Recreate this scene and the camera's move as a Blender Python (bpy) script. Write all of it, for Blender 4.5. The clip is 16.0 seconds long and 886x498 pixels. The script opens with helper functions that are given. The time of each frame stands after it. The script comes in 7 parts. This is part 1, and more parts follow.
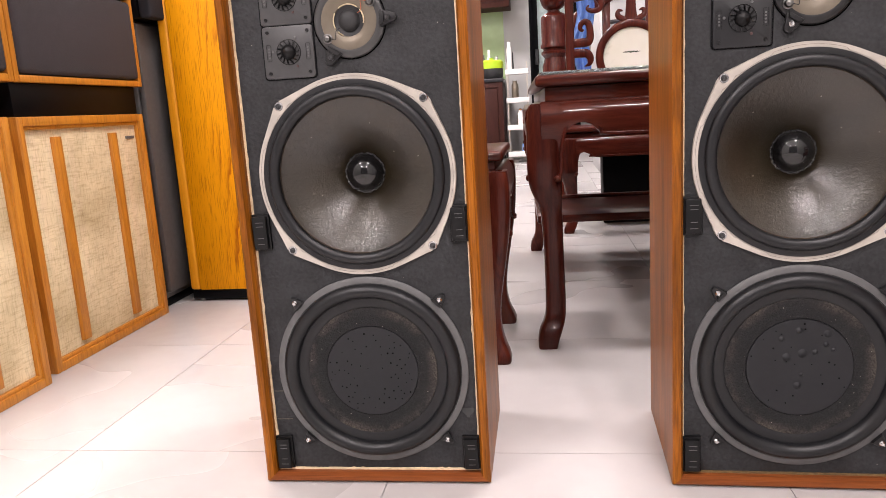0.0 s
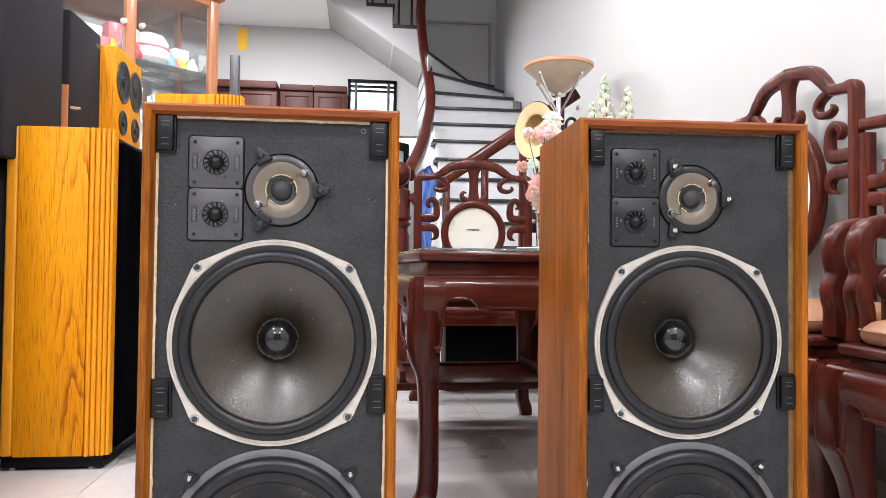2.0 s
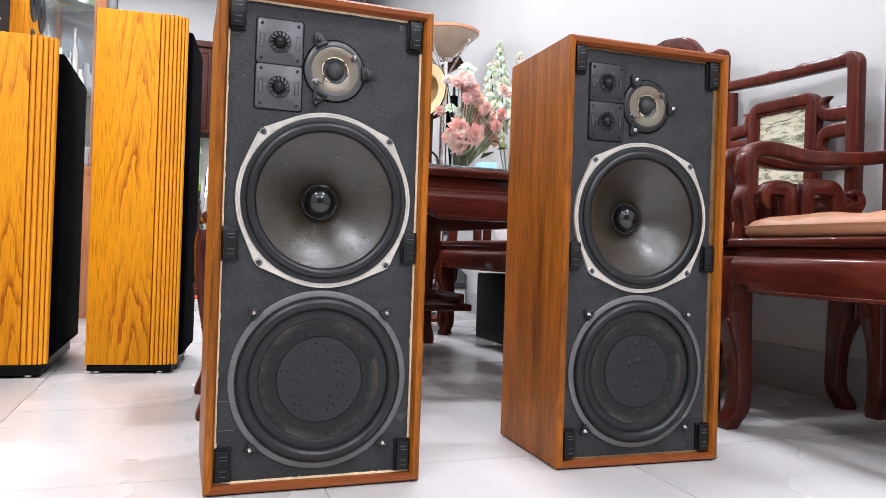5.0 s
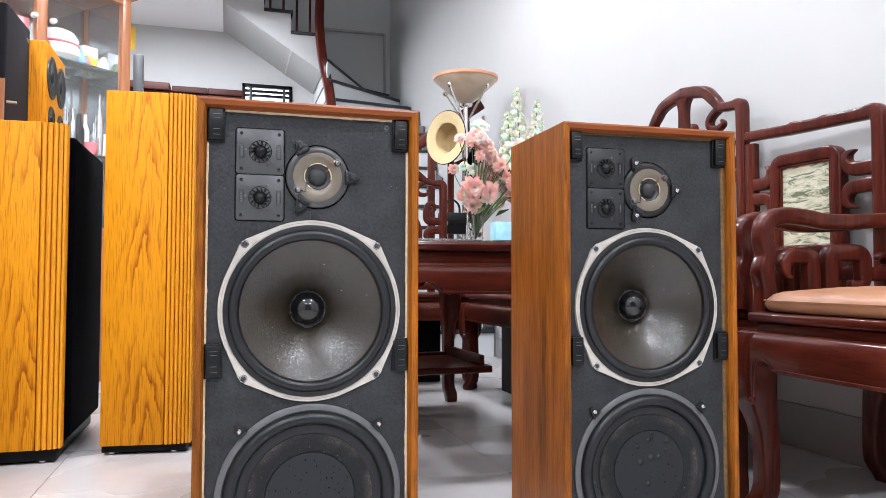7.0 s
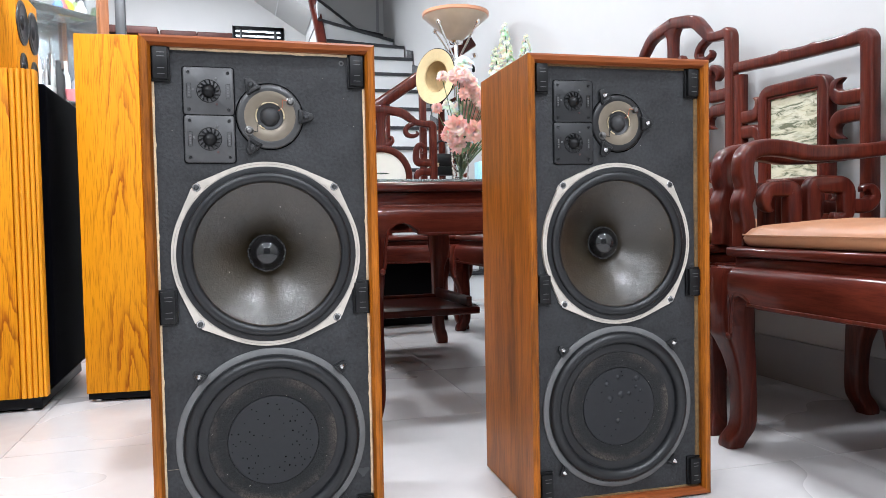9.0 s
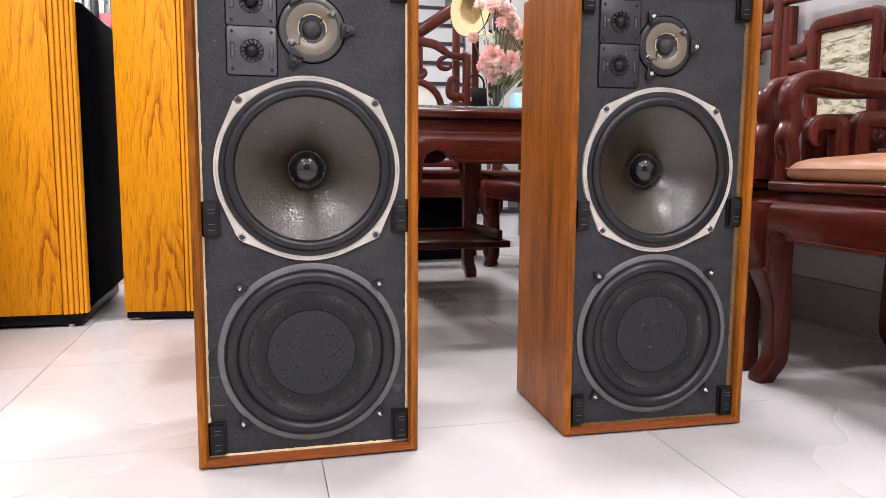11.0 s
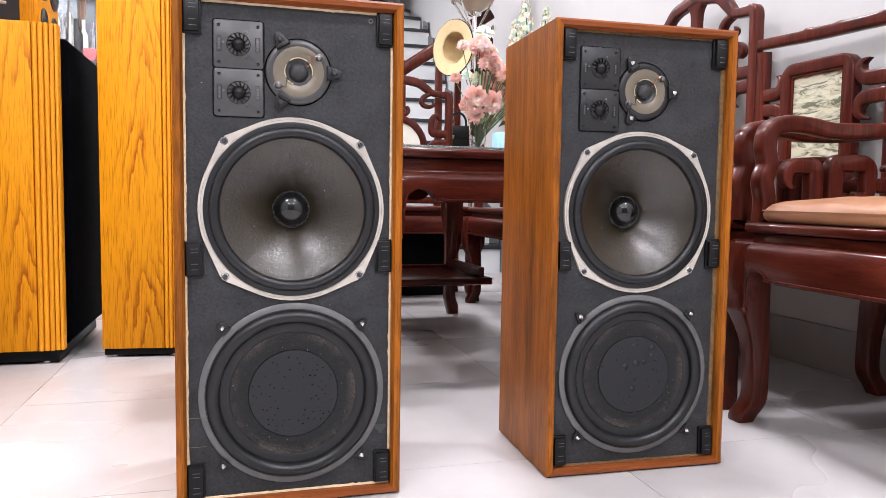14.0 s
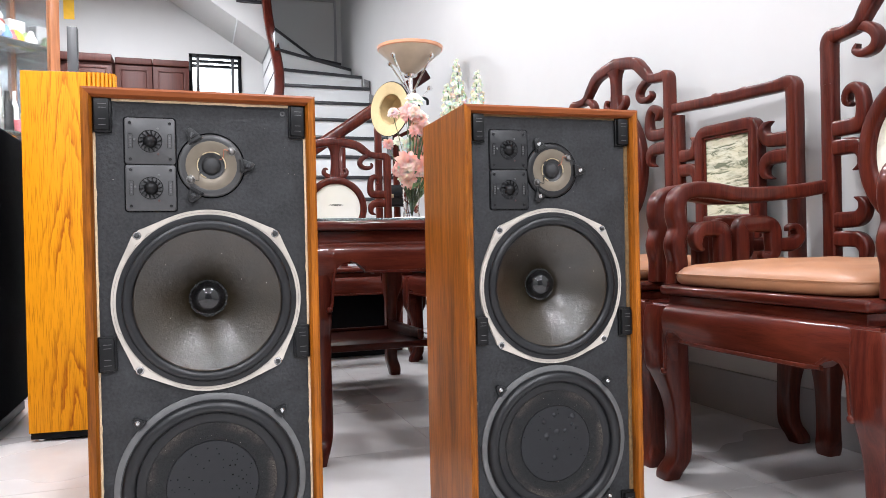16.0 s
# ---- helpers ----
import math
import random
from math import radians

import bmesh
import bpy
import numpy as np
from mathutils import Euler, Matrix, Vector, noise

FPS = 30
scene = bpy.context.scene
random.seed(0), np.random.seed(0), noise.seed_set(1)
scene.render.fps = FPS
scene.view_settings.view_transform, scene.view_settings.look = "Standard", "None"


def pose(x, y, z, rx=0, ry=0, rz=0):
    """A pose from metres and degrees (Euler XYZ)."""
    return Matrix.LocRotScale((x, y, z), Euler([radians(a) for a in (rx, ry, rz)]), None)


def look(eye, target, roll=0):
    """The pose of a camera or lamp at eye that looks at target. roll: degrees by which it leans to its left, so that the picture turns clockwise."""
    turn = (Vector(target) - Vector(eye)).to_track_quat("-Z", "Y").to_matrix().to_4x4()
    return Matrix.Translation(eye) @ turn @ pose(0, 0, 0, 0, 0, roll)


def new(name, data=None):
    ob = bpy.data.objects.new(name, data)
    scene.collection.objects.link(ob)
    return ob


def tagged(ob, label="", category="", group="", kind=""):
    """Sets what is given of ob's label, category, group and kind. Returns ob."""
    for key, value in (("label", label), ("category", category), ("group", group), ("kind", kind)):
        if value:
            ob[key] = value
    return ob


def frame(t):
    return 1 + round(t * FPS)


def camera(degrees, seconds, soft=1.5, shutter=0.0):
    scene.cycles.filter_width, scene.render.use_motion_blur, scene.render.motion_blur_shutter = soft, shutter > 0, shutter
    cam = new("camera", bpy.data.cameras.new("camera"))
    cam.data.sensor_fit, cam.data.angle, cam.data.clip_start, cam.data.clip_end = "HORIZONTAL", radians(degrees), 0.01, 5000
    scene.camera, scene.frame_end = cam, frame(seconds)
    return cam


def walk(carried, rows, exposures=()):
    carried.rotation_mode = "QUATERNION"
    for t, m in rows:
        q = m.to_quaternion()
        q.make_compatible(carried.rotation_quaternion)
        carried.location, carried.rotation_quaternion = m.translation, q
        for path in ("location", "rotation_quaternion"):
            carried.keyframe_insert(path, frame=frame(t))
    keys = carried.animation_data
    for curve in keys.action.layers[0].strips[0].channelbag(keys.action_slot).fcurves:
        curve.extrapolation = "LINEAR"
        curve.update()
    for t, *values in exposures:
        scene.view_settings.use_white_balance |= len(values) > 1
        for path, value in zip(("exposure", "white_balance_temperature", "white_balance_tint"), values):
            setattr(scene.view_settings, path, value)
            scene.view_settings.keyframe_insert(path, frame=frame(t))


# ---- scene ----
cam = camera(62.6, 16.0, soft=0.5)
PATH = [
    (0, (0.045, -0.01, 0.579), (-0.239, 1.934, 0.203), -3.5),
    (0.1, (0.068, -0.025, 0.572), (-0.223, 1.921, 0.21), -2.8),
    (0.5, (0.053, -0.011, 0.593), (-0.075, 1.956, 0.256), -1.7),
    (0.7, (0.054, -0.011, 0.6), (-0.014, 1.966, 0.308), -1.2),
    (1, (0.052, -0.01, 0.606), (0.04, 1.978, 0.384), -0.2),
    (1.5, (-0.012, -0.025, 0.619), (0.068, 1.972, 0.543), 0.6),
    (2, (-0.112, -0.035, 0.601), (0.118, 1.951, 0.651), 0.6),
    (2.5, (-0.274, -0.049, 0.575), (0.183, 1.896, 0.677), -0.1),
    (3, (-0.353, -0.108, 0.509), (0.257, 1.795, 0.619), -0.5),
    (3.5, (-0.412, -0.189, 0.439), (0.228, 1.705, 0.493), 0.9),
    (3.7, (-0.425, -0.208, 0.402), (0.212, 1.687, 0.447), 1.4),
    (5.8, (-0.489, -0.187, 0.42), (0.179, 1.698, 0.423), 1.9),
    (6, (-0.5, -0.19, 0.436), (0.14, 1.705, 0.447), 1.4),
    (6.5, (-0.452, -0.184, 0.481), (0.14, 1.726, 0.522), 0.6),
    (7, (-0.365, -0.175, 0.544), (0.197, 1.743, 0.622), 0.1),
    (7.5, (-0.314, -0.188, 0.585), (0.239, 1.732, 0.681), -0.3),
    (8, (-0.29, -0.179, 0.583), (0.261, 1.742, 0.661), -0.8),
    (8.5, (-0.278, -0.17, 0.566), (0.276, 1.752, 0.58), -1.0),
    (9, (-0.284, -0.168, 0.538), (0.262, 1.754, 0.46), -1.1),
    (9.5, (-0.286, -0.164, 0.516), (0.25, 1.755, 0.346), -0.9),
    (10, (-0.288, -0.164, 0.508), (0.24, 1.752, 0.283), -0.4),
    (10.2, (-0.289, -0.163, 0.503), (0.233, 1.753, 0.267), -0.3),
    (12.3, (-0.334, -0.166, 0.499), (0.077, 1.778, 0.278), 1.4),
    (12.5, (-0.331, -0.167, 0.493), (0.097, 1.776, 0.288), 1.4),
    (13, (-0.324, -0.168, 0.503), (0.138, 1.769, 0.315), 1.3),
    (13.5, (-0.319, -0.168, 0.51), (0.175, 1.763, 0.345), 1.2),
    (14, (-0.312, -0.169, 0.513), (0.215, 1.755, 0.371), 0.8),
    (14.5, (-0.291, -0.184, 0.533), (0.302, 1.724, 0.429), 0.2),
    (15, (-0.268, -0.206, 0.551), (0.382, 1.684, 0.48), -0.3),
    (15.5, (-0.251, -0.224, 0.564), (0.424, 1.658, 0.526), -0.8),
    (16, (-0.257, -0.217, 0.574), (0.392, 1.675, 0.56), -1.2),
]
# seconds, stops, kelvin, tint: the clip's own drift
EXPOSURES = [
    (0.0, -0.11, 7000, 22), (1.5, 0.12, 6800, 20), (2.0, 0.05, 6350, 13), (2.5, 0.05, 6350, 13), (3.5, 0.05, 5730, 9), (6.0, -0.1, 6260, 14), (7.0, -0.04, 6000, 11), (8.0, 0.03, 5950, 9),
    (9.0, 0.05, 5950, 9), (9.5, 0.03, 6200, 12), (10.0, -0.02, 6400, 16), (12.5, -0.1, 6470, 18), (13.5, -0.04, 6430, 18), (14.5, 0.04, 6200, 16), (15.5, 0.06, 6240, 15), (16.0, 0.07, 6180, 12),
]
walk(cam, [(t, look(eye, target, roll)) for t, eye, target, roll in PATH], EXPOSURES)

# ---------- world, lights, exposure ----------
world = bpy.data.worlds.new("room_air")
scene.world = world
world.use_nodes = True
world.node_tree.nodes["Background"].inputs[0].default_value = (0.85, 0.9, 1.0, 1)
world.node_tree.nodes["Background"].inputs[1].default_value = 0.12
scene.view_settings.exposure = 0.0

WALL_X, LEFT_X, BACK_Y, FRONT_Y, CEIL_Z = 1.40, -2.1, 8.05, -4.2, 3.22
# ceiling panels: x, y, watts; the y -2.9 pair is added fill for the loudspeaker fronts
PANELS = [(-1.35, -2.9, 86), (0.75, -2.9, 86), (-1.45, -0.6, 48), (0.85, -0.6, 46), (-1.45, 1.7, 56), (0.40, 1.6, 50), (-1.1, 3.9, 62), (0.55, 3.4, 36), (-0.9, 6.4, 116)]
for i, (px, py, watts) in enumerate(PANELS):
    lamp = bpy.data.lights.new("panel_light", "AREA")
    lamp.shape, lamp.size, lamp.size_y, lamp.energy = "RECTANGLE", 0.32, 0.32, watts
    lamp.color = (0.985, 0.985, 1.0)
    ob = new("panel_light", lamp)
    ob.matrix_world = pose(px, py, CEIL_Z - 0.05)
lamp = bpy.data.lights.new("stairwell_light", "AREA")
lamp.shape, lamp.size, lamp.energy, lamp.color = "DISK", 0.4, 9, (0.9, 0.95, 1.0)
new("stairwell_light", lamp).matrix_world = pose(0.7, 6.4, 5.6)

# ---------- material helpers ----------
def material(name):
    m = bpy.data.materials.new(name)
    m.use_nodes = True
    nt = m.node_tree
    return m, nt, nt.nodes["Principled BSDF"]


def node(nt, kind, **values):
    n = nt.nodes.new(kind)
    for k, v in values.items():
        n.inputs[k.replace("_", " ")].default_value = v
    return n


def coords(nt, scale=(1, 1, 1), rnd=False, rot=(0, 0, 0)):
    tc = nt.nodes.new("ShaderNodeTexCoord")
    mp = nt.nodes.new("ShaderNodeMapping")
    mp.inputs["Scale"].default_value = scale
    mp.inputs["Rotation"].default_value = rot
    nt.links.new(tc.outputs["Object"], mp.inputs["Vector"])
    if rnd:
        info = nt.nodes.new("ShaderNodeObjectInfo")
        mul = nt.nodes.new("ShaderNodeMath")
        mul.operation = "MULTIPLY"
        mul.inputs[1].default_value = 37.0
        nt.links.new(info.outputs["Random"], mul.inputs[0])
        nt.links.new(mul.outputs[0], mp.inputs["Location"])
    return mp.outputs["Vector"]


def ramp(nt, fac, stops):
    r = nt.nodes.new("ShaderNodeValToRGB")
    el = r.color_ramp.elements
    while len(el) < len(stops):
        el.new(0.5)
    for e, (p, c) in zip(el, stops):
        e.position, e.color = p, (*c, 1)
    nt.links.new(fac, r.inputs[0])
    return r.outputs[0]


def mixcol(nt, fac, a, b, mode="MIX"):
    m = nt.nodes.new("ShaderNodeMix")
    m.data_type, m.blend_type = "RGBA", mode
    for sock, val in ((m.inputs[0], fac), (m.inputs[6], a), (m.inputs[7], b)):
        if isinstance(val, (int, float)):
            sock.default_value = val
        elif isinstance(val, tuple):
            sock.default_value = (*val, 1)
        else:
            nt.links.new(val, sock)
    return m.outputs[2]


def bump(nt, bsdf, height, strength=0.2, distance=0.002):
    b = node(nt, "ShaderNodeBump", Strength=strength, Distance=distance)
    nt.links.new(height, b.inputs["Height"])
    nt.links.new(b.outputs[0], bsdf.inputs["Normal"])


def simple(name, color, rough=0.5, metal=0.0, vary=0.12, scale=30.0, bumps=0.05, coat=0.0, trans=0.0, spec=None):
    m, nt, b = material(name)
    v = coords(nt)
    n = node(nt, "ShaderNodeTexNoise", Scale=scale, Detail=4.0)
    nt.links.new(v, n.inputs["Vector"])
    n2 = node(nt, "ShaderNodeTexNoise", Scale=scale * 0.12, Detail=2.0)
    nt.links.new(v, n2.inputs["Vector"])
    lo = tuple(max(0, c * (1 - vary)) for c in color)
    hi = tuple(min(1, c * (1 + vary)) for c in color)
    c1 = ramp(nt, n.outputs["Fac"], [(0.3, lo), (0.7, hi)])
    c2 = ramp(nt, n2.outputs["Fac"], [(0.3, lo), (0.7, hi)])
    nt.links.new(mixcol(nt, 0.5, c1, c2), b.inputs["Base Color"])
    r = nt.nodes.new("ShaderNodeMapRange")
    r.inputs[3].default_value, r.inputs[4].default_value = max(0.02, rough * 0.85), min(1, rough * 1.15)
    nt.links.new(n2.outputs["Fac"], r.inputs[0])
    nt.links.new(r.outputs[0], b.inputs["Roughness"])
    b.inputs["Metallic"].default_value = metal
    b.inputs["Coat Weight"].default_value = coat
    b.inputs["Transmission Weight"].default_value = trans
    if spec is not None:
        b.inputs["Specular IOR Level"].default_value = spec
    if bumps:
        bump(nt, b, n.outputs["Fac"], bumps)
    return m


def wood(name, dark, mid, light, stretch=(1, 1, 0.05), rings=9.0, rough=0.4, coat=0.0, pores=0.5, wobble=0.35, rnd=False, figure=0.5, bands=0.0):
    """Veneer with grain along local z (or the axis of the small stretch): wide figure, fine streaks and pores."""
    m, nt, b = material(name)
    v = coords(nt, stretch, rnd)
    n = node(nt, "ShaderNodeTexNoise", Scale=rings, Detail=3.0, Roughness=0.5, Distortion=wobble)
    nt.links.new(v, n.inputs["Vector"])
    wave = nt.nodes.new("ShaderNodeMath")
    wave.operation = "MULTIPLY"
    wave.inputs[1].default_value = 9.0
    nt.links.new(n.outputs["Fac"], wave.inputs[0])
    frac = nt.nodes.new("ShaderNodeMath")
    frac.operation = "PINGPONG"
    frac.inputs[1].default_value = 0.5
    nt.links.new(wave.outputs[0], frac.inputs[0])
    fig = ramp(nt, frac.outputs[0], [(0.0, dark), (0.16, mid), (0.5, light)])
    fine = node(nt, "ShaderNodeTexNoise", Scale=rings * 28, Detail=3.0, Roughness=0.65)
    nt.links.new(v, fine.inputs["Vector"])
    streak = ramp(nt, fine.outputs["Fac"], [(0.33, dark), (0.56, light)])
    soft = node(nt, "ShaderNodeTexNoise", Scale=rings * 0.5, Detail=2.0)
    nt.links.new(v, soft.inputs["Vector"])
    tone = ramp(nt, soft.outputs["Fac"], [(0.3, mid), (0.7, light)])
    c = mixcol(nt, figure, tone, fig)
    c = mixcol(nt, pores * 0.5, c, streak)
    if bands:
        bn = node(nt, "ShaderNodeTexNoise", Scale=rings * 1.7, Detail=4.0, Roughness=0.65, Distortion=0.4)
        nt.links.new(coords(nt, tuple(0.11 if k < 1 else 1 for k in stretch), rnd), bn.inputs["Vector"])
        c = mixcol(nt, bands, c, ramp(nt, bn.outputs["Fac"], [(0.33, (0.34, 0.30, 0.28)), (0.47, (0.86, 0.84, 0.82)), (0.62, (1.30, 1.27, 1.24))]), "MULTIPLY")
    nt.links.new(c, b.inputs["Base Color"])
    b.inputs["Roughness"].default_value = rough
    b.inputs["Coat Weight"].default_value = coat
    b.inputs["Coat Roughness"].default_value = 0.06
    bump(nt, b, fine.outputs["Fac"], 0.08, 0.001)
    return m


def oak():
    """Flat-sawn oak: nested pointed arches down the middle of a board, straight grain at its edges, dark pores."""
    m, nt, b = material("golden_oak_veneer")

    def op(kind, x, y=None, z=None):
        n = nt.nodes.new("ShaderNodeMath")
        n.operation = kind
        for sock, val in zip(n.inputs, (x, y, z)):
            if val is None:
                continue
            if isinstance(val, (int, float)):
                sock.default_value = val
            else:
                nt.links.new(val, sock)
        return n.outputs[0]
    v = coords(nt)
    sep = nt.nodes.new("ShaderNodeSeparateXYZ")
    nt.links.new(v, sep.inputs[0])
    lat = op("ADD", sep.outputs[0], op("MULTIPLY", sep.outputs[1], 0.7))
    wob = node(nt, "ShaderNodeTexNoise", Scale=2.4, Detail=2.0)
    nt.links.new(coords(nt, (1, 1, 0.8)), wob.inputs["Vector"])
    jag = node(nt, "ShaderNodeTexNoise", Scale=26.0, Detail=3.0, Roughness=0.6)
    nt.links.new(coords(nt, (1.6, 1.6, 0.30)), jag.inputs["Vector"])
    centre = op("ABSOLUTE", op("ADD", op("SUBTRACT", lat, 0.125), op("MULTIPLY", op("SUBTRACT", wob.outputs["Fac"], 0.5), 0.14)))
    arch = op("MULTIPLY", op("POWER", centre, 1.2), 26.0)
    f = op("ADD", arch, op("MULTIPLY", sep.outputs[2], 2.3))
    f = op("ADD", f, op("MULTIPLY", jag.outputs["Fac"], 0.62))
    f = op("ADD", f, op("MULTIPLY", wob.outputs["Fac"], 0.9))
    saw = op("FRACT", op("MULTIPLY", f, 2.1))
    fig = ramp(nt, saw, [(0.0, (0.39, 0.105, 0.001)), (0.09, (0.45, 0.130, 0.001)), (0.26, (0.69, 0.255, 0.002)), (0.5, (0.79, 0.318, 0.0026)), (0.92, (0.82, 0.335, 0.003)), (1.0, (0.54, 0.155, 0.0014))])
    # the figure fades out to plain straight grain in places
    fade = node(nt, "ShaderNodeTexNoise", Scale=9.0, Detail=3.0, Roughness=0.6)
    nt.links.new(coords(nt, (1.3, 1.3, 0.45), True), fade.inputs["Vector"])
    keep = op("MULTIPLY", ramp(nt, fade.outputs["Fac"], [(0.40, (0, 0, 0)), (0.58, (1, 1, 1))]), ramp(nt, centre, [(0.03, (1, 1, 1)), (0.10, (0.10, 0.10, 0.10))]))
    fig = mixcol(nt, keep, (0.80, 0.325, 0.0028), fig)
    pore = node(nt, "ShaderNodeTexNoise", Scale=330.0, Detail=2.0, Roughness=0.6)
    nt.links.new(coords(nt, (1, 1, 0.035)), pore.inputs["Vector"])
    dark = ramp(nt, pore.outputs["Fac"], [(0.36, (0.55, 0.46, 0.35)), (0.48, (1, 1, 1))])
    tone = node(nt, "ShaderNodeTexNoise", Scale=7.0, Detail=2.0)
    nt.links.new(coords(nt, (1, 1, 0.25)), tone.inputs["Vector"])
    c = mixcol(nt, 0.72, fig, dark, "MULTIPLY")
    c = mixcol(nt, 0.5, c, ramp(nt, tone.outputs["Fac"], [(0.3, (0.78, 0.71, 0.66)), (0.7, (0.92, 0.90, 0.90))]), "MULTIPLY")
    nt.links.new(c, b.inputs["Base Color"])
    b.inputs["Roughness"].default_value = 0.5
    b.inputs["Specular IOR Level"].default_value = 0.16
    bump(nt, b, pore.outputs["Fac"], 0.12, 0.001)
    return m


WALNUT = wood("oiled_walnut_veneer", (0.060, 0.0150, 0.0016), (0.208, 0.060, 0.0042), (0.318, 0.099, 0.0068), (1, 1, 0.05), 15, 0.38, pores=0.9, wobble=0.6, figure=0.45, bands=0.8)
WALNUT_H = wood("walnut_edge_horizontal", (0.092, 0.022, 0.0055), (0.198, 0.051, 0.012), (0.268, 0.073, 0.018), (0.035, 1, 1), 14, 0.42, pores=0.8)
OAK = oak()
OAK_REED = wood("straight_grained_oak", (0.36, 0.10, 0.0015), (0.73, 0.285, 0.0025), (0.81, 0.335, 0.003), (1, 1, 0.02), 22, 0.5, pores=0.4, figure=0.3)
ROSES = []
for tag, run in (("upright", (1, 1, 0.10)), ("lengthwise", (0.10, 1, 1))):
    m = wood("red_lacquered_rosewood_" + tag, (0.0090, 0.0012, 0.0012), (0.038, 0.0046, 0.0038), (0.104, 0.0205, 0.0110), run, 13, 0.28, coat=0.34, pores=0.40, figure=0.40, bands=0.45)
    m.node_tree.nodes["Principled BSDF"].inputs["Specular IOR Level"].default_value = 0.09
    ROSES.append(m)
ROSE, ROSE_H = ROSES
CABWOOD = wood("reddish_cabinet_wood", (0.22, 0.07, 0.025), (0.42, 0.155, 0.06), (0.52, 0.21, 0.085), (1, 1, 0.06), 9, 0.35, coat=0.2)
KITCHEN = wood("dark_cherry_kitchen_wood", (0.018, 0.0046, 0.0034), (0.040, 0.0102, 0.0068), (0.058, 0.0155, 0.0100), (1, 1, 0.06), 8, 0.55)
for timber in (WALNUT, WALNUT_H, KITCHEN):
    timber.node_tree.nodes["Principled BSDF"].inputs["Specular IOR Level"].default_value = 0.22
BAFFLE = simple("black_painted_baffle", (0.0205, 0.0214, 0.0232), 0.60, vary=0.65, scale=190, bumps=0.65, spec=0.38)
# one plate plastic in two copies, the first lightened for its sheen
TWSHEEN = simple("moulded_plate_with_sheen", (0.050, 0.050, 0.051), 0.34, vary=0.15, scale=120, bumps=0.08)
TWNOSHEEN = simple("moulded_plate_without_sheen", (0.0088, 0.0092, 0.0105), 0.36, vary=0.15, scale=120, bumps=0.08)
# left midrange rim: its reflected gloss is put into a greyer colour
RIMSHEEN = simple("rim_greyed_for_gloss", (0.062, 0.062, 0.062), 0.30, 0.3, vary=0.12, scale=70, bumps=0.04)
GLUE = simple("brown_glue", (0.035, 0.020, 0.009), 0.6, vary=0.7, scale=60, bumps=0.3)
OLDSTEEL = simple("dull_nickel", (0.17, 0.165, 0.16), 0.28, 1.0, 0.2, 80, 0.0)
MIDRIM = simple("glossy_black_rim", (0.006, 0.006, 0.0066), 0.38, vary=0.2, scale=60, bumps=0.03)
DOME = simple("grey_fabric_dome", (0.020, 0.020, 0.021), 0.6, vary=0.15, scale=200, bumps=0.1)
DULLRED = simple("dull_red_rivet", (0.075, 0.035, 0.034), 0.6, vary=0.2, scale=80, bumps=0.0)
# lightless black that paints the shade inside holes and gaps
HOLE = simple("hole_shade_black", (0.001, 0.001, 0.001), 1.0, vary=0.1, scale=80, bumps=0.0, spec=0.0)
RAW = simple("raw_chipboard_edge", (0.66, 0.50, 0.32), 0.9, vary=0.3, scale=140, bumps=0.6)
STAINED = simple("stained_chipboard_edge", (0.13, 0.075, 0.028), 0.9, vary=0.55, scale=120, bumps=0.6)
RUBBER = simple("black_rubber", (0.0064, 0.0069, 0.0082), 0.38, vary=0.2, scale=60, bumps=0.05, spec=0.45)
BLACKPL = simple("black_plastic", (0.003, 0.003, 0.0035), 0.4, vary=0.2, scale=80, bumps=0.03, spec=0.3)
GREYPL = simple("dark_grey_moulded_plastic", (0.036, 0.037, 0.039), 0.42, vary=0.2, scale=120, bumps=0.1)
FELT = simple("black_felt", (0.006, 0.006, 0.007), 0.9, vary=0.3, scale=260, bumps=0.3, spec=0.1)
FRAMEW = simple("aged_white_cast_frame", (0.45, 0.41, 0.36), 0.45, vary=0.25, scale=50, bumps=0.06)
GROOVE = simple("dark_frame_groove", (0.20, 0.18, 0.155), 0.7, vary=0.4, scale=60, bumps=0.0)
FRAMEG = simple("grey_cast_frame", (0.102, 0.102, 0.102), 0.45, vary=0.2, scale=60, bumps=0.06)
STEEL = simple("steel", (0.62, 0.62, 0.62), 0.25, 1.0, 0.08, 80, 0.0)
CHROME = simple("chrome", (0.85, 0.85, 0.86), 0.08, 1.0, 0.03, 40, 0.0)
PALE = simple("beige_pressed_disc", (0.165, 0.138, 0.103), 0.36, 0.35, vary=0.15, scale=60, bumps=0.08)
BRASS = simple("brass_ring", (0.62, 0.52, 0.34), 0.3, 1.0, 0.15, 60, 0.0)
COPPER = simple("copper_wire", (0.45, 0.13, 0.07), 0.4, 0.6, 0.1, 60, 0.0)
CARD = simple("perforated_black_disc", (0.0062, 0.0068, 0.0090), 0.62, vary=0.25, scale=90, bumps=0.08)
FABGREY = simple("dark_grey_grille_cloth", (0.034, 0.029, 0.032), 0.95, vary=0.25, scale=400, bumps=0.5)
FABSLATE = simple("slate_grille_cloth", (0.021, 0.021, 0.025), 0.95, vary=0.2, scale=400, bumps=0.4, spec=0.2)
FABBLACK = simple("black_grille_cloth", (0.0014, 0.0016, 0.0027), 0.95, vary=0.25, scale=400, bumps=0.4, spec=0.03)
GREYBOX = simple("charcoal_laminate", (0.075, 0.072, 0.072), 0.55, vary=0.2, scale=60, bumps=0.05)
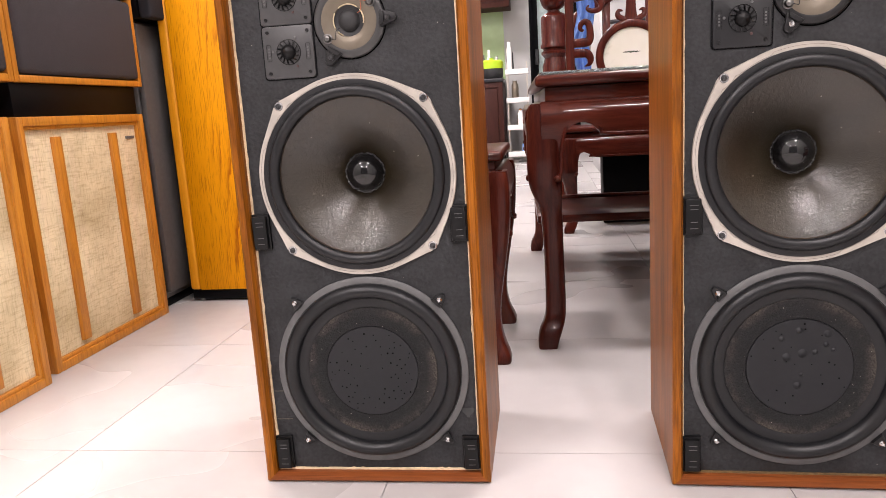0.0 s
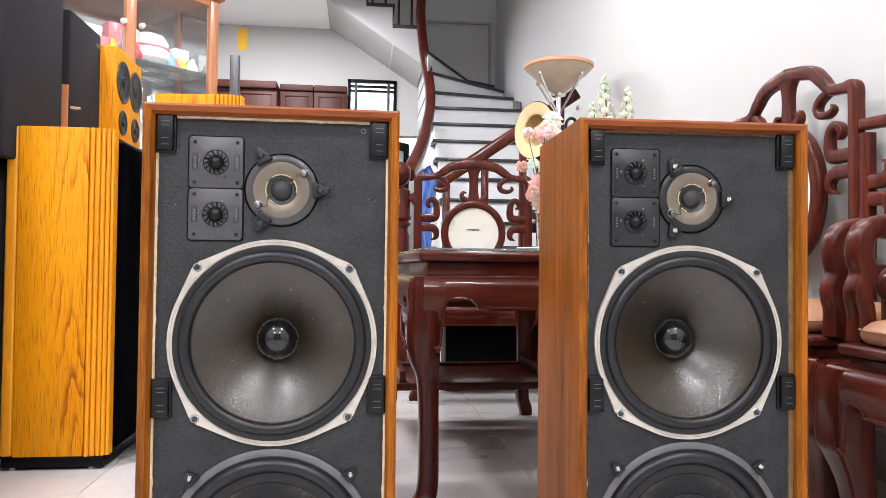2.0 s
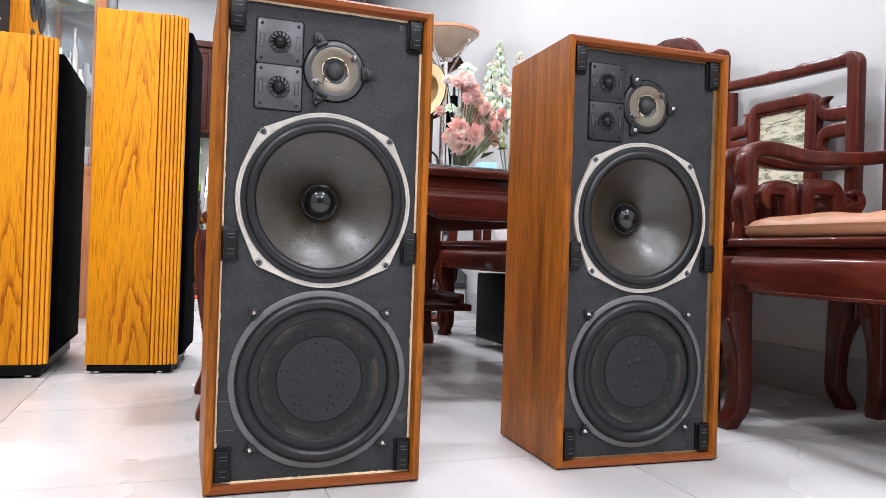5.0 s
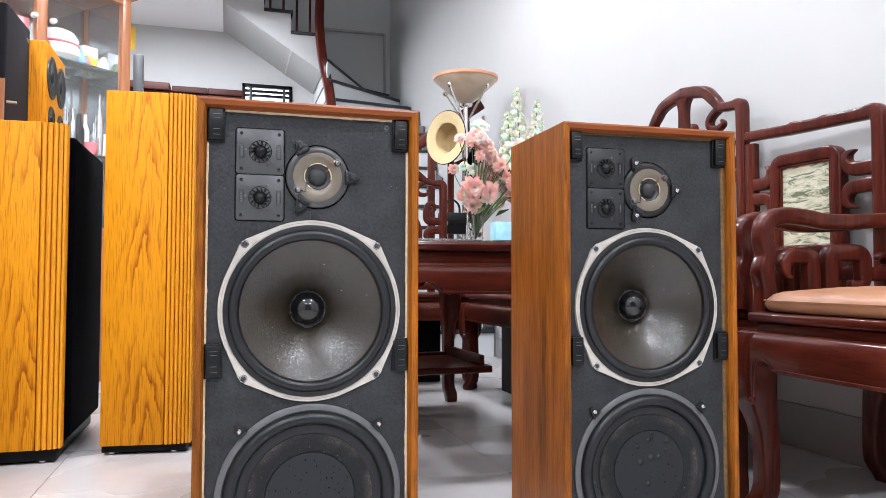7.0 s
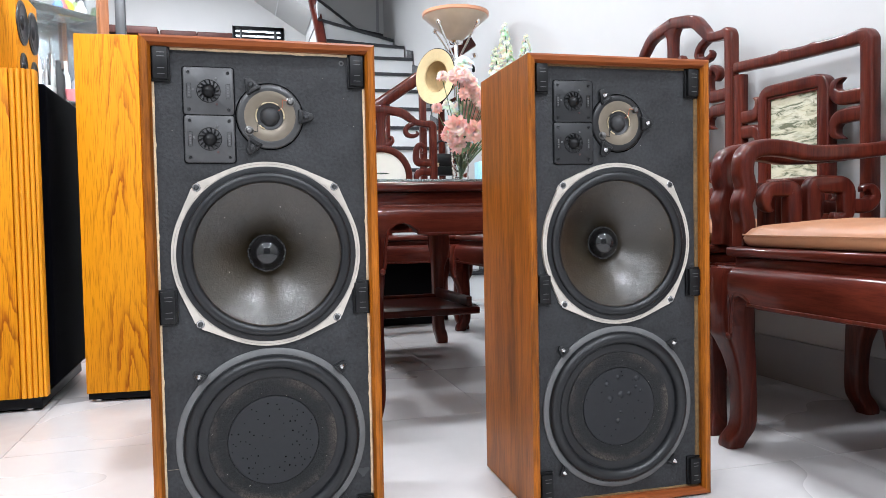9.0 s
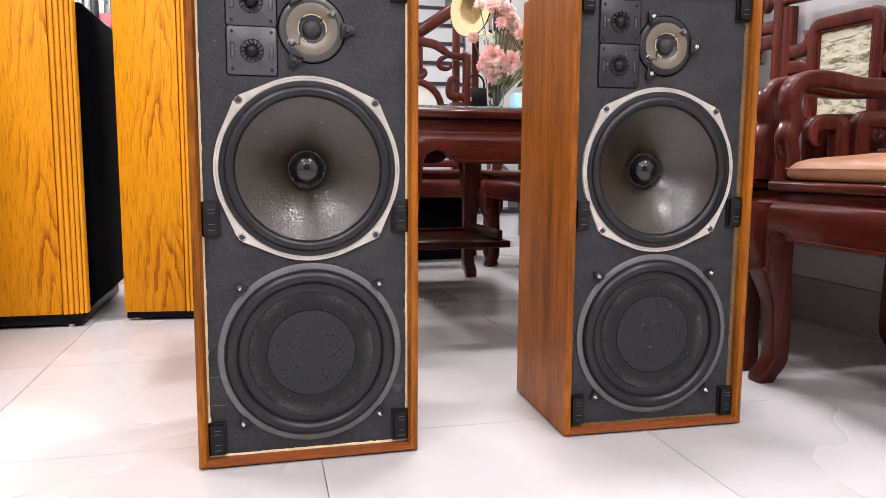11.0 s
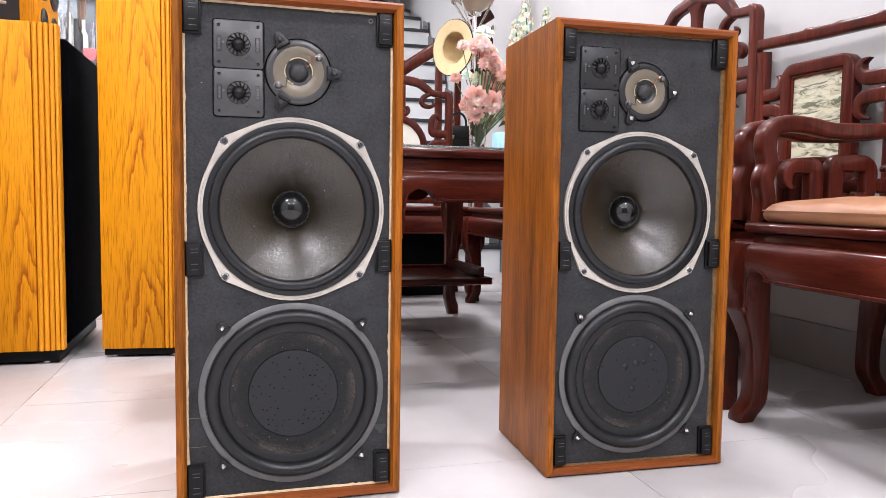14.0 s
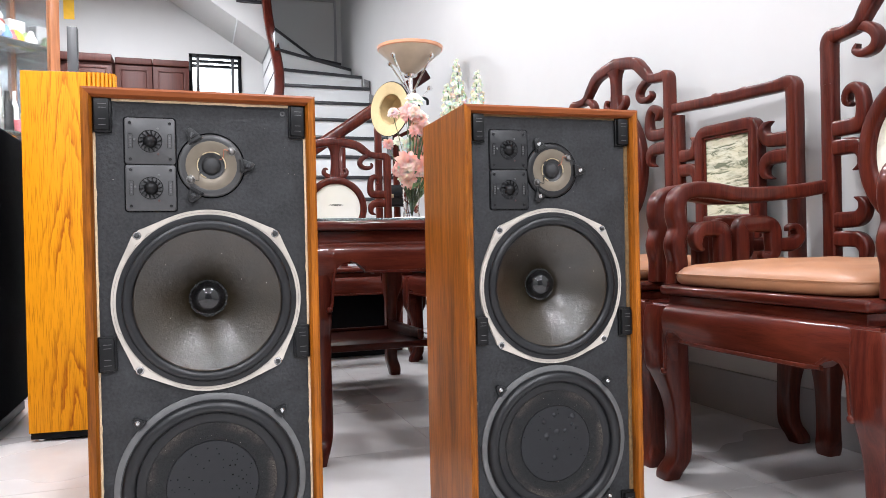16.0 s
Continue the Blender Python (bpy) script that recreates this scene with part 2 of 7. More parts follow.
BLACKLAM = simple("black_laminate", (0.0022, 0.0024, 0.0033), 0.4, vary=0.2, scale=50, bumps=0.03, spec=0.12)
WHITEWALL = simple("white_wall_paint", (0.472, 0.471, 0.462), 0.75, vary=0.025, scale=6, bumps=0.03)
# for the unseen front wall, dark so that cones and caps reflect little
DARKFRONT = simple("dark_unseen_front", (0.10, 0.102, 0.106), 0.5, vary=0.2, scale=20, bumps=0.1)
CEILM = simple("ceiling_paint", (0.88, 0.88, 0.88), 0.85, vary=0.02, scale=5, bumps=0.02)
MARBLE_STEP = simple("white_stair_riser", (0.78, 0.80, 0.80), 0.25, vary=0.04, scale=8, bumps=0.0)
DARKTREAD = simple("dark_granite_tread", (0.03, 0.03, 0.034), 0.25, vary=0.4, scale=120, bumps=0.0)
SKIRT = simple("grey_skirting_tile", (0.29, 0.29, 0.295), 0.35, vary=0.08, scale=10, bumps=0.02)
LEATHER = simple("tan_leatherette", (0.31, 0.142, 0.070), 0.40, vary=0.2, scale=18, bumps=0.3)
GLASSTOP = simple("green_tinted_glass", (0.82, 0.92, 0.90), 0.03, vary=0.0, scale=3, bumps=0.0, trans=0.9)
GROUT = simple("tile_joint", (0.52, 0.50, 0.49), 0.9, vary=0.1, scale=60, bumps=0.1)


def floor_tile_material():
    m, nt, b = material("pale_polished_tile")
    v = coords(nt, (1, 1, 1), True)
    n = node(nt, "ShaderNodeTexNoise", Scale=1.1, Detail=3.0, Distortion=0.3)
    nt.links.new(v, n.inputs["Vector"])
    n2 = node(nt, "ShaderNodeTexNoise", Scale=22.0, Detail=4.0)
    nt.links.new(v, n2.inputs["Vector"])
    a = ramp(nt, n.outputs["Fac"], [(0.3, (0.505, 0.484, 0.475)), (0.7, (0.535, 0.516, 0.508))])
    c = ramp(nt, n2.outputs["Fac"], [(0.35, (0.495, 0.475, 0.466)), (0.65, (0.540, 0.522, 0.512))])
    nt.links.new(mixcol(nt, 0.4, a, c), b.inputs["Base Color"])
    r = nt.nodes.new("ShaderNodeMapRange")
    r.inputs[3].default_value, r.inputs[4].default_value = 0.2, 0.36
    nt.links.new(n.outputs["Fac"], r.inputs[0])
    nt.links.new(r.outputs[0], b.inputs["Roughness"])
    return m


def cone_material():
    """Doped paper cone: brown-black with a glossy, crinkled film."""
    m, nt, b = material("doped_glossy_cone")
    v = coords(nt)
    n = node(nt, "ShaderNodeTexNoise", Scale=200.0, Detail=4.0, Roughness=0.62, Distortion=0.6)
    nt.links.new(v, n.inputs["Vector"])
    n2 = node(nt, "ShaderNodeTexNoise", Scale=620.0, Detail=3.0)
    nt.links.new(v, n2.inputs["Vector"])
    n3 = node(nt, "ShaderNodeTexNoise", Scale=9.0, Detail=2.0)
    nt.links.new(v, n3.inputs["Vector"])
    nt.links.new(ramp(nt, n3.outputs["Fac"], [(0.35, (0.0120, 0.0085, 0.0042)), (0.65, (0.0240, 0.0172, 0.0085))]), b.inputs["Base Color"])
    r = nt.nodes.new("ShaderNodeMapRange")
    r.inputs[3].default_value, r.inputs[4].default_value = 0.24, 0.38
    nt.links.new(n.outputs["Fac"], r.inputs[0])
    nt.links.new(r.outputs[0], b.inputs["Roughness"])
    b.inputs["Coat Weight"].default_value = 1.0
    b.inputs["Coat Roughness"].default_value = 0.11
    b.inputs["Specular IOR Level"].default_value = 0.25
    mix = mixcol(nt, 0.2, n.outputs["Fac"], n2.outputs["Fac"])
    bump(nt, b, mix, 0.9, 0.0009)
    nt.links.new(b.inputs["Normal"].links[0].from_socket, b.inputs["Coat Normal"])
    return m


TILE = floor_tile_material()
CONE = cone_material()
CAP = simple("shiny_black_dust_cap", (0.003, 0.003, 0.0034), 0.13, vary=0.1, scale=60, bumps=0.012, coat=0.6, spec=0.35)


def dusty_material():
    """Black flock, greyed and browned by dust towards its outer edge in broken patches."""
    m, nt, b = material("dusty_flocked_ring")
    v = coords(nt)
    ln = nt.nodes.new("ShaderNodeVectorMath")
    ln.operation = "LENGTH"
    nt.links.new(coords(nt, (1, 0, 1)), ln.inputs[0])
    n = node(nt, "ShaderNodeTexNoise", Scale=15.0, Detail=6.0, Roughness=0.7)
    nt.links.new(v, n.inputs["Vector"])
    f = node(nt, "ShaderNodeTexNoise", Scale=420.0, Detail=2.0)
    nt.links.new(v, f.inputs["Vector"])
    edge = ramp(nt, ln.outputs["Value"], [(0.087, (0.0, 0.0, 0.0)), (0.1005, (1.0, 1.0, 1.0))])
    patch = mixcol(nt, 1.0, edge, ramp(nt, n.outputs["Fac"], [(0.44, (0.05, 0.05, 0.05)), (0.60, (1, 1, 1))]), "MULTIPLY")
    base = ramp(nt, f.outputs["Fac"], [(0.35, (0.0062, 0.0064, 0.0070)), (0.65, (0.0126, 0.0128, 0.0136))])
    dust = ramp(nt, f.outputs["Fac"], [(0.35, (0.026, 0.021, 0.017)), (0.65, (0.078, 0.066, 0.056))])
    nt.links.new(mixcol(nt, patch, base, dust), b.inputs["Base Color"])
    b.inputs["Roughness"].default_value = 0.95
    bump(nt, b, f.outputs["Fac"], 0.9, 0.0015)
    return m


DUSTY = dusty_material()


# ---------- mesh helpers ----------
def mesh_of(name, bm, mat, smooth=None):
    me = bpy.data.meshes.new(name)
    bmesh.ops.recalc_face_normals(bm, faces=bm.faces[:])
    if smooth:
        for f in bm.faces:
            f.smooth = True
        for e in bm.edges:
            if len(e.link_faces) == 2 and e.calc_face_angle(0) > radians(smooth):
                e.smooth = False
    bm.to_mesh(me)
    bm.free()
    me.materials.append(mat)
    return me


def part(name, bm, mat, parent, label="", smooth=38, m=None):
    ob = new(name, mesh_of(name, bm, mat, smooth))
    ob.parent = parent
    if m is not None:
        ob.matrix_local = m
    if label:
        ob["label"] = label
    return ob


def dots(name, mesh, places, parent, at):
    """Many small alike pieces on one mesh, each an object; places are (x, z, scale)."""
    for x, z, k in places:
        ob = new(name, mesh)
        ob.parent = parent
        ob.matrix_basis = at @ Matrix.Translation((x, 0, z)) @ Matrix.Diagonal((k, 1, k, 1))


def thing(name, m, label, category, group="", kind=""):
    ob = new(name)
    ob.empty_display_size = 0.05
    ob.matrix_world = m
    return tagged(ob, label, category, group, kind)


def solid(name, bm, mat, label, category, group="", kind="", m=None, smooth=38):
    ob = new(name, mesh_of(name, bm, mat, smooth))
    if m is not None:
        ob.matrix_world = m
    return tagged(ob, label, category, group, kind)


def box(x0, x1, y0, y1, z0, z1, bevel=0.0, seg=2, bm=None):
    own = bmesh.new()
    r = bmesh.ops.create_cube(own, size=1)
    for v in r["verts"]:
        v.co = Vector((x0 + (v.co.x + 0.5) * (x1 - x0), y0 + (v.co.y + 0.5) * (y1 - y0), z0 + (v.co.z + 0.5) * (z1 - z0)))
    if bevel:
        bmesh.ops.bevel(own, geom=own.edges[:], offset=bevel, segments=seg, affect="EDGES", profile=0.5)
    return merge(bm, own)


def merge(bm, own):
    if bm is None:
        return own
    me = bpy.data.meshes.new("tmp")
    own.to_mesh(me)
    bm.from_mesh(me)
    own.free()
    bpy.data.meshes.remove(me)
    return bm


def lathe(profile, n=48, axis="z", bm=None):
    """Turn (radius, height) pairs round an axis; open ends close on the axis where radius is 0."""
    own = bmesh.new()
    rings = []
    for r, h in profile:
        if r < 1e-6:
            rings.append([own.verts.new((0, 0, h))])
        else:
            rings.append([own.verts.new((r * math.cos(2 * math.pi * i / n), r * math.sin(2 * math.pi * i / n), h)) for i in range(n)])
    for a, b in zip(rings, rings[1:]):
        for i in range(n):
            j = (i + 1) % n
            if len(a) == 1 and len(b) == 1:
                continue
            if len(a) == 1:
                own.faces.new((a[0], b[i], b[j]))
            elif len(b) == 1:
                own.faces.new((a[i], a[j], b[0]))
            else:
                own.faces.new((a[i], a[j], b[j], b[i]))
    if axis == "-y":
        bmesh.ops.transform(own, matrix=Matrix.Rotation(radians(90), 4, "X"), verts=own.verts[:])
    elif axis == "x":
        bmesh.ops.transform(own, matrix=Matrix.Rotation(radians(90), 4, "Y"), verts=own.verts[:])
    return merge(bm, own)


def moved(bm, m):
    bmesh.ops.transform(bm, matrix=m, verts=bm.verts[:])
    return bm


def prism(outline, y0, y1, bevel=0.0, bm=None, seg=2):
    """Extrude an outline of (x, z) from y0 to y1."""
    own = bmesh.new()
    f = own.faces.new([own.verts.new((x, y0, z)) for x, z in outline])
    r = bmesh.ops.extrude_face_region(own, geom=[f])
    for v in r["geom"]:
        if isinstance(v, bmesh.types.BMVert):
            v.co.y = y1
    if bevel:
        edges = [e for e in own.edges if abs(e.verts[0].co.y - e.verts[1].co.y) < 1e-7]
        bmesh.ops.bevel(own, geom=edges, offset=bevel, segments=seg, affect="EDGES", profile=0.5)
    return merge(bm, own)


def rounded(w, d, k=0.35, n=3):
    """Rounded rectangle outline of half sizes w, d."""
    r = min(w, d) * k
    pts = []
    for cx, cy, a0 in ((w - r, d - r, 0), (-w + r, d - r, 90), (-w + r, -d + r, 180), (w - r, -d + r, 270)):
        for i in range(n + 1):
            a = radians(a0 + 90 * i / n)
            pts.append((cx + r * math.cos(a), cy + r * math.sin(a)))
    return pts


def loft(sections, k=0.45, bm=None):
    """Skin of rounded rectangles: each section is (x, y, z, half width, half depth), stacked in z."""
    own = bmesh.new()
    rings = []
    for x, y, z, w, d in sections:
        rings.append([own.verts.new((x + a, y + b, z)) for a, b in rounded(w, d, k)])
    for a, b in zip(rings, rings[1:]):
        for i in range(len(a)):
            j = (i + 1) % len(a)
            own.faces.new((a[i], a[j], b[j], b[i]))
    own.faces.new(rings[0][::-1])
    own.faces.new(rings[-1])
    return merge(bm, own)


def smooth_path(points, steps=6, closed=False):
    """Points of a Catmull-Rom curve through the given ones."""
    p = [Vector(q) for q in points]
    out = []
    n = len(p)
    spans = n if closed else n - 1
    for i in range(spans):
        a, b, c, d = (p[(i + o) % n] if closed else p[min(max(i + o, 0), n - 1)] for o in (-1, 0, 1, 2))
        for s in range(steps):
            t = s / steps
            out.append(0.5 * (2 * b + (c - a) * t + (2 * a - 5 * b + 4 * c - d) * t * t + (3 * b - a - 3 * c + d) * t ** 3))
    if not closed:
        out.append(p[-1])
    return out


def sweep(points, w, d, closed=False, flat=Vector((0, 1, 0)), k=0.5, taper=None, bm=None):
    """A bar with a rounded section (w across, d along flat) along points; taper(t) scales it."""
    own = bmesh.new()
    pts = [Vector(q) for q in points]
    n = len(pts)
    rings = []
    for i, q in enumerate(pts):
        t0 = pts[(i - 1) % n] if (closed or i > 0) else q
        t1 = pts[(i + 1) % n] if (closed or i < n - 1) else q
        tan = (t1 - t0).normalized()
        side = flat.cross(tan)
        if side.length < 1e-4:
            side = Vector((1, 0, 0)).cross(tan)
        side.normalize()
        up = tan.cross(side).normalized()
        s = taper(i / (n - 1)) if taper else 1.0
        rings.append([own.verts.new(q + side * a * s + up * b * s) for a, b in rounded(w / 2, d / 2, k)])
    m = len(rings[0])
    for i in range(n if closed else n - 1):
        a, b = rings[i], rings[(i + 1) % n]
        for j in range(m):
            own.faces.new((a[j], a[(j + 1) % m], b[(j + 1) % m], b[j]))
    if not closed:
        own.faces.new(rings[0][::-1])
        own.faces.new(rings[-1])
    return merge(bm, own)


def ring_cell(x0, x1, z0, z1, cx, cz, r, y, n=64, bm=None):
    """A flat rectangle in the xz plane with a round hole."""
    own = bmesh.new()
    inner, outer = [], []
    for i in range(n):
        a = 2 * math.pi * i / n + math.pi / n
        c, s = math.cos(a), math.sin(a)
        inner.append(own.verts.new((cx + r * c, y, cz + r * s)))
        k = min((x1 - cx) / c if c > 1e-9 else 1e9, (x0 - cx) / c if c < -1e-9 else 1e9, (z1 - cz) / s if s > 1e-9 else 1e9, (z0 - cz) / s if s < -1e-9 else 1e9)
        outer.append(own.verts.new((cx + k * c, y, cz + k * s)))
    corners = [own.verts.new((x, y, z)) for x, z in ((x0, z0), (x1, z0), (x1, z1), (x0, z1))]
    for i in range(n):
        j = (i + 1) % n
        own.faces.new((inner[i], inner[j], outer[j], outer[i]))
        a, b = outer[i].co, outer[j].co
        if abs(a.x - b.x) > 1e-6 and abs(a.z - b.z) > 1e-6:
            c = min(corners, key=lambda q: (q.co - (a + b) / 2).length)
            own.faces.new((outer[i], outer[j], c))
    return merge(bm, own)


# ---------- the room ----------
def plain(name, bounds, mat, label, category="wall", bevel=0.0):
    return solid(name, box(*bounds, bevel=bevel), mat, label, category, kind="structure", smooth=None)


plain("wall_east", (WALL_X, WALL_X + 0.15, FRONT_Y, BACK_Y + 1.6, 0, 6.0), WHITEWALL, "smooth white painted party wall behind the furniture")
plain("wall_west", (LEFT_X - 0.15, LEFT_X, FRONT_Y, BACK_Y + 1.6, 0, 6.0), WHITEWALL, "white painted wall behind the stacked loudspeakers")
# unseen closing wall, added dark to keep glossy black parts dark
plain("wall_south", (LEFT_X, WALL_X, FRONT_Y - 0.15, FRONT_Y, 0, 3.4), DARKFRONT, "unseen front wall, kept dark for the reflections")
plain("ceiling", (LEFT_X, WALL_X, FRONT_Y, 4.3, CEIL_Z, CEIL_Z + 0.15), CEILM, "white plastered ceiling over the front room", "ceiling")
plain("ceiling", (LEFT_X, -0.46, 4.3, BACK_Y, CEIL_Z, CEIL_Z + 0.15), CEILM, "white plastered ceiling beside the stairwell", "ceiling")
plain("ceiling", (-0.46, WALL_X, 4.3, BACK_Y, 5.9, 6.05), CEILM, "high ceiling above the stairwell", "ceiling")
plain("wall_stairwell", (-0.61, -0.46, 4.3, BACK_Y, CEIL_Z + 0.15, 5.9), WHITEWALL, "upper white stairwell side wall")
plain("wall_stairwell", (-0.46, WALL_X, 4.15, 4.3, CEIL_Z + 0.15, 5.9), WHITEWALL, "upper white stairwell front wall")

# back wall with a window and a doorway
WX0, WX1, WZ0, WZ1 = -0.255, 0.285, 2.19, 2.67
DX0, DX1, DZ = -0.07, 0.62, 2.06
bm = bmesh.new()
for b in ((LEFT_X, DX0, 0, WZ0), (DX1, WALL_X, 0, WZ0), (DX0, DX1, DZ, WZ0), (LEFT_X, WX0, WZ0, WZ1), (WX1, WALL_X, WZ0, WZ1), (LEFT_X, WALL_X, WZ1, 6.0)):
    box(b[0], b[1], BACK_Y, BACK_Y + 0.15, b[2], b[3], bm=bm)
solid("wall_north", bm, WHITEWALL, "white back wall with a small window and a doorway", "wall", kind="structure", smooth=None)
plain("wall_yard", (LEFT_X, WALL_X, BACK_Y + 1.5, BACK_Y + 1.65, 0, 6.0), WHITEWALL, "white wall of the space beyond the doorway")

plain("baseboard", (WALL_X - 0.012, WALL_X, FRONT_Y, 4.5, 0.0, 0.14), SKIRT, "grey tile skirting along the white wall", "baseboard", 0.002)

# floor of 0.6 m tiles, joints along x and y
floor = solid("floor", box(LEFT_X, WALL_X, FRONT_Y, BACK_Y + 1.5, -0.12, -0.006), GROUT, "pale polished tile floor with thin joints", "floor", kind="structure", smooth=None)


# ---------- the pair of floor-standing loudspeakers ----------
SW, SH, SD = 0.3635, 0.831, 0.281


def mitred_frame(parent, w, h, t, y0, y1, mat_v, mat_h):
    """Four mitred front edges, bevelled inwards, of a box w wide and h high."""
    x = w / 2
    corners = [((-x, 0.003), (-x + t, t)), ((x, 0.003), (x - t, t)), ((x, h), (x - t, h - t)), ((-x, h), (-x + t, h - t))]
    for i, name in enumerate(("bottom_edge", "side_edge", "top_edge", "side_edge")):
        (a, ai), (b, bi) = corners[i], corners[(i + 1) % 4]
        own = bmesh.new()
        da, db = (Vector((ai[0] - a[0], ai[1] - a[1])) * 0.25, Vector((bi[0] - b[0], bi[1] - b[1])) * 0.25)
        ring_a = [(a[0], y1, a[1]), (a[0], y0 + 0.003, a[1]), (a[0] + da.x, y0, a[1] + da.y), (ai[0] - da.x, y0 + 0.001, ai[1] - da.y), (ai[0], y0 + 0.009, ai[1]), (ai[0], y1, ai[1])]
        ring_b = [(b[0], y1, b[1]), (b[0], y0 + 0.003, b[1]), (b[0] + db.x, y0, b[1] + db.y), (bi[0] - db.x, y0 + 0.001, bi[1] - db.y), (bi[0], y0 + 0.009, bi[1]), (bi[0], y1, bi[1])]
        va = [own.verts.new(p) for p in ring_a]
        vb = [own.verts.new(p) for p in ring_b]
        n = len(va)
        for k in range(n):
            own.faces.new((va[k], va[(k + 1) % n], vb[(k + 1) % n], vb[k]))
        own.faces.new(va)
        own.faces.new(vb[::-1])
        part(name, own, mat_h if i in (0, 2) else mat_v, parent, smooth=20)


def screw(parent, x, y, z, r=0.0045, mat=None):
    bm = lathe([(0, 0.0045), (r * 0.55, 0.0043), (r, 0.002), (r, -0.006), (0, -0.006)], 12, "-y")
    box(-r * 0.75, r * 0.75, -0.0052, -0.003, -0.0006, 0.0006, bm=bm)
    return part("screw", bm, mat or STEEL, parent, m=pose(x, y, z, 0, random.uniform(0, 180), 0))


def woofer(parent, cx, cz, y):
    """Cone woofer with a cast frame with four ears, rubber roll surround, glossy cone and dust cap. y is the baffle's face."""
    fr, hole, ear = 0.1492, 0.130, 0.1085
    n = 180
    own = bmesh.new()
    front_o, front_i, back_o = [], [], []
    for i in range(n):
        a = 2 * math.pi * i / n
        c, s = math.cos(a), math.sin(a)
        # flat flanks beside each small ear
        off = abs((math.degrees(a) % 90) - 45)
        r = fr if off > 21.5 else min(0.1576, fr / math.cos(radians(21.5 - off)))
        if off < 4:
            r += 0.0008 * (1 - (off / 4) ** 2)
        front_o.append(own.verts.new((cx + r * c, y - 0.0055, cz + r * s)))
        back_o.append(own.verts.new((cx + (r + 0.0008) * c, y + 0.001, cz + (r + 0.0008) * s)))
        front_i.append(own.verts.new((cx + hole * c, y - 0.0050, cz + hole * s)))
    for i in range(n):
        j = (i + 1) % n
        own.faces.new((front_o[i], front_o[j], front_i[j], front_i[i]))
        own.faces.new((back_o[i], back_o[j], front_o[j], front_o[i]))
    part("driver_frame", own, FRAMEW, parent, "aged white cast metal frame", smooth=50)
    at = Matrix.Translation((cx, y, cz))
    # fine dark groove that follows the rim and bends round each screw
    groove = []
    for i in range(180):
        a = 2 * math.pi * i / 180
        off = abs((math.degrees(a) % 90) - 45)
        r = 0.1456 if off > 26 else 0.1428
        if off < 7:
            r = 0.1415 + 0.0045 * (off / 7)
        groove.append((r * math.cos(a), -0.0055, r * math.sin(a)))
    part("frame_groove", sweep(groove, 0.0005, 0.0005, True), GROOVE, parent, smooth=None, m=at)
    part("frame_gasket", lathe([(0.1418, 0.0050), (0.1416, 0.0068), (0.1400, 0.0072), (0.1320, 0.0072), (0.1290, 0.002)], 112, "-y"), RUBBER, parent, m=at)
    prof = [(0.1345, 0.0070)]
    for i in range(13):
        a = math.pi * i / 12
        prof.append((0.1252 + 0.0085 * math.cos(a), 0.0065 + 0.0075 * math.sin(a)))
    prof += [(0.1172, 0.0042), (0.1158, 0.0015)]
    part("surround", lathe(prof, 112, "-y"), RUBBER, parent, "black rubber roll surround", m=at)
    part("cone_edge", lathe([(0.1174, 0.0040), (0.1168, 0.0042), (0.1163, 0.0034), (0.1158, 0.0018)], 112, "-y"), GLUE, parent, "thin brown glue line", m=at)
    # the flare steepens towards the middle
    cone = [(0.1163, 0.0024)]
    for i in range(1, 19):
        t = i / 18
        cone.append((0.1163 - 0.0870 * t, 0.0024 - 0.0870 * (0.34 * t + 0.36 * t * t)))
    part("cone", lathe(cone, 128, "-y"), CONE, parent, "brown-black glossy doped cone", smooth=60, m=at)
    specks = mesh_of("dust_speck", lathe([(0.0007, 0.0002), (0, 0.0007)], 6, "-y"), FRAMEW)
    for share, ang in ((0.42, 74), (0.62, 31), (0.30, 138), (0.55, 205), (0.22, 15)):
        r = 0.1163 - 0.0870 * share
        depth = 0.0024 - 0.0870 * (0.34 * share + 0.36 * share * share)
        dots("dust_speck", specks, [(r * math.cos(radians(ang)), r * math.sin(radians(ang)), 1.0)], parent, Matrix.Translation((cx, y - depth - 0.0006, cz)))
    cap = [(0.0292, -0.062), (0.0288, -0.056)]
    for i in range(9):
        a = radians(12 + 78 * i / 8)
        cap.append((0.0288 * math.cos(a) / math.cos(radians(12)), -0.0575 + 0.0250 * math.sin(a)))
    cap[-1] = (0, cap[-1][1])
    part("dust_cap", lathe(cap, 48, "-y"), CAP, parent, "shiny black dust cap", smooth=60, m=at)
    glue = [(0.0303 + 0.0008 * math.sin(i * 1.7) + 0.0005 * math.sin(i * 0.61), 2 * math.pi * i / 72, 0.0565 + 0.0006 * math.sin(i * 2.3)) for i in range(72)]
    part("cap_glue_ring", sweep([(r * math.cos(a), y, r * math.sin(a)) for r, a, y in glue], 0.0034, 0.0026, True), CAP, parent, "shiny uneven glue ring", m=at)
    for sx in (-1, 1):
        for sz in (-1, 1):
            part("washer", lathe([(0.0035, 0.0064), (0.0058, 0.0066), (0.0066, 0.0058), (0.0068, 0.004)], 20, "-y"), STEEL, parent, m=Matrix.Translation((cx + sx * ear, y, cz + sz * ear)))
            screw(parent, cx + sx * ear, y - 0.0056, cz + sz * ear, 0.0042, GREYPL)


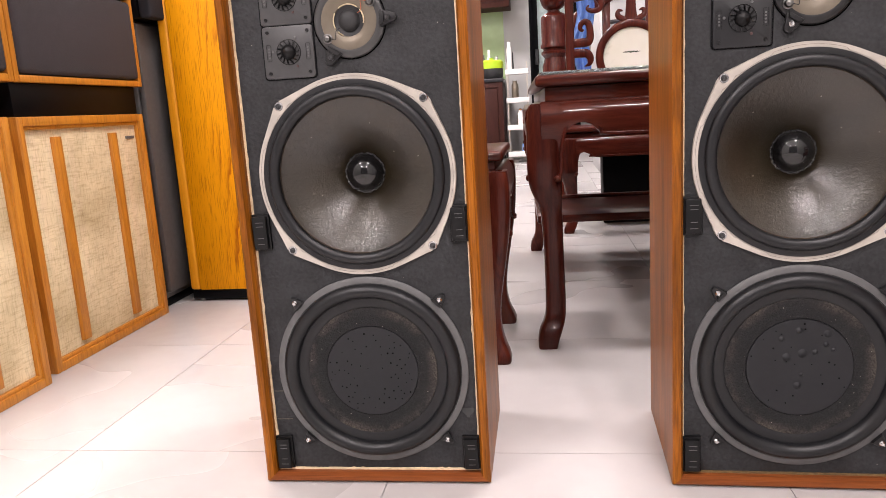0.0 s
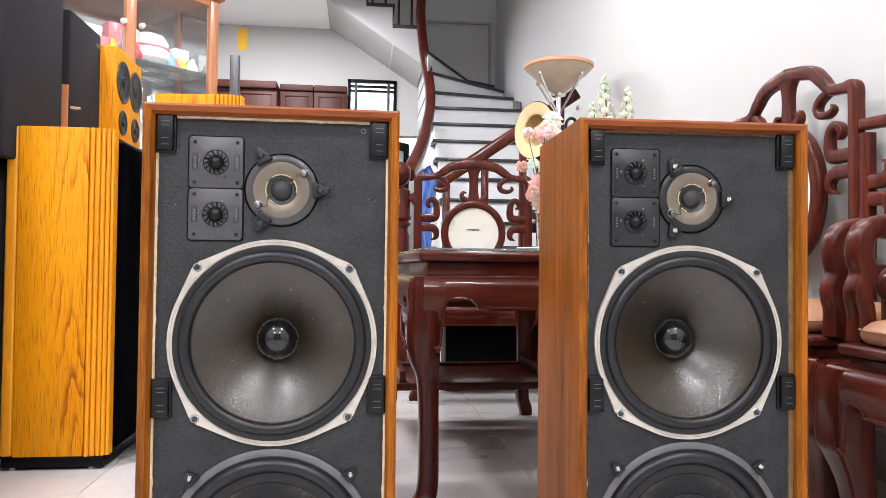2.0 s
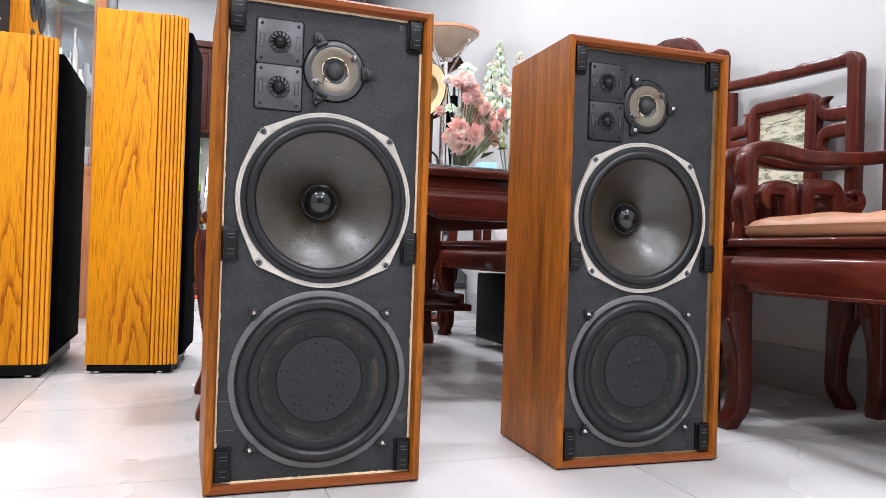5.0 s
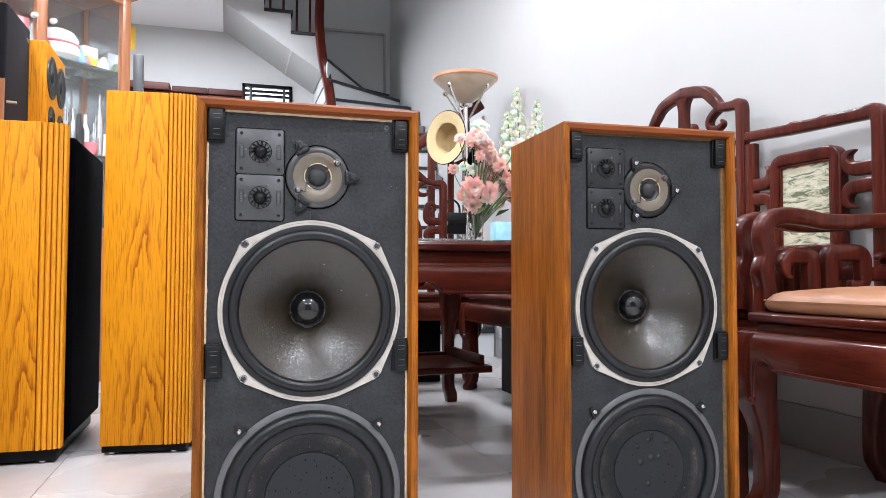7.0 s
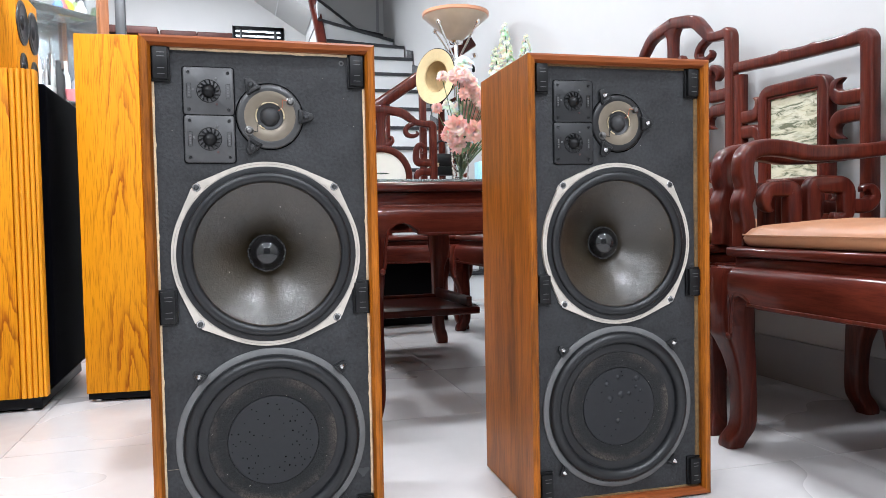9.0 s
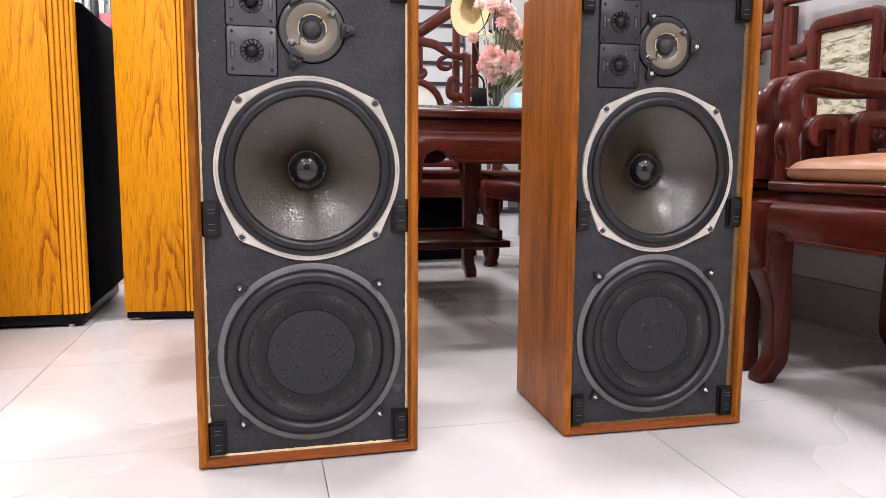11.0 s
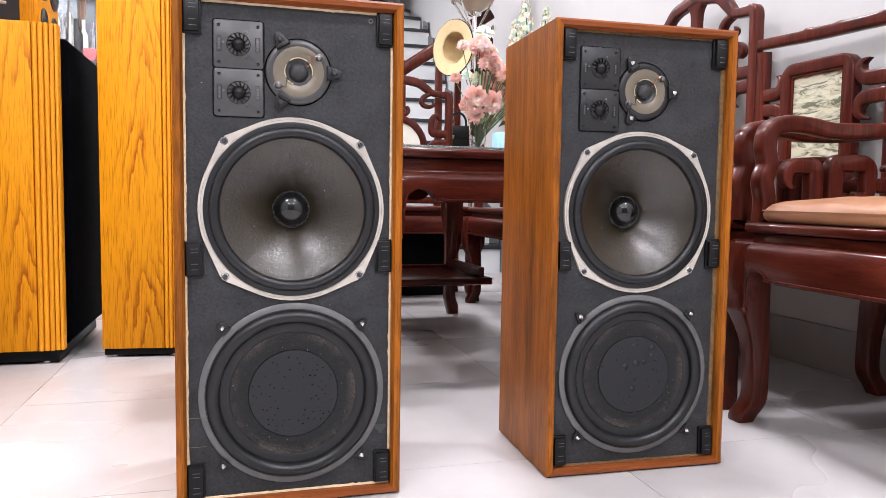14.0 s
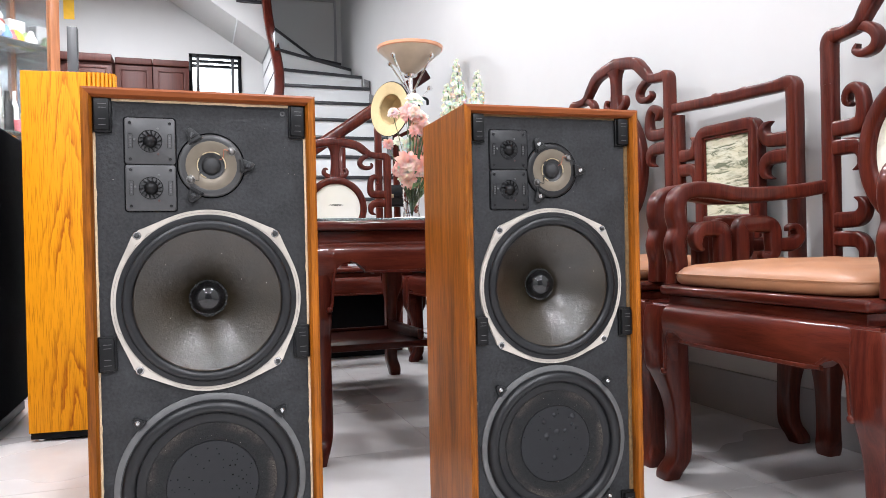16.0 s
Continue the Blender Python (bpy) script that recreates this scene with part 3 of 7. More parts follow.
def clamp(parent, x, y, z, angle, mat=MIDRIM, k=1.0, pin=None):
    """Small triangular claw with its broad foot on the driver, held by a screw."""
    own = prism([(-0.0100, -0.0085), (-0.0088, -0.0098), (0.0088, -0.0098), (0.0100, -0.0085), (0.0042, 0.0075), (0.0020, 0.0095), (-0.0020, 0.0095), (-0.0042, 0.0075)], -0.0065, 0.0, 0.0014)
    prism([(-0.0086, -0.0096), (0.0086, -0.0096), (0.0062, -0.0045), (-0.0062, -0.0045)], -0.0095, -0.005, 0.0012, bm=own)
    part("claw", own, mat, parent, m=Matrix.Translation((x, y, z)) @ Matrix.Rotation(radians(angle), 4, "Y") @ Matrix.Diagonal((k, 1, k, 1)))
    screw(parent, x, y - 0.0075, z, 0.0042, pin)


def passive_radiator(parent, cx, cz, y):
    at = Matrix.Translation((cx, y, cz))
    part("radiator_frame", lathe([(0.1515, -0.001), (0.1515, 0.003), (0.1502, 0.0040), (0.1405, 0.0040), (0.1395, 0.001)], 112, "-y"), FRAMEG, parent, "grey flat outer ring", m=at)
    prof = [(0.1415, 0.0045)]
    for i in range(15):
        a = math.pi * i / 14
        prof.append((0.1293 + 0.0112 * math.cos(a), 0.0038 + 0.0118 * math.sin(a)))
    prof += [(0.1155, 0.0042), (0.1090, 0.0030), (0.1040, 0.0026), (0.1015, 0.0005)]
    part("surround", lathe(prof, 112, "-y"), RUBBER, parent, "thick black rubber roll", m=at)
    part("flocked_ring", lathe([(0.1034, 0.0008), (0.1028, 0.0032), (0.1016, 0.0036), (0.099, 0.0030), (0.074, 0.0030), (0.0725, 0.0012)], 112, "-y"), DUSTY, parent, "dusty worn black ring", m=at)
    disc = lathe([(0.0728, 0.0015), (0.0722, 0.0038), (0, 0.0038)], 96, "-y")
    part("diaphragm", disc, CARD, parent, "flat black perforated diaphragm", m=at)
    # pinholes in loose rows, flat black discs for their shaded depth
    rnd = random.Random(5)
    spots = []
    for i in range(120):
        a = i * 2.39996 + rnd.uniform(-0.1, 0.1)
        r = 0.0685 * math.sqrt((i + 0.5) / 120) + rnd.uniform(-0.001, 0.001)
        patch = math.sin(a * 2.0 + 0.6) + 0.6 * math.sin(a * 3.0 + 2.0)
        if rnd.random() < (0.80 if r < 0.030 or cx < 0 else 0.45 if patch < 0 else 0.2):
            continue
        spots.append((r * math.cos(a), r * math.sin(a), rnd.uniform(0.7, 1.3)))
    dots("pinhole", mesh_of("pinhole", lathe([(0.00115, 0.0042), (0, 0.0042)], 7, "-y"), HOLE), spots, parent, at)
    if cx < 0:
        # moisture blisters on the card
        spots = []
        for i in range(17):
            a, r = rnd.uniform(0, 6.28), 0.064 * math.sqrt(rnd.random())
            if math.sin(a) > -0.3 or rnd.random() > 0.6:
                spots.append((r * math.cos(a), r * math.sin(a), rnd.uniform(0.6, 1.5)))
        dots("blister", mesh_of("blister", lathe([(0.0048, 0.0037), (0.0040, 0.0044), (0.0024, 0.0056), (0.0010, 0.0061), (0, 0.0062)], 12, "-y"), CARD, 70), spots, parent, at)
    # pale specks of dust
    spots = []
    for i in range(16):
        a, r = rnd.uniform(0, 6.28), rnd.uniform(0.074, 0.101)
        spots.append((r * math.cos(a), r * math.sin(a), rnd.uniform(0.6, 1.5)))
    dots("dust_speck", mesh_of("dust_speck", lathe([(0.0005, 0.0034), (0, 0.0040)], 5, "-y"), FRAMEW), spots, parent, at)
    for sx in (-1, 1):
        for sz in (-1, 1):
            ang = math.degrees(math.atan2(sx, sz))
            clamp(parent, cx + sx * 0.1135, y, cz + sz * 0.1135, ang)


def tweeter(parent, cx, cz, y, face):
    plate = prism([(a, b) for a, b in rounded(0.0380, 0.0372, 0.13, 4)], -0.0032, 0.001, 0.0012)
    # thin dark sheet paints the shaded gap round the plate
    part("plate_recess", prism([(a, b) for a, b in rounded(0.0400, 0.0388, 0.14, 4)], -0.0006 - 0.0002 * (cz > 0.7), 0.001), FELT, parent, m=Matrix.Translation((cx, y, cz)))
    tw = part("tweeter_plate", plate, face, parent, "dark grey square plate", m=Matrix.Translation((cx, y, cz)))
    part("bezel", lathe([(0.0186, 0.0030), (0.0183, 0.0038), (0.0176, 0.0036), (0.0172, 0.0005)], 48, "-y"), BLACKPL, tw)
    # flat black disc in place of a deep shaded well
    part("well", lathe([(0.0176, 0.0034), (0.0168, 0.0030), (0.0, 0.0031)], 40, "-y"), HOLE, tw)
    # phase ring of raked fins round a pointed centre
    for i in range(14):
        own = prism([(0.0080, -0.0006), (0.0166, 0.0036), (0.0163, 0.0052), (0.0080, 0.0007)], -0.0050, -0.0030)
        bmesh.ops.transform(own, matrix=Matrix.Rotation(2 * math.pi * i / 14, 4, "Y") @ Matrix.Rotation(0.5, 4, "X"), verts=own.verts[:])
        part("fin", own, BLACKPL, tw, smooth=None)
    part("phase_plug", lathe([(0.0110, 0.0032), (0.0104, 0.0058), (0.0062, 0.0100), (0.0021, 0.0122), (0, 0.0124)], 28, "-y"), BLACKPL, tw)
    for sx in (-1, 1):
        for sz in (-1, 1):
            part("screw", lathe([(0.0028, 0.0034), (0.0024, 0.0046), (0.0009, 0.0042), (0, 0.0036)], 10, "-y"), BLACKPL, tw, m=Matrix.Translation((sx * 0.030, 0, sz * 0.029)))
    for ang, mat in ((60, FRAMEG), (175, FRAMEG), (-60, DULLRED)):
        part("rivet", lathe([(0.0020, 0.0034), (0.0016, 0.0042), (0, 0.0043)], 10, "-y"), mat, tw, m=Matrix.Translation((0.0235 * math.cos(radians(ang)), 0, 0.0235 * math.sin(radians(ang)))))
    for sx in (-1, 1):
        part("label_frame", sweep([(sx * 0.0295 + a, -0.0034, b) for a, b in rounded(0.0032, 0.0115, 0.2, 1)], 0.0006, 0.0006, True), BLACKPL, tw, smooth=None)
    for sx in (-1, 1):
        own = bmesh.new()
        for i in range(4):
            box(sx * 0.0295 - 0.0012, sx * 0.0295 + 0.0012, -0.0036, -0.003, -0.008 + i * 0.0042, -0.0055 + i * 0.0042, bm=own)
        part("marking_bars", own, FRAMEG, tw, smooth=None)


def midrange(parent, cx, cz, y, pin, rim):
    # black ring paints the shade round the rim
    part("rim_shadow_gap", lathe([(0.0540, 0.0003), (0.0525, 0.0005), (0.0515, -0.001)], 72, "-y"), HOLE, parent, m=Matrix.Translation((cx, y, cz)))
    md = part("midrange_rim", lathe([(0.0520, -0.001), (0.0520, 0.0018), (0.0508, 0.0036), (0.0490, 0.0044), (0.0412, 0.0058), (0.0404, 0.0054)], 72, "-y"), rim, parent, "smooth rim of the dome driver", m=Matrix.Translation((cx, y, cz)))
    part("face_disc", lathe([(0.0408, 0.0050), (0.0404, 0.0057), (0.0380, 0.0060), (0.0235, 0.0056), (0.0222, 0.0048), (0.0216, 0.0020)], 72, "-y"), PALE, md, "beige pressed metal disc")
    for a0, a1 in ((-12, 38), (52, 128), (150, 205), (222, 246)):
        arc = [(0.0221 * math.cos(radians(a0 + (a1 - a0) * i / 12)), -0.0062 - 0.0004 * math.sin(i * 1.9), 0.0221 * math.sin(radians(a0 + (a1 - a0) * i / 12))) for i in range(13)]
        part("inner_ring", sweep(arc, 0.0019, 0.0015), BRASS, md, "broken brass inner ring")
    part("ring_well", lathe([(0.0219, 0.0022), (0.0195, 0.0006), (0.0150, 0.0004)], 64, "-y"), GREYPL, md)
    dome = [(0.0156, 0.0005)]
    for i in range(9):
        a = math.pi / 2 * i / 8
        dome.append((0.0150 * math.cos(a), 0.001 + 0.0115 * math.sin(a)))
    dome[-1] = (0, dome[-1][1])
    part("dome", lathe(dome, 40, "-y"), DOME, md, "dark grey fabric dome", smooth=60)
    for ang in (120.5, 0, 240):
        a = radians(ang)
        clamp(parent, cx + 0.0575 * math.cos(a), y - 0.002, cz + 0.0575 * math.sin(a), 90 - ang, k=1.25, pin=pin)
    for ang, wire in ((36, COPPER), (215.5, BLACKPL)):
        a = radians(ang)
        px, pz = 0.0402 * math.cos(a), 0.0402 * math.sin(a)
        part("terminal", lathe([(0.0072, 0.0050), (0.0070, 0.0068), (0.0056, 0.0072), (0.0054, 0.0092), (0.0040, 0.0118), (0.002, 0.0126), (0, 0.0127)], 20, "-y"), OLDSTEEL, md, "dark nickel terminal nut", m=Matrix.Translation((px, 0, pz)))
        part("lead_wire", sweep(smooth_path([(px * 0.95, -0.009, pz * 0.95), (px * 0.80 - pz * 0.22, -0.010, pz * 0.80 + px * 0.22), (px * 0.68 - pz * 0.10, -0.008, pz * 0.68 + px * 0.10), (px * 0.58, -0.0065, pz * 0.55), (px * 0.40, -0.005, pz * 0.40)], 5), 0.0010, 0.0010), wire, md)


def fastener(parent, x, y, z, tilt=0.0):
    """Black ribbed grille socket screwed to the baffle."""
    own = box(-0.0140, 0.0140, -0.005, 0.001, -0.0280, 0.0280, 0.0015)
    box(-0.0110, 0.0110, -0.013, -0.003, -0.0250, 0.0250, 0.0015, bm=own)
    f = part("grille_socket", own, BLACKPL, parent, "black plastic grille socket", m=pose(x, y, z, 0, tilt, 0))
    for dz, w in ((0.016, 0.006), (0.010, 0.0055), (-0.008, 0.005), (-0.017, 0.0055)):
        part("slot_edge", box(-w + 0.001, w + 0.001, -0.01345, -0.0128, dz - 0.00045, dz + 0.00045), FRAMEG, f, smooth=None)


def loudspeaker(m, label, strip_mat, seed, dx):
    random.seed(seed)
    sp = thing("floor_loudspeaker", m, label, "loudspeaker", "pair of vintage loudspeakers")
    t = 0.0155
    x = SW / 2
    for name, b in (("side_panel", (-x, -x + t, 0.0125, SD, 0.003, SH)), ("side_panel", (x - t, x, 0.0125, SD, 0.003, SH))):
        part(name, box(*b, bevel=0.0008, seg=1), WALNUT, sp)
    part("top_panel", box(-x + t, x - t, 0.0125, SD, SH - t, SH - 0.0004), WALNUT_H, sp)
    part("bottom_panel", box(-x + t, x - t, 0.0125, SD, 0.0004, t), WALNUT_H, sp)
    part("felt_base", box(-x + 0.006, x - 0.006, 0.008, SD - 0.006, 0.0, 0.003), FELT, sp, "black felt strip under the cabinet")
    part("back_panel", box(-x + t, x - t, SD - 0.014, SD - 0.004, t, SH - t), BLACKLAM, sp)
    mitred_frame(sp, SW, SH, t, 0.0, 0.0125, WALNUT, WALNUT_H)
    by = 0.0200
    xi, zi = x - t, SH - t
    # chipped raw edge of the board all round
    rnd = random.Random(seed)
    for name, a, b in (("board_edge", (-xi, t), (-xi, zi)), ("board_edge", (xi, t), (xi, zi)), ("board_edge", (-xi, t), (xi, t)), ("board_edge", (-xi, zi), (xi, zi))):
        own = bmesh.new()
        k = 90
        vertical = a[0] == b[0]
        sgn = -1 if (a[0] > 0 if vertical else a[1] > 0.4) else 1
        rows = []
        for i in range(k + 1):
            s = i / k
            wide = 0.0085 if (strip_mat is STAINED and vertical and a[0] > 0) else 0.0036
            w = wide + 0.00025 * math.sin(s * 31 + seed) + rnd.uniform(-0.0002, 0.0002) + (rnd.uniform(0, 0.0016) if rnd.random() < 0.08 else 0)
            px, pz = a[0] + (b[0] - a[0]) * s, a[1] + (b[1] - a[1]) * s
            if vertical:
                rows.append([own.verts.new(q) for q in ((px, by - 0.0022, pz), (px + sgn * w * 0.8, by - 0.0018, pz), (px + sgn * w, by + 0.002, pz))])
            else:
                rows.append([own.verts.new(q) for q in ((px, by - 0.0022, pz), (px, by - 0.0018, pz + sgn * w * 0.8), (px, by + 0.002, pz + sgn * w))])
        for r0, r1 in zip(rows, rows[1:]):
            for j in range(2):
                own.faces.new((r0[j], r0[j + 1], r1[j + 1], r1[j]))
        part(name, own, strip_mat if (vertical and a[0] > 0) or not vertical else RAW, sp, "chipped bare board edge", smooth=None)
    # baffle with two round openings
    own = bmesh.new()
    wz, pz = 0.4890, 0.1835
    ring_cell(-xi, xi, 0.3395, 0.6405, dx, wz, 0.1315, by, bm=own)
    ring_cell(-xi, xi, t, 0.3395, dx, pz, 0.1410, by, bm=own)
    box(-xi, xi, by, by + 0.002, 0.6405, zi, bm=own)
    part("baffle", own, BAFFLE, sp, "black painted front baffle", smooth=None)
    woofer(sp, dx, wz, by)
    passive_radiator(sp, dx, pz, by)
    for cz in (0.7495, 0.6740):
        # left plates carry the sheen in their colour, right plates stay dark
        tweeter(sp, -0.0855 + dx, cz, by, TWNOSHEEN if strip_mat is STAINED else TWSHEEN)
    midrange(sp, 0.0080 + dx - (0.0045 if strip_mat is STAINED else 0.0), 0.7115, by, STEEL if strip_mat is STAINED else GREYPL, MIDRIM if strip_mat is STAINED else RIMSHEEN)
    for fx, fz in ((-0.1525, 0.7895), (0.1520, 0.7885), (-0.1525, 0.410), (0.1525, 0.412), (-0.1525, 0.047), (0.1525, 0.047)):
        fastener(sp, fx, by, fz, rnd.uniform(-1, 1))
    if strip_mat is RAW:
        # hairline cracks and a worn patch low on the baffle
        for z0, ln in ((0.150, 0.018), (0.102, 0.026)):
            part("hairline_crack", box(-xi + 0.004, -xi + 0.004 + ln, by - 0.0005, by, z0, z0 + 0.0009), PALE, sp, smooth=None)
        own = bmesh.new()
        pts = [own.verts.new((0.150 + 0.011 * math.cos(a) * (0.7 + 0.5 * math.sin(3 * a)), by - 0.0004, 0.112 + 0.014 * math.sin(a) * (0.8 + 0.3 * math.cos(2 * a)))) for a in [2 * math.pi * i / 16 for i in range(16)]]
        own.faces.new(pts)
        part("worn_patch", own, GREYPL, sp, "rubbed grey patch", smooth=None)
        part("empty_screw_hole", lathe([(0.0020, 0.0001), (0.0026, 0.0012), (0.0040, 0.0010), (0.0044, 0.0)], 16, "-y"), FRAMEG, sp, "bare ring of a lost screw", m=Matrix.Translation((0.1290, by, 0.8020)))
    spots = [(rnd.uniform(-xi, xi), rnd.choice((rnd.uniform(0.64, zi), rnd.uniform(t, zi))), rnd.uniform(0.6, 1.3)) for i in range(18)]
    dots("dust_speck", mesh_of("dust_speck", lathe([(0.0005, 0.0002), (0, 0.0005)], 5, "-y"), FRAMEW), spots, sp, Matrix.Translation((0, by, 0)))
    return sp


loudspeaker(pose(-0.2360, 1.0315, 0, 0, 0, 0.4), "walnut floor loudspeaker without grille, pale chipped board edges, on the tiles", RAW, 11, 0.003)
loudspeaker(pose(0.4015, 1.0285, 0, 0, 0, -1.5), "walnut floor loudspeaker without grille, brown-stained board edges, on the tiles", STAINED, 12, -0.004)


# ---------- golden oak towers ----------
def oak_tower(m, w, d, h, label, flutes=7, share=0.70, strip=0.0, heart=0.0, base=0.028):
    """Tower with a plain oak side, a fluted rounded corner and a black cloth front that faces along local x."""
    tw = thing("tower_loudspeaker", m, label, "loudspeaker", "oak tower loudspeakers")
    flat_w = w * share
    part("plinth", box(0.004, w - 0.012, 0.004, d - 0.02, 0.008, base, 0.003), BLACKLAM, tw, "black recessed plinth")
    if strip:
        part("rear_edge", box(0, strip, 0, 0.03, base, h, 0.009, 4), OAK_REED, tw, "rounded rear edge")
    part("oak_panel", box(strip + 0.0015 * (strip > 0) - heart, flat_w - heart, 0, 0.03, base, h, 0.002), OAK, tw, "golden oak veneer side", m=Matrix.Translation((heart, 0, 0)))
    # fluted corner: reeds on an arc that bends towards the front
    r = w - flat_w
    pitch = 1.0 / flutes
    for i in range(flutes):
        s0, s1 = i * pitch, (i + 0.80) * pitch

        def bend(s):
            a = s * 0.95
            return flat_w + 0.003 + r * 0.98 * math.sin(a) / math.sin(0.95), r * 0.62 * (1 - math.cos(a))
        (xa, ya), (xb, yb) = bend(s0), bend(s1)
        own = bmesh.new()
        nx, ny = (yb - ya), -(xb - xa)
        ln = math.hypot(nx, ny)
        nx, ny = nx / ln * 0.003, ny / ln * 0.003
        pts = [(xa, ya + 0.03), (xa, ya), (xa + (xb - xa) * 0.25 + nx, ya + (yb - ya) * 0.25 + ny), (xa + (xb - xa) * 0.75 + nx, ya + (yb - ya) * 0.75 + ny), (xb, yb), (xb, yb + 0.03)]
        lo = [own.verts.new((a, b, base)) for a, b in pts]
        hi = [own.verts.new((a, b, h)) for a, b in pts]
        for k in range(len(pts)):
            own.faces.new((lo[k], lo[(k + 1) % len(pts)], hi[(k + 1) % len(pts)], hi[k]))
        own.faces.new(hi)
        part("oak_reed", own, OAK_REED, tw, smooth=60)
    part("cabinet_body", box(0.002, w - 0.035, 0.03, d, base, h - 0.003, 0.002), BLACKLAM, tw, "black cabinet body")
    part("corner_backing", box(flat_w - 0.002, w - 0.006, 0.034, 0.06, base, h - 0.004), BLACKLAM, tw)
    part("front_grille", box(w - 0.034, w + 0.014, 0.065, d - 0.02, base + 0.02, h - 0.03, 0.010, 3), FABBLACK, tw, "black cloth front grille")
    part("far_cheek", box(0, w - 0.03, d, d + 0.03, base, h, 0.002), OAK, tw)
    part("top_board", box(0.001, flat_w, 0.03, d, h - 0.004, h - 0.0005), OAK, tw)
    for fx in (0.03, w - 0.05):
        for fy in (0.025, d - 0.05):
            part("foot", lathe([(0.010, 0.0), (0.012, 0.002), (0.012, 0.007), (0.006, 0.009), (0, 0.009)], 16), STEEL, tw, "small metal glide", m=Matrix.Translation((fx, fy, 0)))
    return tw


oak_tower(pose(-0.737, 2.262, 0, 0, 0, -6), 0.262, 0.42, 1.122, "tall golden oak tower loudspeaker with fluted corner and black grille")
oak_tower(pose(-1.132, 2.205, 0, 0, 0, 0), 0.298, 0.59, 1.001, "lower golden oak tower loudspeaker with fluted corner beside the stacked cabinets", 5, 0.77, 0.034, 0.075, 0.040)


# ---------- rosewood furniture ----------
# rows of a leg: share of the height, outward offset, half width
KNEE_SLIM = [(1.00, 0.0150, 0.0370), (0.94, 0.0190, 0.0378), (0.80, 0.0210, 0.0388), (0.70, 0.0196, 0.0378), (0.645, 0.0150, 0.0330), (0.59, 0.0082, 0.0262), (0.51, 0.0053, 0.0240), (0.42, 0.0040, 0.0230), (0.30, 0.0030, 0.0232), (0.18, 0.0030, 0.0236), (0.12, 0.0062, 0.0244), (0.075, 0.0160, 0.0262), (0.04, 0.0220, 0.0250), (0.012, 0.0245, 0.0232), (0.0, 0.0245, 0.0218)]
KNEE_LOW = [(1.00, 0.0160, 0.0385), (0.94, 0.0195, 0.0405), (0.80, 0.0205, 0.0415), (0.66, 0.0190, 0.0400), (0.60, 0.0145, 0.0352), (0.53, 0.0090, 0.0300), (0.46, 0.0050, 0.0262), (0.38, 0.0025, 0.0240), (0.28, 0.0012, 0.0232), (0.18, 0.0012, 0.0232), (0.12, 0.0040, 0.0240), (0.08, 0.0105, 0.0252), (0.045, 0.0165, 0.0248), (0.015, 0.0195, 0.0232), (0.0, 0.0198, 0.0214)]


def cabriole(parent, x, y, sx, sy, top, s=1.0, shape=None):
    """Curved leg: swells outwards at the knee, thins to the ankle and kicks out at the foot. sx, sy point outwards."""
    rows = [(1.00, 0.0160, 0.0315), (0.94, 0.0205, 0.0310), (0.85, 0.0210, 0.0305), (0.74, 0.0185, 0.0305), (0.66, 0.0140, 0.0308), (0.58, 0.0090, 0.0300), (0.50, 0.0040, 0.0288), (0.40, -0.0020, 0.0266), (0.30, -0.0070, 0.0250), (0.20, -0.0080, 0.0250), (0.12, -0.0035, 0.0272), (0.06, 0.0035, 0.0305), (0.02, 0.0075, 0.0320), (0.0, 0.0070, 0.0300)]
    pts = [tuple(q) for q in smooth_path(shape or rows, 3)]
    secs = [(x + sx * o * s, y + sy * o * s, max(0.0, z) * top, h * s, h * s) for z, o, h in pts]
    return part("leg", loft(secs[::-1], 0.36), ROSE, parent, smooth=60)


def apron_outline(half, top, mid, arch, foot, a=0.05, e=0.0):
    """Outline of an apron with an arch at each end that steps down to a straight middle."""
    k = a / 0.05
    left = [(-half, top)] + [(-half + (o + e * max(0.0, 1 - o / 0.106) if o else 0.0) * k, z) for o, z in ((0.0, foot), (0.046, foot), (0.053, foot + 0.012), (0.056, foot + (arch - foot) * 0.5), (0.066, arch - 0.020), (0.084, arch - 0.004), (0.106, arch), (0.128, arch - (arch - mid) * 0.22), (0.150, mid + (arch - mid) * 0.25), (0.178, mid))]
    right = [(-x, z) for x, z in left[::-1]]
    return left + right


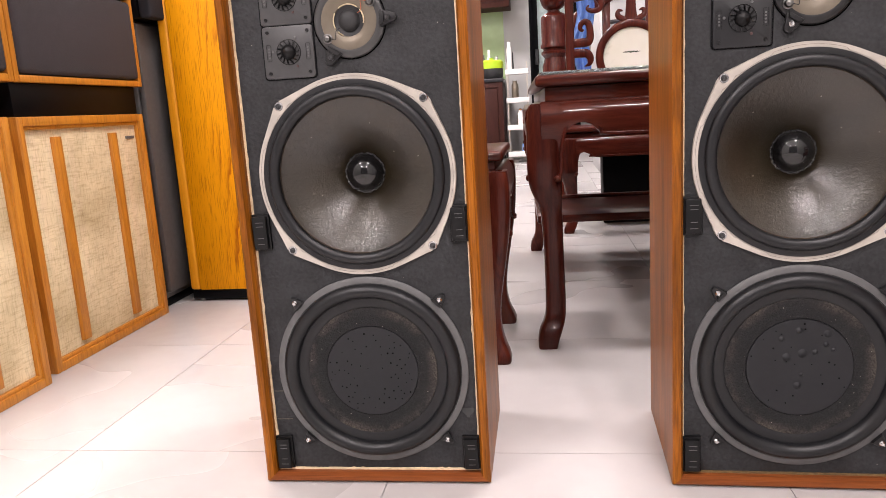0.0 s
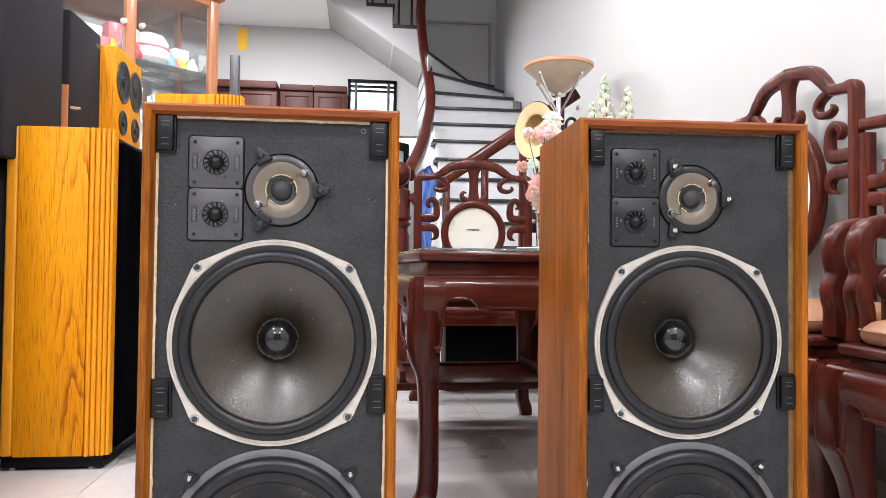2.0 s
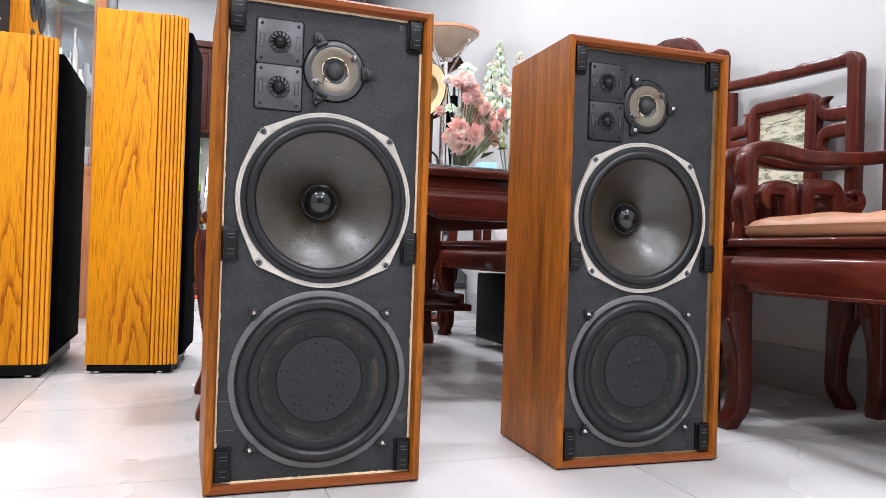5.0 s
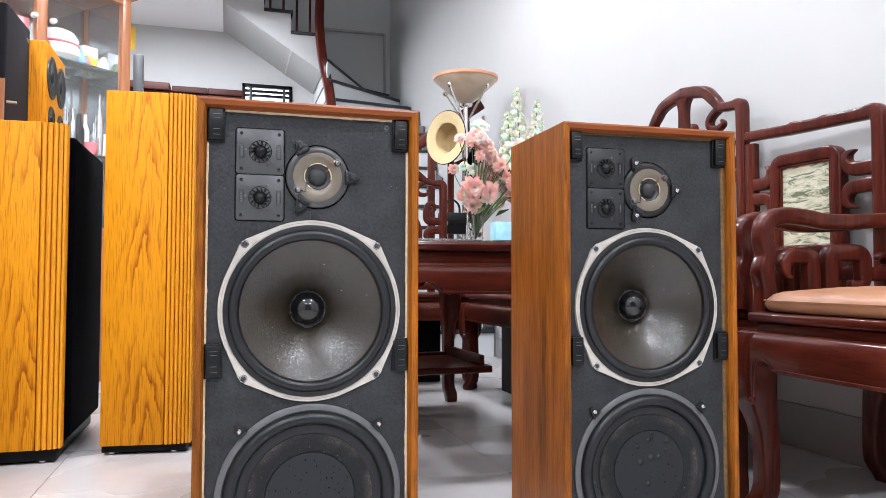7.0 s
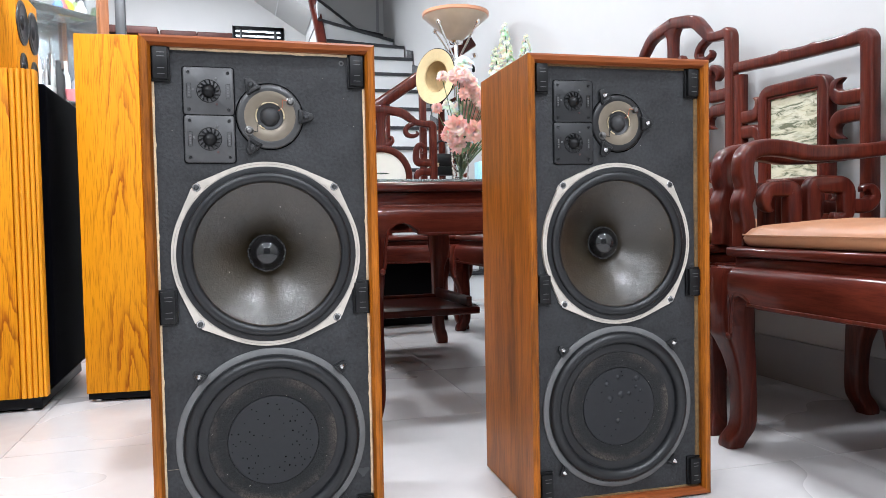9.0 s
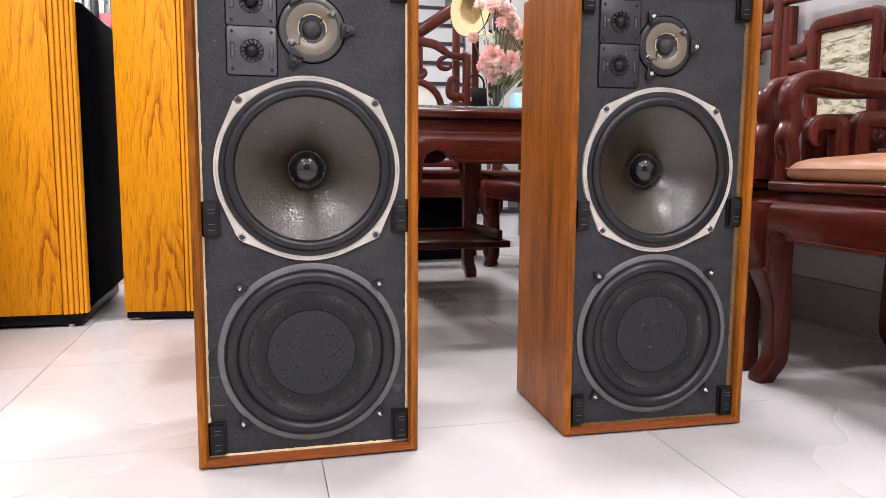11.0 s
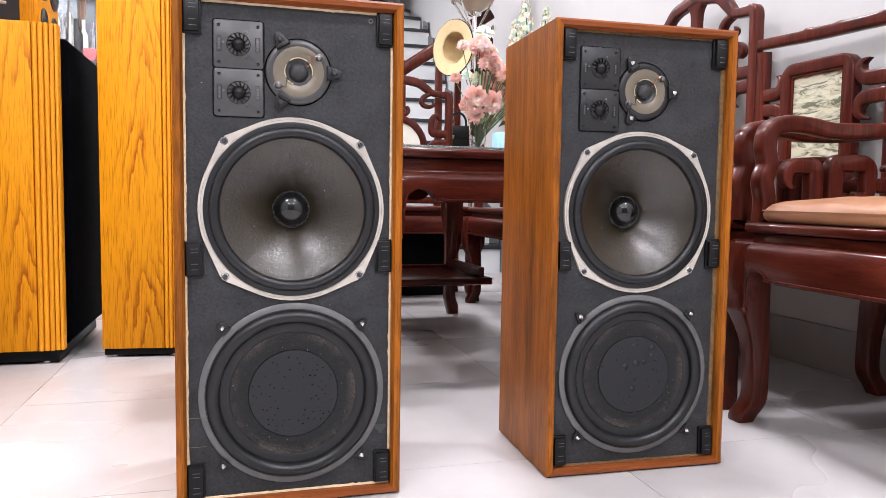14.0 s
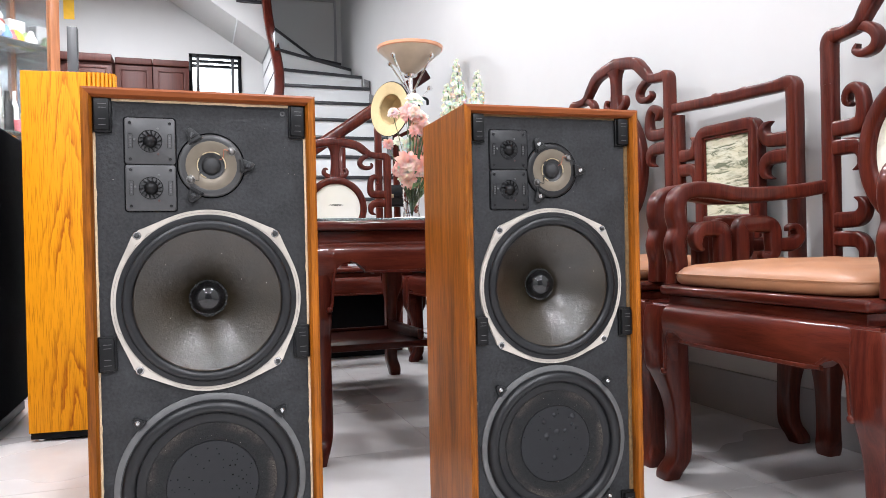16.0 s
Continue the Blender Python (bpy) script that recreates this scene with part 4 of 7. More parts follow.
def bulged_apron(parent, half, y, top, mid, arch, foot, thick=0.03, rz=0.0, at=(0, 0), a=0.05, e=0.0):
    """Apron with a rounded shoulder that swells outwards, and a bead along its lower edge."""
    edge = apron_outline(half, top, mid, arch, foot, a, e)[1:-1]
    low = [(x, z) for (x, z), (x1, _) in zip(edge, edge[1:] + [(9, 0)]) if x1 > x + 1e-6]
    swell = ((0.0, 0.30), (0.25, 0.62), (0.5, 0.92), (0.68, 1.0), (0.82, 0.92), (0.92, 0.62), (1.0, 0.10))
    own = bmesh.new()
    zl = mid - 0.03
    front, back = [], []
    for x, z in low:
        col = []
        for k, _ in swell:
            zz = z + (top - z) * k
            u = max(0.0, (zz - zl) / (top - zl))
            b = next(p[1] + (q[1] - p[1]) * (u - p[0]) / (q[0] - p[0]) for p, q in zip(swell, swell[1:]) if u <= q[0] + 1e-6)
            col.append(own.verts.new((x, -thick / 2 - 0.016 * (b - 0.6), zz)))
        front.append(col)
        back.append((own.verts.new((x, thick / 2, z)), own.verts.new((x, thick / 2, top))))
    for p, q, r, t in zip(front, front[1:], back, back[1:]):
        for k in range(len(swell) - 1):
            own.faces.new((p[k], q[k], q[k + 1], p[k + 1]))
        own.faces.new((p[-1], q[-1], t[1], r[1]))
        own.faces.new((r[0], t[0], q[0], p[0]))
        own.faces.new((r[1], t[1], t[0], r[0]))
    for p, r in ((front[0], back[0]), (front[-1], back[-1])):
        own.faces.new([*p, r[1], r[0]])
    bmesh.ops.recalc_face_normals(own, faces=own.faces[:])
    board = part("apron", own, ROSE_H, parent, smooth=50, m=pose(at[0], at[1], 0, 0, 0, rz) @ Matrix.Translation((0, y, 0)))
    line = [(x, -thick / 2 - 0.001, z + 0.006) for x, z in edge[1:-1]]
    part("apron_bead", sweep(smooth_path(line, 3), 0.0075, 0.008), ROSE, board, smooth=60)
    for sx in (-1, 1):
        knob = lathe([(0, 0.006), (0.005, 0.0055), (0.008, 0.002), (0.0085, -0.004), (0, -0.006)], 16, "-y")
        part("apron_knob", knob, ROSE, board, smooth=60, m=Matrix.Translation((sx * (half - (0.046 + 0.566 * e) * a / 0.05), -thick / 2 - 0.003, foot + 0.004)))
    return board


def moulded_slab(parent, name, x0, x1, y0, y1, zs, mat=None):
    """Board built of stacked steps: each (z0, z1, inset)."""
    own = None
    for z0, z1, inset, bev in zs:
        own = box(x0 + inset, x1 - inset, y0 + inset, y1 - inset, z0, z1, bev, 3, bm=own)
    return part(name, own, mat or ROSE_H, parent)


def tea_table(m, w, d, h):
    t = thing("tea_table", m, "long carved rosewood tea table with curved legs, glossy red-brown", "table")
    moulded_slab(t, "tabletop", 0.009, w, 0, d, [(h - 0.026, h, 0.0, 0.009), (h - 0.060, h - 0.027, 0.022, 0.002), (h - 0.068, h - 0.058, 0.010, 0.004)])
    top = h - 0.066
    for lx, sx in ((0.045, -1), (w - 0.045, 1)):
        for ly, sy in ((0.060, -1), (d - 0.060, 1)):
            cabriole(t, lx, ly, sx, sy, top, 1.0, KNEE_SLIM)
    # low shelf in the far half, between two side rails
    for lx in (0.048, w - 0.048):
        part("side_rail", box(lx - 0.011, lx + 0.011, 0.790, d - 0.075, 0.2085, 0.248, 0.004), ROSE_H, t)
    part("shelf", box(0.020, w - 0.010, 0.775, d - 0.070, 0.182, 0.208, 0.004), ROSE_H, t, "dark glossy low shelf")
    part("shelf_lip", box(0.062, w - 0.062, d - 0.082, d - 0.060, 0.2085, 0.222, 0.003), ROSE, t)
    for ang, half, off in ((0, w / 2 - 0.02, -d / 2 + 0.020), (180, w / 2 - 0.02, -d / 2 + 0.020)):
        bulged_apron(t, half, off, top + 0.004, 0.499, 0.534, 0.405, 0.036, a=0.044, e=-0.014, rz=ang, at=(w / 2, d / 2))
    for ang in (90, 270):
        bulged_apron(t, d / 2 - 0.02, -w / 2 + 0.009, top + 0.004, 0.499, 0.534, 0.405, 0.036, a=0.044, e=-0.014, rz=ang, at=(w / 2, d / 2))
    return t


TABLE = pose(0.020, 1.658, 0, 0, 0, 1.8)
tea_table(TABLE, 0.618, 1.275, 0.640)
glass = solid("glass_sheet", box(0.019, 0.608, 0.010, 1.265, 0.6405, 0.6468, 0.0015), GLASSTOP, "clear greenish glass sheet lying on the tea table", "glass top", m=TABLE)

SEAT = 0.466


def seat_frame(t, w, d, inset=0.0):
    """Seat board, waist, aprons and four legs. Front faces local -y; origin in the middle of the floor plan."""
    x, y = w / 2, d / 2
    moulded_slab(t, "seat", -x + inset, x - inset, -y, y, [(SEAT - 0.022, SEAT, 0.0, 0.008), (SEAT - 0.046, SEAT - 0.024, 0.016, 0.002)])
    top = SEAT - 0.048
    for sx in (-1, 1):
        for sy in (-1, 1):
            cabriole(t, sx * (x - 0.046), sy * (y - 0.043), sx, sy, top, 1.0, KNEE_LOW)
    for ang in (0, 180):
        bulged_apron(t, x - 0.012, -y + 0.009, top + 0.004, 0.335, 0.360, 0.262, 0.034, rz=ang, a=0.04, e=0.030)
    for ang in (90, 270):
        bulged_apron(t, y - 0.012, -x + 0.009, top + 0.004, 0.335, 0.360, 0.262, 0.034, rz=ang, a=0.04, e=0.030)


def fret(parent, points, w=0.028, d=0.030, at=None, name="fret_scroll", steps=0, hook=False, closed=False):
    pts = smooth_path(points, steps, closed) if steps else points
    tap = (lambda s: 1.0 if s < 0.82 else 1.0 - 0.75 * (s - 0.82) / 0.18) if hook else None
    return part(name, sweep(pts, w, d, closed, taper=tap), ROSE, parent, smooth=60, m=at)


def corner_path(points, r=0.016, n=4):
    """Polyline with rounded corners."""
    p = [Vector(q) for q in points]
    out = [p[0]]
    for a, b, c in zip(p, p[1:], p[2:]):
        u, v = (a - b), (c - b)
        k = min(r, u.length * 0.45, v.length * 0.45)
        s, e = b + u.normalized() * k, b + v.normalized() * k
        for i in range(n + 1):
            t = i / n
            out.append(s * (1 - t) ** 2 + b * 2 * t * (1 - t) + e * t * t)
    out.append(p[-1])
    return out


def oval(cx, cz, a, b, n=48):
    return [(cx + a * math.cos(2 * math.pi * i / n), 0, cz + b * math.sin(2 * math.pi * i / n)) for i in range(n)]


def band(rows, d=0.040, n=5, k=0.30):
    """Board cut to a curve in the xz plane: rows of (x, z, width), smoothed, d thick, with rounded edges."""
    path = smooth_path([Vector((x, w, z)) for x, z, w in rows], n)
    own = bmesh.new()
    rings = []
    for i, q in enumerate(path):
        a, b = path[max(i - 1, 0)], path[min(i + 1, len(path) - 1)]
        tx, tz = b.x - a.x, b.z - a.z
        ln = math.hypot(tx, tz) or 1.0
        nx, nz = -tz / ln, tx / ln
        w = max(q.y, 0.002) / 2
        dd = d / 2 * min(1.0, 0.45 + w / 0.022)
        r = min(w, dd) * 2 * k / 1.2
        ring = []
        for sx, sy in ((1, 1), (-1, 1), (-1, -1), (1, -1)):
            for g in range(4):
                an = radians({(1, 1): 0, (-1, 1): 90, (-1, -1): 180, (1, -1): 270}[sx, sy] + 30 * g)
                u, v = sx * (w - r) + r * math.cos(an), sy * (dd - r) + r * math.sin(an)
                ring.append(own.verts.new((q.x + nx * u, v, q.z + nz * u)))
        rings.append(ring)
    for a, b in zip(rings, rings[1:]):
        for j in range(16):
            own.faces.new((a[j], a[(j + 1) % 16], b[(j + 1) % 16], b[j]))
    own.faces.new(rings[0][::-1])
    own.faces.new(rings[-1])
    bmesh.ops.recalc_face_normals(own, faces=own.faces[:])
    return own


THICK = {"fret_scroll": 0.0302, "crest_rail": 0.0344, "crest_pillar": 0.0312, "back_post": 0.0332, "top_rail": 0.0352, "lower_rail": 0.0292, "prop": 0.0286}


def carve(parent, rows, at, name="fret_scroll", d=0.0):
    return part(name, band([(x, z, 0.93 * w) for x, z, w in rows], d or THICK[name]), ROSE, parent, smooth=60, m=at)


def hooks(parent, x, z, sx, at, ln=0.105, tall=True):
    """Pair of carved scrolls on a post (at x): one rising, one falling, each with a pointed tip. sx points away from the post."""
    if tall:
        up = [(0, 0.024, 0.044), (0.55, 0.024, 0.044), (0.88, 0.027, 0.044), (1.0, 0.046, 0.038), (1.0, 0.080, 0.034), (0.93, 0.108, 0.032), (0.76, 0.120, 0.029), (0.57, 0.110, 0.025), (0.52, 0.091, 0.021), (0.62, 0.080, 0.014), (0.70, 0.084, 0.004)]
    else:
        up = [(0, 0.024, 0.044), (0.50, 0.024, 0.044), (0.84, 0.028, 0.042), (1.0, 0.048, 0.034), (0.95, 0.070, 0.022), (0.72, 0.080, 0.003)]
    down = [(0, -0.024, 0.044), (0.50, -0.024, 0.044), (0.84, -0.028, 0.042), (1.0, -0.050, 0.034), (0.95, -0.075, 0.022), (0.70, -0.086, 0.003)]
    for rows in (up, down):
        carve(parent, [(x + sx * ln * u, z + v, w) for u, v, w in rows], at)


def crest(parent, w, z0, zt, at, ring_top):
    """Arched crest between two posts w apart: a stepped shoulder, a swelling arch, hanging curls and a middle pillar."""
    half = w / 2
    q = half / 0.2
    for sx in (-1, 1):
        def p(u, z, wd):
            return (sx * (half - u), z, wd)
        rise = zt - z0
        carve(parent, [p(0, z0 - 0.12, 0.044), p(0, z0 - 0.05, 0.044), p(0.002, z0 - 0.012, 0.046), p(0.016, z0 + 0.001, 0.044), p(0.045, z0 + 0.002, 0.036), p(0.066 * q, z0 + 0.010, 0.036), p(0.090 * q, z0 + rise * 0.42, 0.044), p(0.125 * q, z0 + rise * 0.80, 0.048), p(half, zt, 0.048)], at, "crest_rail")
        carve(parent, [p(0.056 * q, z0 + 0.006, 0.020), p(0.074 * q, z0 + 0.004, 0.027), p(0.096 * q, z0 - 0.012, 0.029), p(0.106 * q, z0 - 0.036, 0.028), p(0.098 * q, z0 - 0.058, 0.026), p(0.076 * q, z0 - 0.064, 0.023), p(0.060 * q, z0 - 0.052, 0.018), p(0.064 * q, z0 - 0.036, 0.006)], at)
        carve(parent, [p(half - 0.004, ring_top + 0.000, 0.024), p(half - 0.036, ring_top + 0.008, 0.029), p(half - 0.060, ring_top + 0.026, 0.025), p(half - 0.056, ring_top + 0.048, 0.018), p(half - 0.038, ring_top + 0.046, 0.006)], at)
    carve(parent, [(0, ring_top - 0.012, 0.078), (0, ring_top + 0.028, 0.056), (0, (ring_top + zt) / 2, 0.046), (0, zt - 0.045, 0.060), (0, zt - 0.012, 0.115)], at, "crest_pillar")


def stone_material(name, pale, vein, scale, lo, hi, flat=1.0):
    """Pale stone with broken dark streaks that run nearly level."""
    m, nt, b = material(name)
    v = coords(nt, (1, 1, flat), rot=(0, radians(-24), 0))
    n = node(nt, "ShaderNodeTexNoise", Scale=scale, Detail=6.0, Roughness=0.60, Distortion=0.9)
    nt.links.new(v, n.inputs["Vector"])
    n2 = node(nt, "ShaderNodeTexNoise", Scale=scale * 0.6, Detail=3.0)
    nt.links.new(v, n2.inputs["Vector"])
    c = ramp(nt, n.outputs["Fac"], [(lo - hi, vein), (lo, tuple(p * 0.45 + q * 0.55 for p, q in zip(vein, pale))), (lo + hi * 1.5, pale)])
    tint = ramp(nt, n2.outputs["Fac"], [(0.3, (0.80, 0.77, 0.64)), (0.6, (1, 1, 1))])
    nt.links.new(mixcol(nt, 0.6, c, tint, "MULTIPLY"), b.inputs["Base Color"])
    b.inputs["Roughness"].default_value = 0.22
    return m


STONE_GREEN = stone_material("green_veined_marble", (0.56, 0.555, 0.43), (0.13, 0.145, 0.095), 15.0, 0.46, 0.06, 3.6)
STONE_PALE = stone_material("pale_marble", (0.78, 0.77, 0.70), (0.60, 0.59, 0.50), 5.0, 0.40, 0.05)
INK = simple("dark_green_stone_inlay", (0.10, 0.12, 0.09), 0.25, vary=0.6, scale=70, bumps=0.0)


def inlay(parent, cx, cz, w, h, rows, y, seed, at):
    """Rugged ink-like mountain patches laid into a pale stone."""
    rnd = random.Random(seed)
    for fx, fz, fw, fh in rows:
        n = 22
        up, lo = [], []
        for i in range(n + 1):
            s = i / n
            env = math.sin(math.pi * s) ** 0.7
            x = cx + (fx + (s - 0.5) * fw) * w
            up.append((x, cz + (fz + fh * env * (0.45 + 0.55 * rnd.random())) * h))
            lo.append((x, cz + (fz - fh * env * (0.15 + 0.7 * rnd.random())) * h - 0.001))
        own = bmesh.new()
        a = [own.verts.new((x, y, z)) for x, z in up]
        b = [own.verts.new((x, y, z)) for x, z in lo]
        for i in range(n):
            own.faces.new((a[i], a[i + 1], b[i + 1], b[i]))
        part("stone_vein", own, INK, parent, smooth=None, m=at)


def round_back(parent, cx, w, z_seat, z_shoulder, zt, cz, ra, rb, at, stone, rows=(), seed=1, ln=0.105, ring=0.046):
    at = at @ Matrix.Translation((cx, 0, 0))
    half = w / 2
    for sx in (-1, 1):
        carve(parent, [(sx * half, z_seat - 0.01, 0.044), (sx * half, (z_seat + z_shoulder) / 2, 0.044), (sx * half, z_shoulder - 0.10, 0.044)], at, "back_post")
        hooks(parent, sx * half, cz + rb * 0.34, -sx, at, ln)
        hooks(parent, sx * half, cz - rb * 1.02, -sx, at, ln, False)
    crest(parent, w, z_shoulder, zt, at, cz + rb + 0.012)
    fret(parent, oval(0, cz, ra, rb), ring, 0.040, at, "stone_ring", closed=True)
    own = prism([(x, z) for x, _, z in oval(0, cz, ra - 0.012, rb - 0.012, 40)], -0.006, 0.008)
    part("stone_plaque", own, stone, parent, "pale marble plaque", m=at)
    if rows:
        inlay(parent, 0, cz, ra, rb, rows, -0.0075, seed, at)
    carve(parent, [(-half, z_seat + 0.03, 0.040), (0, z_seat + 0.03, 0.040), (half, z_seat + 0.03, 0.040)], at, "lower_rail")
    for sx in (-1, 1):
        carve(parent, [(sx * ra * 0.35, cz - rb * 0.96, 0.034), (sx * ra * 0.45, (cz - rb + z_seat) / 2 + 0.01, 0.034), (sx * ra * 0.35, z_seat + 0.03, 0.034)], at, "prop")


def rect_back(parent, x0, x1, z_seat, z0, z1, at, stone, outer):
    """Lower stepped back section with a square marble; outer is the end post's side (+1 or -1)."""
    xo, xi = (x1, x0) if outer > 0 else (x0, x1)
    mid = (x0 + x1) / 2 + outer * -0.012
    carve(parent, [(xi, z_seat - 0.01, 0.044), (xi, 0.75, 0.044), (xi, z0 - 0.012, 0.044)], at, "back_post")
    carve(parent, [(xo, z_seat - 0.01, 0.046), (xo, 0.80, 0.046), (xo, z0 - 0.04, 0.046), (xo - outer * 0.004, z0 - 0.010, 0.050), (xo - outer * 0.020, z0 + 0.001, 0.046), (xo - outer * 0.06, z0, 0.040),
                   (mid + outer * 0.100, z0 + 0.002, 0.039), (mid + outer * 0.075, z0 + 0.004, 0.042), (mid + outer * 0.050, z0 + 0.003, 0.039), (mid - outer * 0.010, z0 + 0.005, 0.040), (mid - outer * 0.045, z0 + 0.008, 0.043), (mid - outer * 0.070, z0 + 0.006, 0.038),
                   (xi + outer * 0.05, z0 + 0.012, 0.036), (xi - outer * 0.015, z0 + 0.015, 0.036)], at, "top_rail")
    mx0, mx1 = mid - 0.119, mid + 0.117
    frame_path = corner_path([(mx0, 0, z_seat), (mx0, 0, z1), (mx1, 0, z1), (mx1, 0, z_seat)], 0.030, 5)
    part("plaque_frame", sweep(frame_path, 0.037, 0.037, k=0.32), ROSE, parent, smooth=60, m=at)
    part("plaque_frame", box(mx0 + 0.015, mx1 - 0.015, -0.0165, 0.0165, 0.610, 0.646, 0.006, 3), ROSE, parent, m=at)
    part("plaque_rebate", sweep(corner_path([(mx0 + 0.023, -0.008, z_seat + 0.05), (mx0 + 0.023, -0.008, z1 - 0.023), (mx1 - 0.023, -0.008, z1 - 0.023), (mx1 - 0.023, -0.008, z_seat + 0.05)], 0.004), 0.008, 0.008), ROSE, parent, smooth=60, m=at)
    part("stone_plaque", box(mx0 + 0.01, mx1 - 0.01, -0.006, 0.008, z_seat + 0.05, z1 - 0.012), stone, parent, "green-veined marble plaque", m=at)
    carve(parent, [(x0, z_seat + 0.03, 0.040), (mid, z_seat + 0.03, 0.040), (x1, z_seat + 0.03, 0.040)], at, "lower_rail")
    zc = (z0 + z_seat) / 2 + 0.093
    hooks(parent, xo, zc, -outer, at, 0.110, False)
    hooks(parent, xi, zc, outer, at, 0.088, False)


def arm(parent, x, d, z):
    """Arm rail from the back post to a bent front scroll that drops to the seat, with a fret panel below."""
    y0, y1 = -d / 2 + 0.085, d / 2 - 0.03
    rail = smooth_path([(x, y1, z + 0.013), (x, y1 - 0.11, z - 0.002), (x, y0 + 0.165, z - 0.009), (x, y0 + 0.085, z + 0.000), (x, y0 + 0.020, z + 0.002), (x, y0 - 0.022, z - 0.014), (x, y0 - 0.032, z - 0.052), (x, y0 - 0.024, z - 0.092), (x, y0 - 0.036, z - 0.130), (x, y0 - 0.028, z - 0.172), (x, y0 - 0.030, SEAT)], 5)
    part("armrest", sweep(rail, 0.038, 0.039, flat=Vector((1, 0, 0)), taper=lambda s: 0.92 + 0.16 * min(1.0, s * 2)), ROSE, parent, smooth=60)
    r90 = pose(x, 0, 0, 0, 0, -90)
    z0 = SEAT + 0.012
    g = y0 + 0.06
    first = ((0.045, -0.01, 0.044), (0.045, 0.05, 0.044), (0.045, 0.095, 0.044), (0.042, 0.113, 0.044), (0.028, 0.119, 0.042), (-0.005, 0.119, 0.040), (-0.024, 0.114, 0.036), (-0.034, 0.098, 0.032), (-0.032, 0.080, 0.024), (-0.022, 0.070, 0.013), (-0.012, 0.070, 0.003))
    second = ((0.0995, -0.01, 0.044), (0.0995, 0.07, 0.044), (0.0995, 0.108, 0.044), (0.103, 0.124, 0.044), (0.118, 0.129, 0.044), (0.165, 0.129, 0.044), (0.188, 0.126, 0.044), (0.2005, 0.112, 0.044), (0.2015, 0.085, 0.042), (0.2015, 0.068, 0.040), (0.196, 0.052, 0.034), (0.180, 0.044, 0.026), (0.166, 0.050, 0.016), (0.164, 0.062, 0.004))
    third = ((0.213, 0.078, 0.036), (0.245, 0.076, 0.038), (0.270, 0.082, 0.036), (0.284, 0.100, 0.030), (0.272, 0.120, 0.022), (0.252, 0.120, 0.012), (0.248, 0.110, 0.004))
    for rows in (first, second, third):
        carve(parent, [(-(g + u), z0 + v, w) for u, v, w in rows], r90)


def cushion(m, w, d, label):
    own = bmesh.new()
    n = 40
    rings = []
    profile = [(0.0, 0.058), (0.35, 0.0575), (0.60, 0.0555), (0.78, 0.0515), (0.88, 0.0465), (0.945, 0.039), (0.98, 0.030), (1.0, 0.019), (0.992, 0.009), (0.97, 0.002), (0.93, 0.0), (0.5, 0.0)]
    for k, z in profile:
        ring = []
        for i in range(4 * n):
            a = 2 * math.pi * i / (4 * n)
            ca, sa = math.cos(a), math.sin(a)
            r = 1.0 / (abs(ca) ** 6.5 + abs(sa) ** 6.5) ** (1 / 6.5)
            x, y = r * ca * k * w / 2, r * sa * k * d / 2
            ring.append(own.verts.new((x, y, z + (0.006 * noise.noise(Vector((x * 11, y * 11, 0.3))) if z > 0.03 else 0.0))))
        rings.append(ring)
    for p, q in zip(rings[1:], rings[2:]):
        for i in range(4 * n):
            j = (i + 1) % (4 * n)
            own.faces.new((p[i], p[j], q[j], q[i]))
    centre = own.verts.new((0, 0, 0.058))
    for i in range(4 * n):
        own.faces.new((centre, rings[1][i], rings[1][(i + 1) % (4 * n)]))
    for v in rings[0]:
        own.verts.remove(v)
    bmesh.ops.recalc_face_normals(own, faces=own.faces[:])
    c = thing("seat_cushion", m, label, "cushion", "leather seat cushions")
    part("cover", own, LEATHER, c, smooth=80)
    seam = []
    for i in range(120):
        a = 2 * math.pi * i / 120
        r = 1.003 / (abs(math.cos(a)) ** 6.5 + abs(math.sin(a)) ** 6.5) ** (1 / 6.5)
        seam.append((r * math.cos(a) * w / 2, r * math.sin(a) * d / 2, 0.026))
    part("seam", sweep(seam, 0.003, 0.003, True, flat=Vector((0, 0, 1))), LEATHER, c, smooth=60)
    return c


MOUNTAINS = ((0.10, 0.30, 0.75, 0.16), (-0.30, 0.12, 0.5, 0.08), (0.30, 0.02, 0.6, 0.06), (-0.05, -0.22, 0.8, 0.07), (0.2, -0.40, 0.35, 0.03))

# armchair beside the loudspeakers, against the wall
AW, AD = 0.640, 0.545
chair = thing("armchair", pose(1.062, 0.972, 0, 0, 0, -90), "carved rosewood armchair with oval marble back and tan cushion", "armchair", "rosewood seating set")
seat_frame(chair, AW, AD, 0.035)
BACK = Matrix.Translation((0, AD / 2 - 0.020, 0))
round_back(chair, 0, AW - 0.096, SEAT, 1.085, 1.205, 0.765, 0.158, 0.172, BACK, STONE_PALE, MOUNTAINS, 4, 0.100)
for sx in (-1, 1):
    arm(chair, sx * (AW / 2 - 0.03), AD, 0.690)
cushion(pose(1.034, 0.980, SEAT + 0.001, 0, 0, -90), AW - 0.080, AD - 0.07, "tan leatherette cushion on the rosewood armchair seat")

